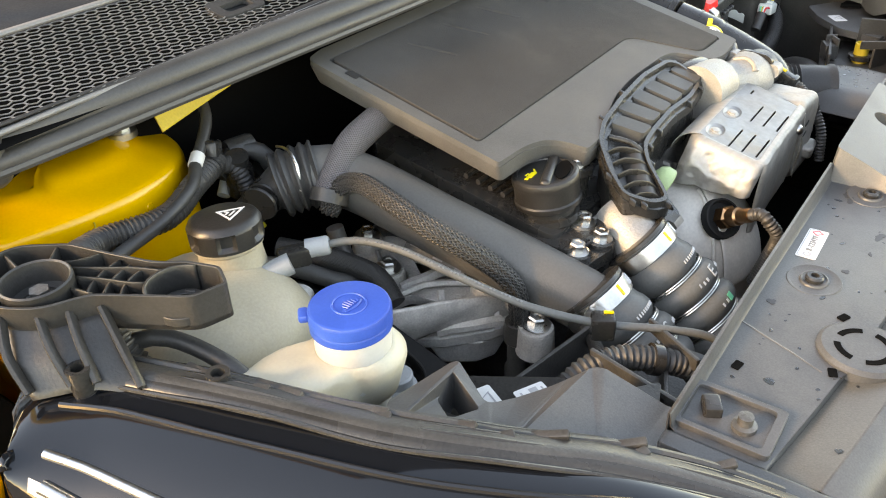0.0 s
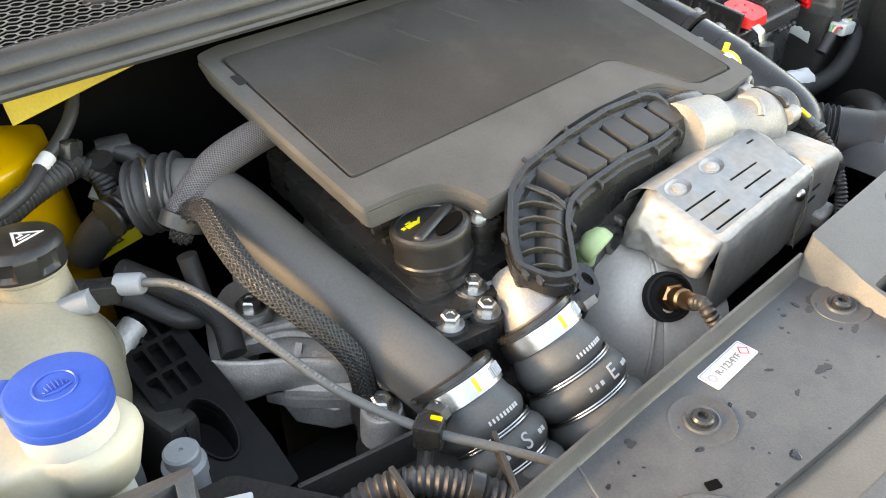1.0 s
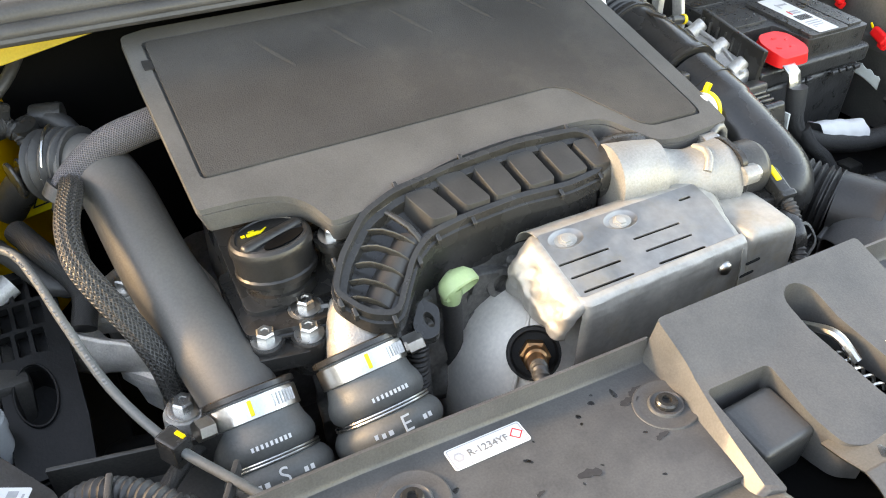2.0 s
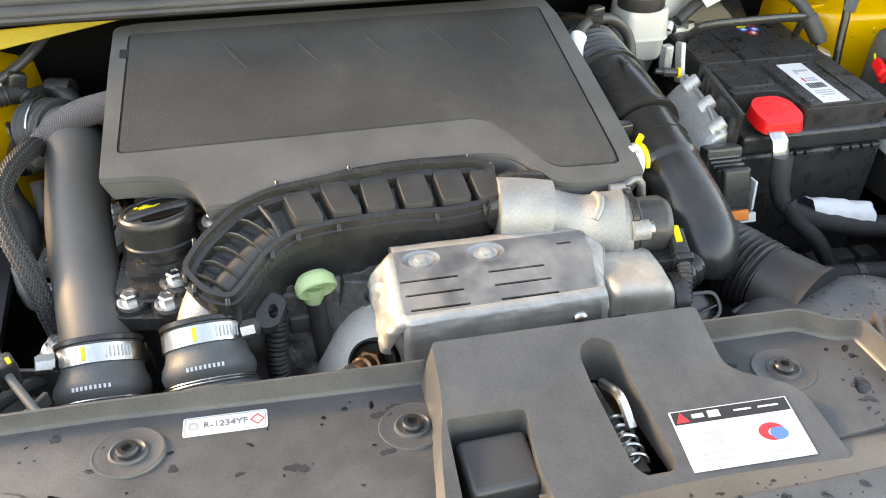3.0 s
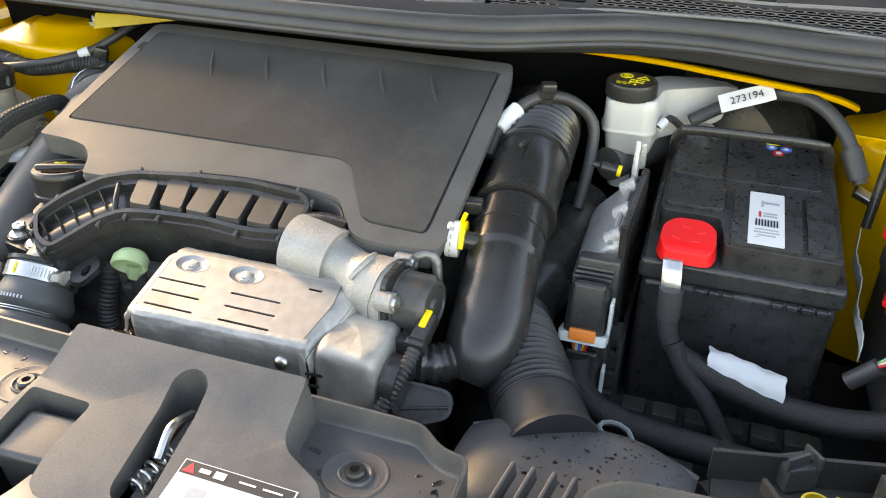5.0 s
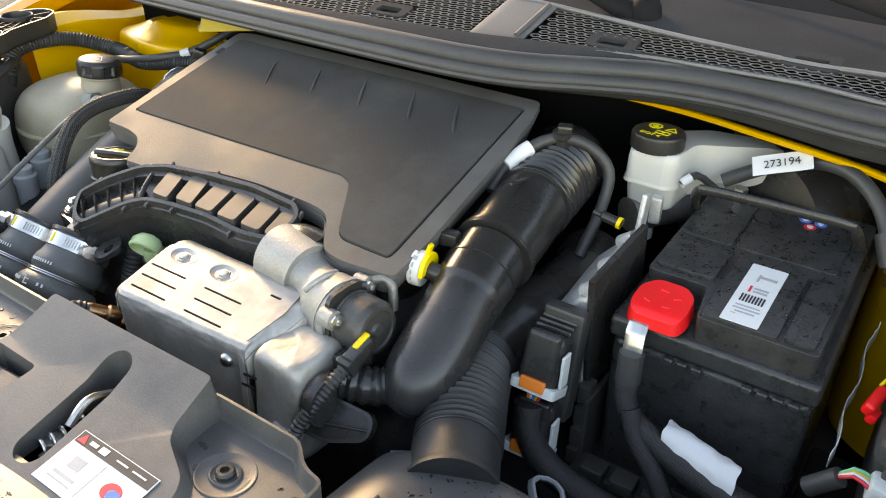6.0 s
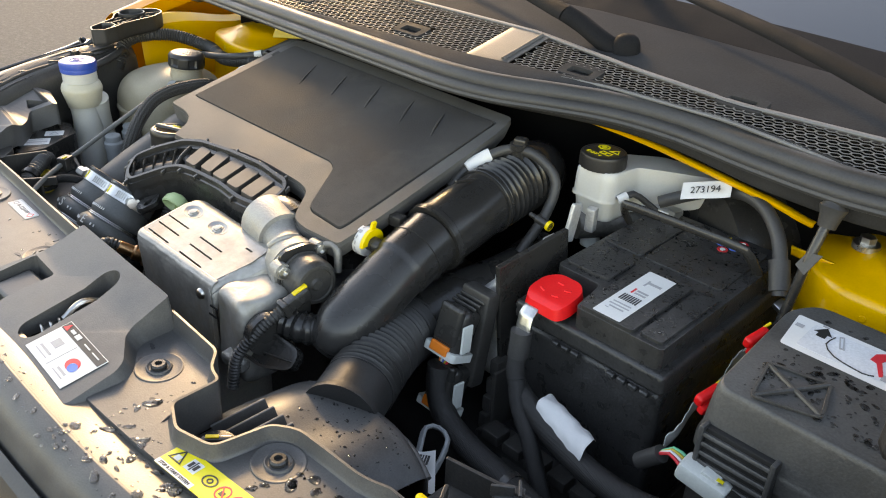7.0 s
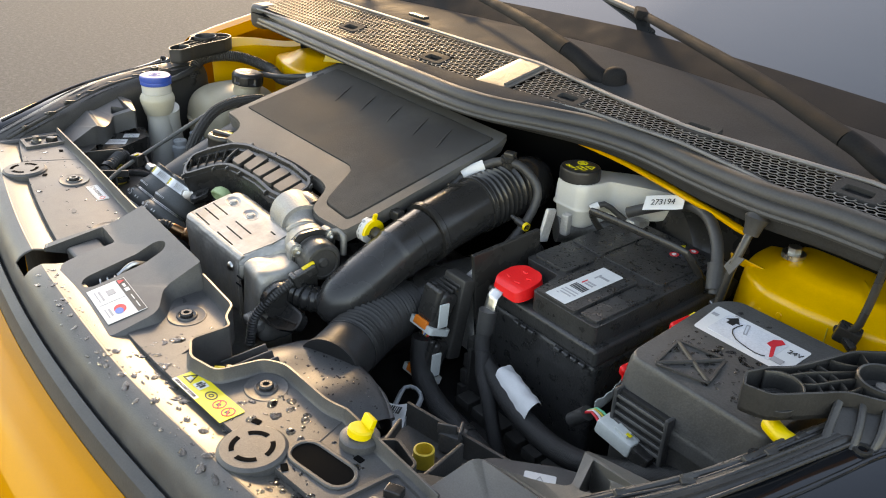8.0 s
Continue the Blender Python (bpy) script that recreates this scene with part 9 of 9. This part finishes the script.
bars([(-0.02, 0.0, 0.012, 0.009), (-0.02, -0.011, 0.022, 0.0022), (0.02, -0.0125, 0.016, 0.0022), (0.02, -0.0165, 0.02, 0.001), (-0.02, -0.0155, 0.024, 0.001), (0.0, -0.004, 0.0005, 0.028)], Matrix.Translation((0, 0, 0.0005)) @ WL, GREY_INK, wl)
stop = thing("yellow_label", (0.285, 0.012, 0.81), "yellow warning label of the stop and start system", "label")
SL = pose(0.2885, 0.0125, 0.8072, 0, -2.7, 5)
sl_ = part("label", prism(rounded(rect(0, 0, 0.094, 0.026), 0.0015), 0, 0.0005, SL), YELLOW_LABEL, stop)
part("white_strip", prism(rect(-0.024, -0.0105, 0.046, 0.005), 0.0005, 0.0008, SL), PAPER, sl_)
lettering("STOP & START SYSTEM", 0.0038, SL @ pose(-0.024, -0.0105, 0.001), INK, sl_)
part("triangle", prism([(-0.036, 0.0105), (-0.044, -0.003), (-0.028, -0.003)], 0.0005, 0.0009, SL, [[(-0.036, 0.008), (-0.042, -0.002), (-0.03, -0.002)]]), INK, sl_)
part("white_field", prism(rect(-0.036, 0.001, 0.006, 0.005), 0.0004, 0.0008, SL), PAPER, sl_)
part("book", prism(rect(-0.018, 0.003, 0.013, 0.011), 0.0005, 0.0009, SL), PAPER, sl_)
bars([(-0.018, 0.003, 0.001, 0.01), (-0.0212, 0.003, 0.003, 0.006), (-0.0148, 0.003, 0.003, 0.006)], Matrix.Translation((0, 0, 0.001)) @ SL, INK, sl_)
part("pulley", prism(oval(0.004, 0.002, 0.0075, 0.0055, 20), 0.0005, 0.0009, SL, [oval(0.004, 0.002, 0.0062, 0.0044, 18)]), INK, sl_)
part("pulley_hub", prism(oval(0.004, 0.002, 0.003, 0.0025, 16), 0.0005, 0.0009, SL, [oval(0.004, 0.002, 0.0018, 0.0014, 12)]), INK, sl_)
for x in (0.0215, 0.0375):
    ring = part("ban_ring", prism(oval(x, 0.001, 0.0068, 0.0068, 22), 0.0005, 0.0009, SL, [oval(x, 0.001, 0.0055, 0.0055, 20)]), RED_INK, sl_, "red ban ring")
    part("ban_bar", rbox((0.012, 0.0012, 0.0004), SL @ pose(x, 0.001, 0.0009, 0, 0, -45), 0, 1), RED_INK, ring)
    part("ban_figure", prism(rect(x, 0.0, 0.005, 0.004), 0.0005, 0.0007, SL), INK, ring)

# ---- rain drops ----
rnd = random.Random(11)
drops = bmesh.new()


def drop(x, y, z, r, tilt=0.0):
    sx, sy, a = r * (0.8 + 0.9 * rnd.random()), r * (0.6 + 0.5 * rnd.random()), rnd.random() * 3.14
    n = 10
    rings = []
    for h, k in ((0.0, 1.0), (0.09, 0.9), (0.17, 0.7), (0.215, 0.35)):
        ring = []
        for i in range(n):
            t = 2 * math.pi * i / n
            wob = 1 + 0.12 * math.sin(2 * t + a * 3) + 0.09 * math.sin(3 * t + a * 5)
            px, py = sx * k * wob * math.cos(t), sy * k * wob * math.sin(t)
            ring.append(drops.verts.new((x + px * math.cos(a) - py * math.sin(a), y + px * math.sin(a) + py * math.cos(a), z + h * min(sx, sy) + tilt * (px * math.sin(a) + py * math.cos(a)))))
        rings.append(ring)
    for p, q in zip(rings, rings[1:]):
        for i in range(n):
            drops.faces.new((p[i], p[(i + 1) % n], q[(i + 1) % n], q[i]))
    drops.faces.new(rings[-1]), drops.faces.new(rings[0][::-1])


def slam_z(x, y):
    lift = min(0.008 * (abs(x) / 0.31) ** 2, 0.009)
    ridge = front_edge(x) + 0.052
    d = y - ridge
    pts = NOSE[::-1] + [(0.0195, 0.8)]
    if d >= 0.0195:
        return 0.8 + lift
    for (a, za), (b, zb) in zip(pts, pts[1:]):
        if a <= d <= b:
            return za + (zb - za) * (d - a) / (b - a) + 0.9 * lift + crown(x)
    return 0.79


for k in range(420):
    x = 0.15 + 0.33 * rnd.random()
    y = front_edge(x) + 0.025 + rnd.random() ** 1.1 * (0.085 - front_edge(x) - 0.03)
    if 0.195 < x < 0.29 and y > 0.015 or abs(x - 0.31) < 0.02 and abs(y - 0.063) < 0.02 or abs(x - 0.285) < 0.05 and abs(y - 0.012) < 0.016:
        continue
    if abs(x - 0.385) < 0.033 and abs(y - 0.012) < 0.033 or abs(x - 0.435) < 0.036 and abs(y - 0.052) < 0.02 or (x > 0.47 and y > 0.02) or (x < 0.165 and y > -0.045):
        continue
    drop(x, y, slam_z(x, y) + 0.0001, 0.0009 + 0.005 * rnd.random() ** 3)
for k in range(60):
    x = -0.05 + 0.22 * rnd.random()
    y = front_edge(x) + 0.022 + 0.026 * rnd.random()
    drop(x, y, slam_z(x, y) + 0.0001, 0.0009 + 0.0045 * rnd.random() ** 3)
for k in range(40):
    x = -0.5 + 0.36 * rnd.random()
    y = 0.0 + 0.085 * rnd.random()
    drop(x, y, slam_z(x, y) + 0.0001, 0.001 + 0.003 * rnd.random() ** 3)
for k in range(110):
    u, v = 0.3 + 0.65 * rnd.random(), 0.3 + 0.6 * rnd.random()
    p = scoop_top(u, v)
    drop(p.x, p.y, p.z + 0.0001, 0.0006 + 0.0012 * rnd.random() ** 2)
for k in range(1300):
    x, y = 0.288 + 0.15 * rnd.random(), 0.385 + 0.23 * rnd.random()
    if abs(x - 0.3775) < 0.018 and abs(y - 0.4325) < 0.045 or x < 0.345 and y < 0.435:
        continue
    z = UP + 0.0236
    for fx, fy, fw, fh, fz in ((0.3785, 0.435, 0.06, 0.106, 0.0275), (0.425, 0.437, 0.024, 0.1, 0.0265), (0.313, 0.466, 0.054, 0.052, 0.0265), (0.31, 0.556, 0.05, 0.1, 0.0255), (0.383, 0.556, 0.09, 0.1, 0.0255)):
        if abs(x - fx) < fw / 2 and abs(y - fy) < fh / 2:
            z = UP + fz + 0.0001
    drop(*on_battery(x, y, z), 0.0005 + 0.0011 * rnd.random() ** 4, math.tan(radians(BAT_TILT)))
for k in range(320):
    x, y = 0.52 + 0.125 * rnd.random(), 0.37 + 0.13 * rnd.random()
    if abs(x - 0.568) < 0.06 and abs(y - 0.4685) < 0.03:
        continue
    drop(x, y, lid_z(y) + 0.0001, 0.0008 + 0.003 * rnd.random() ** 3, 0.08)
single("rain_drops", drops, WATER, "clear rain drops lying on panels, battery and fuse box", "rain drops", kind="stuff", sharp=80, crisp=False)
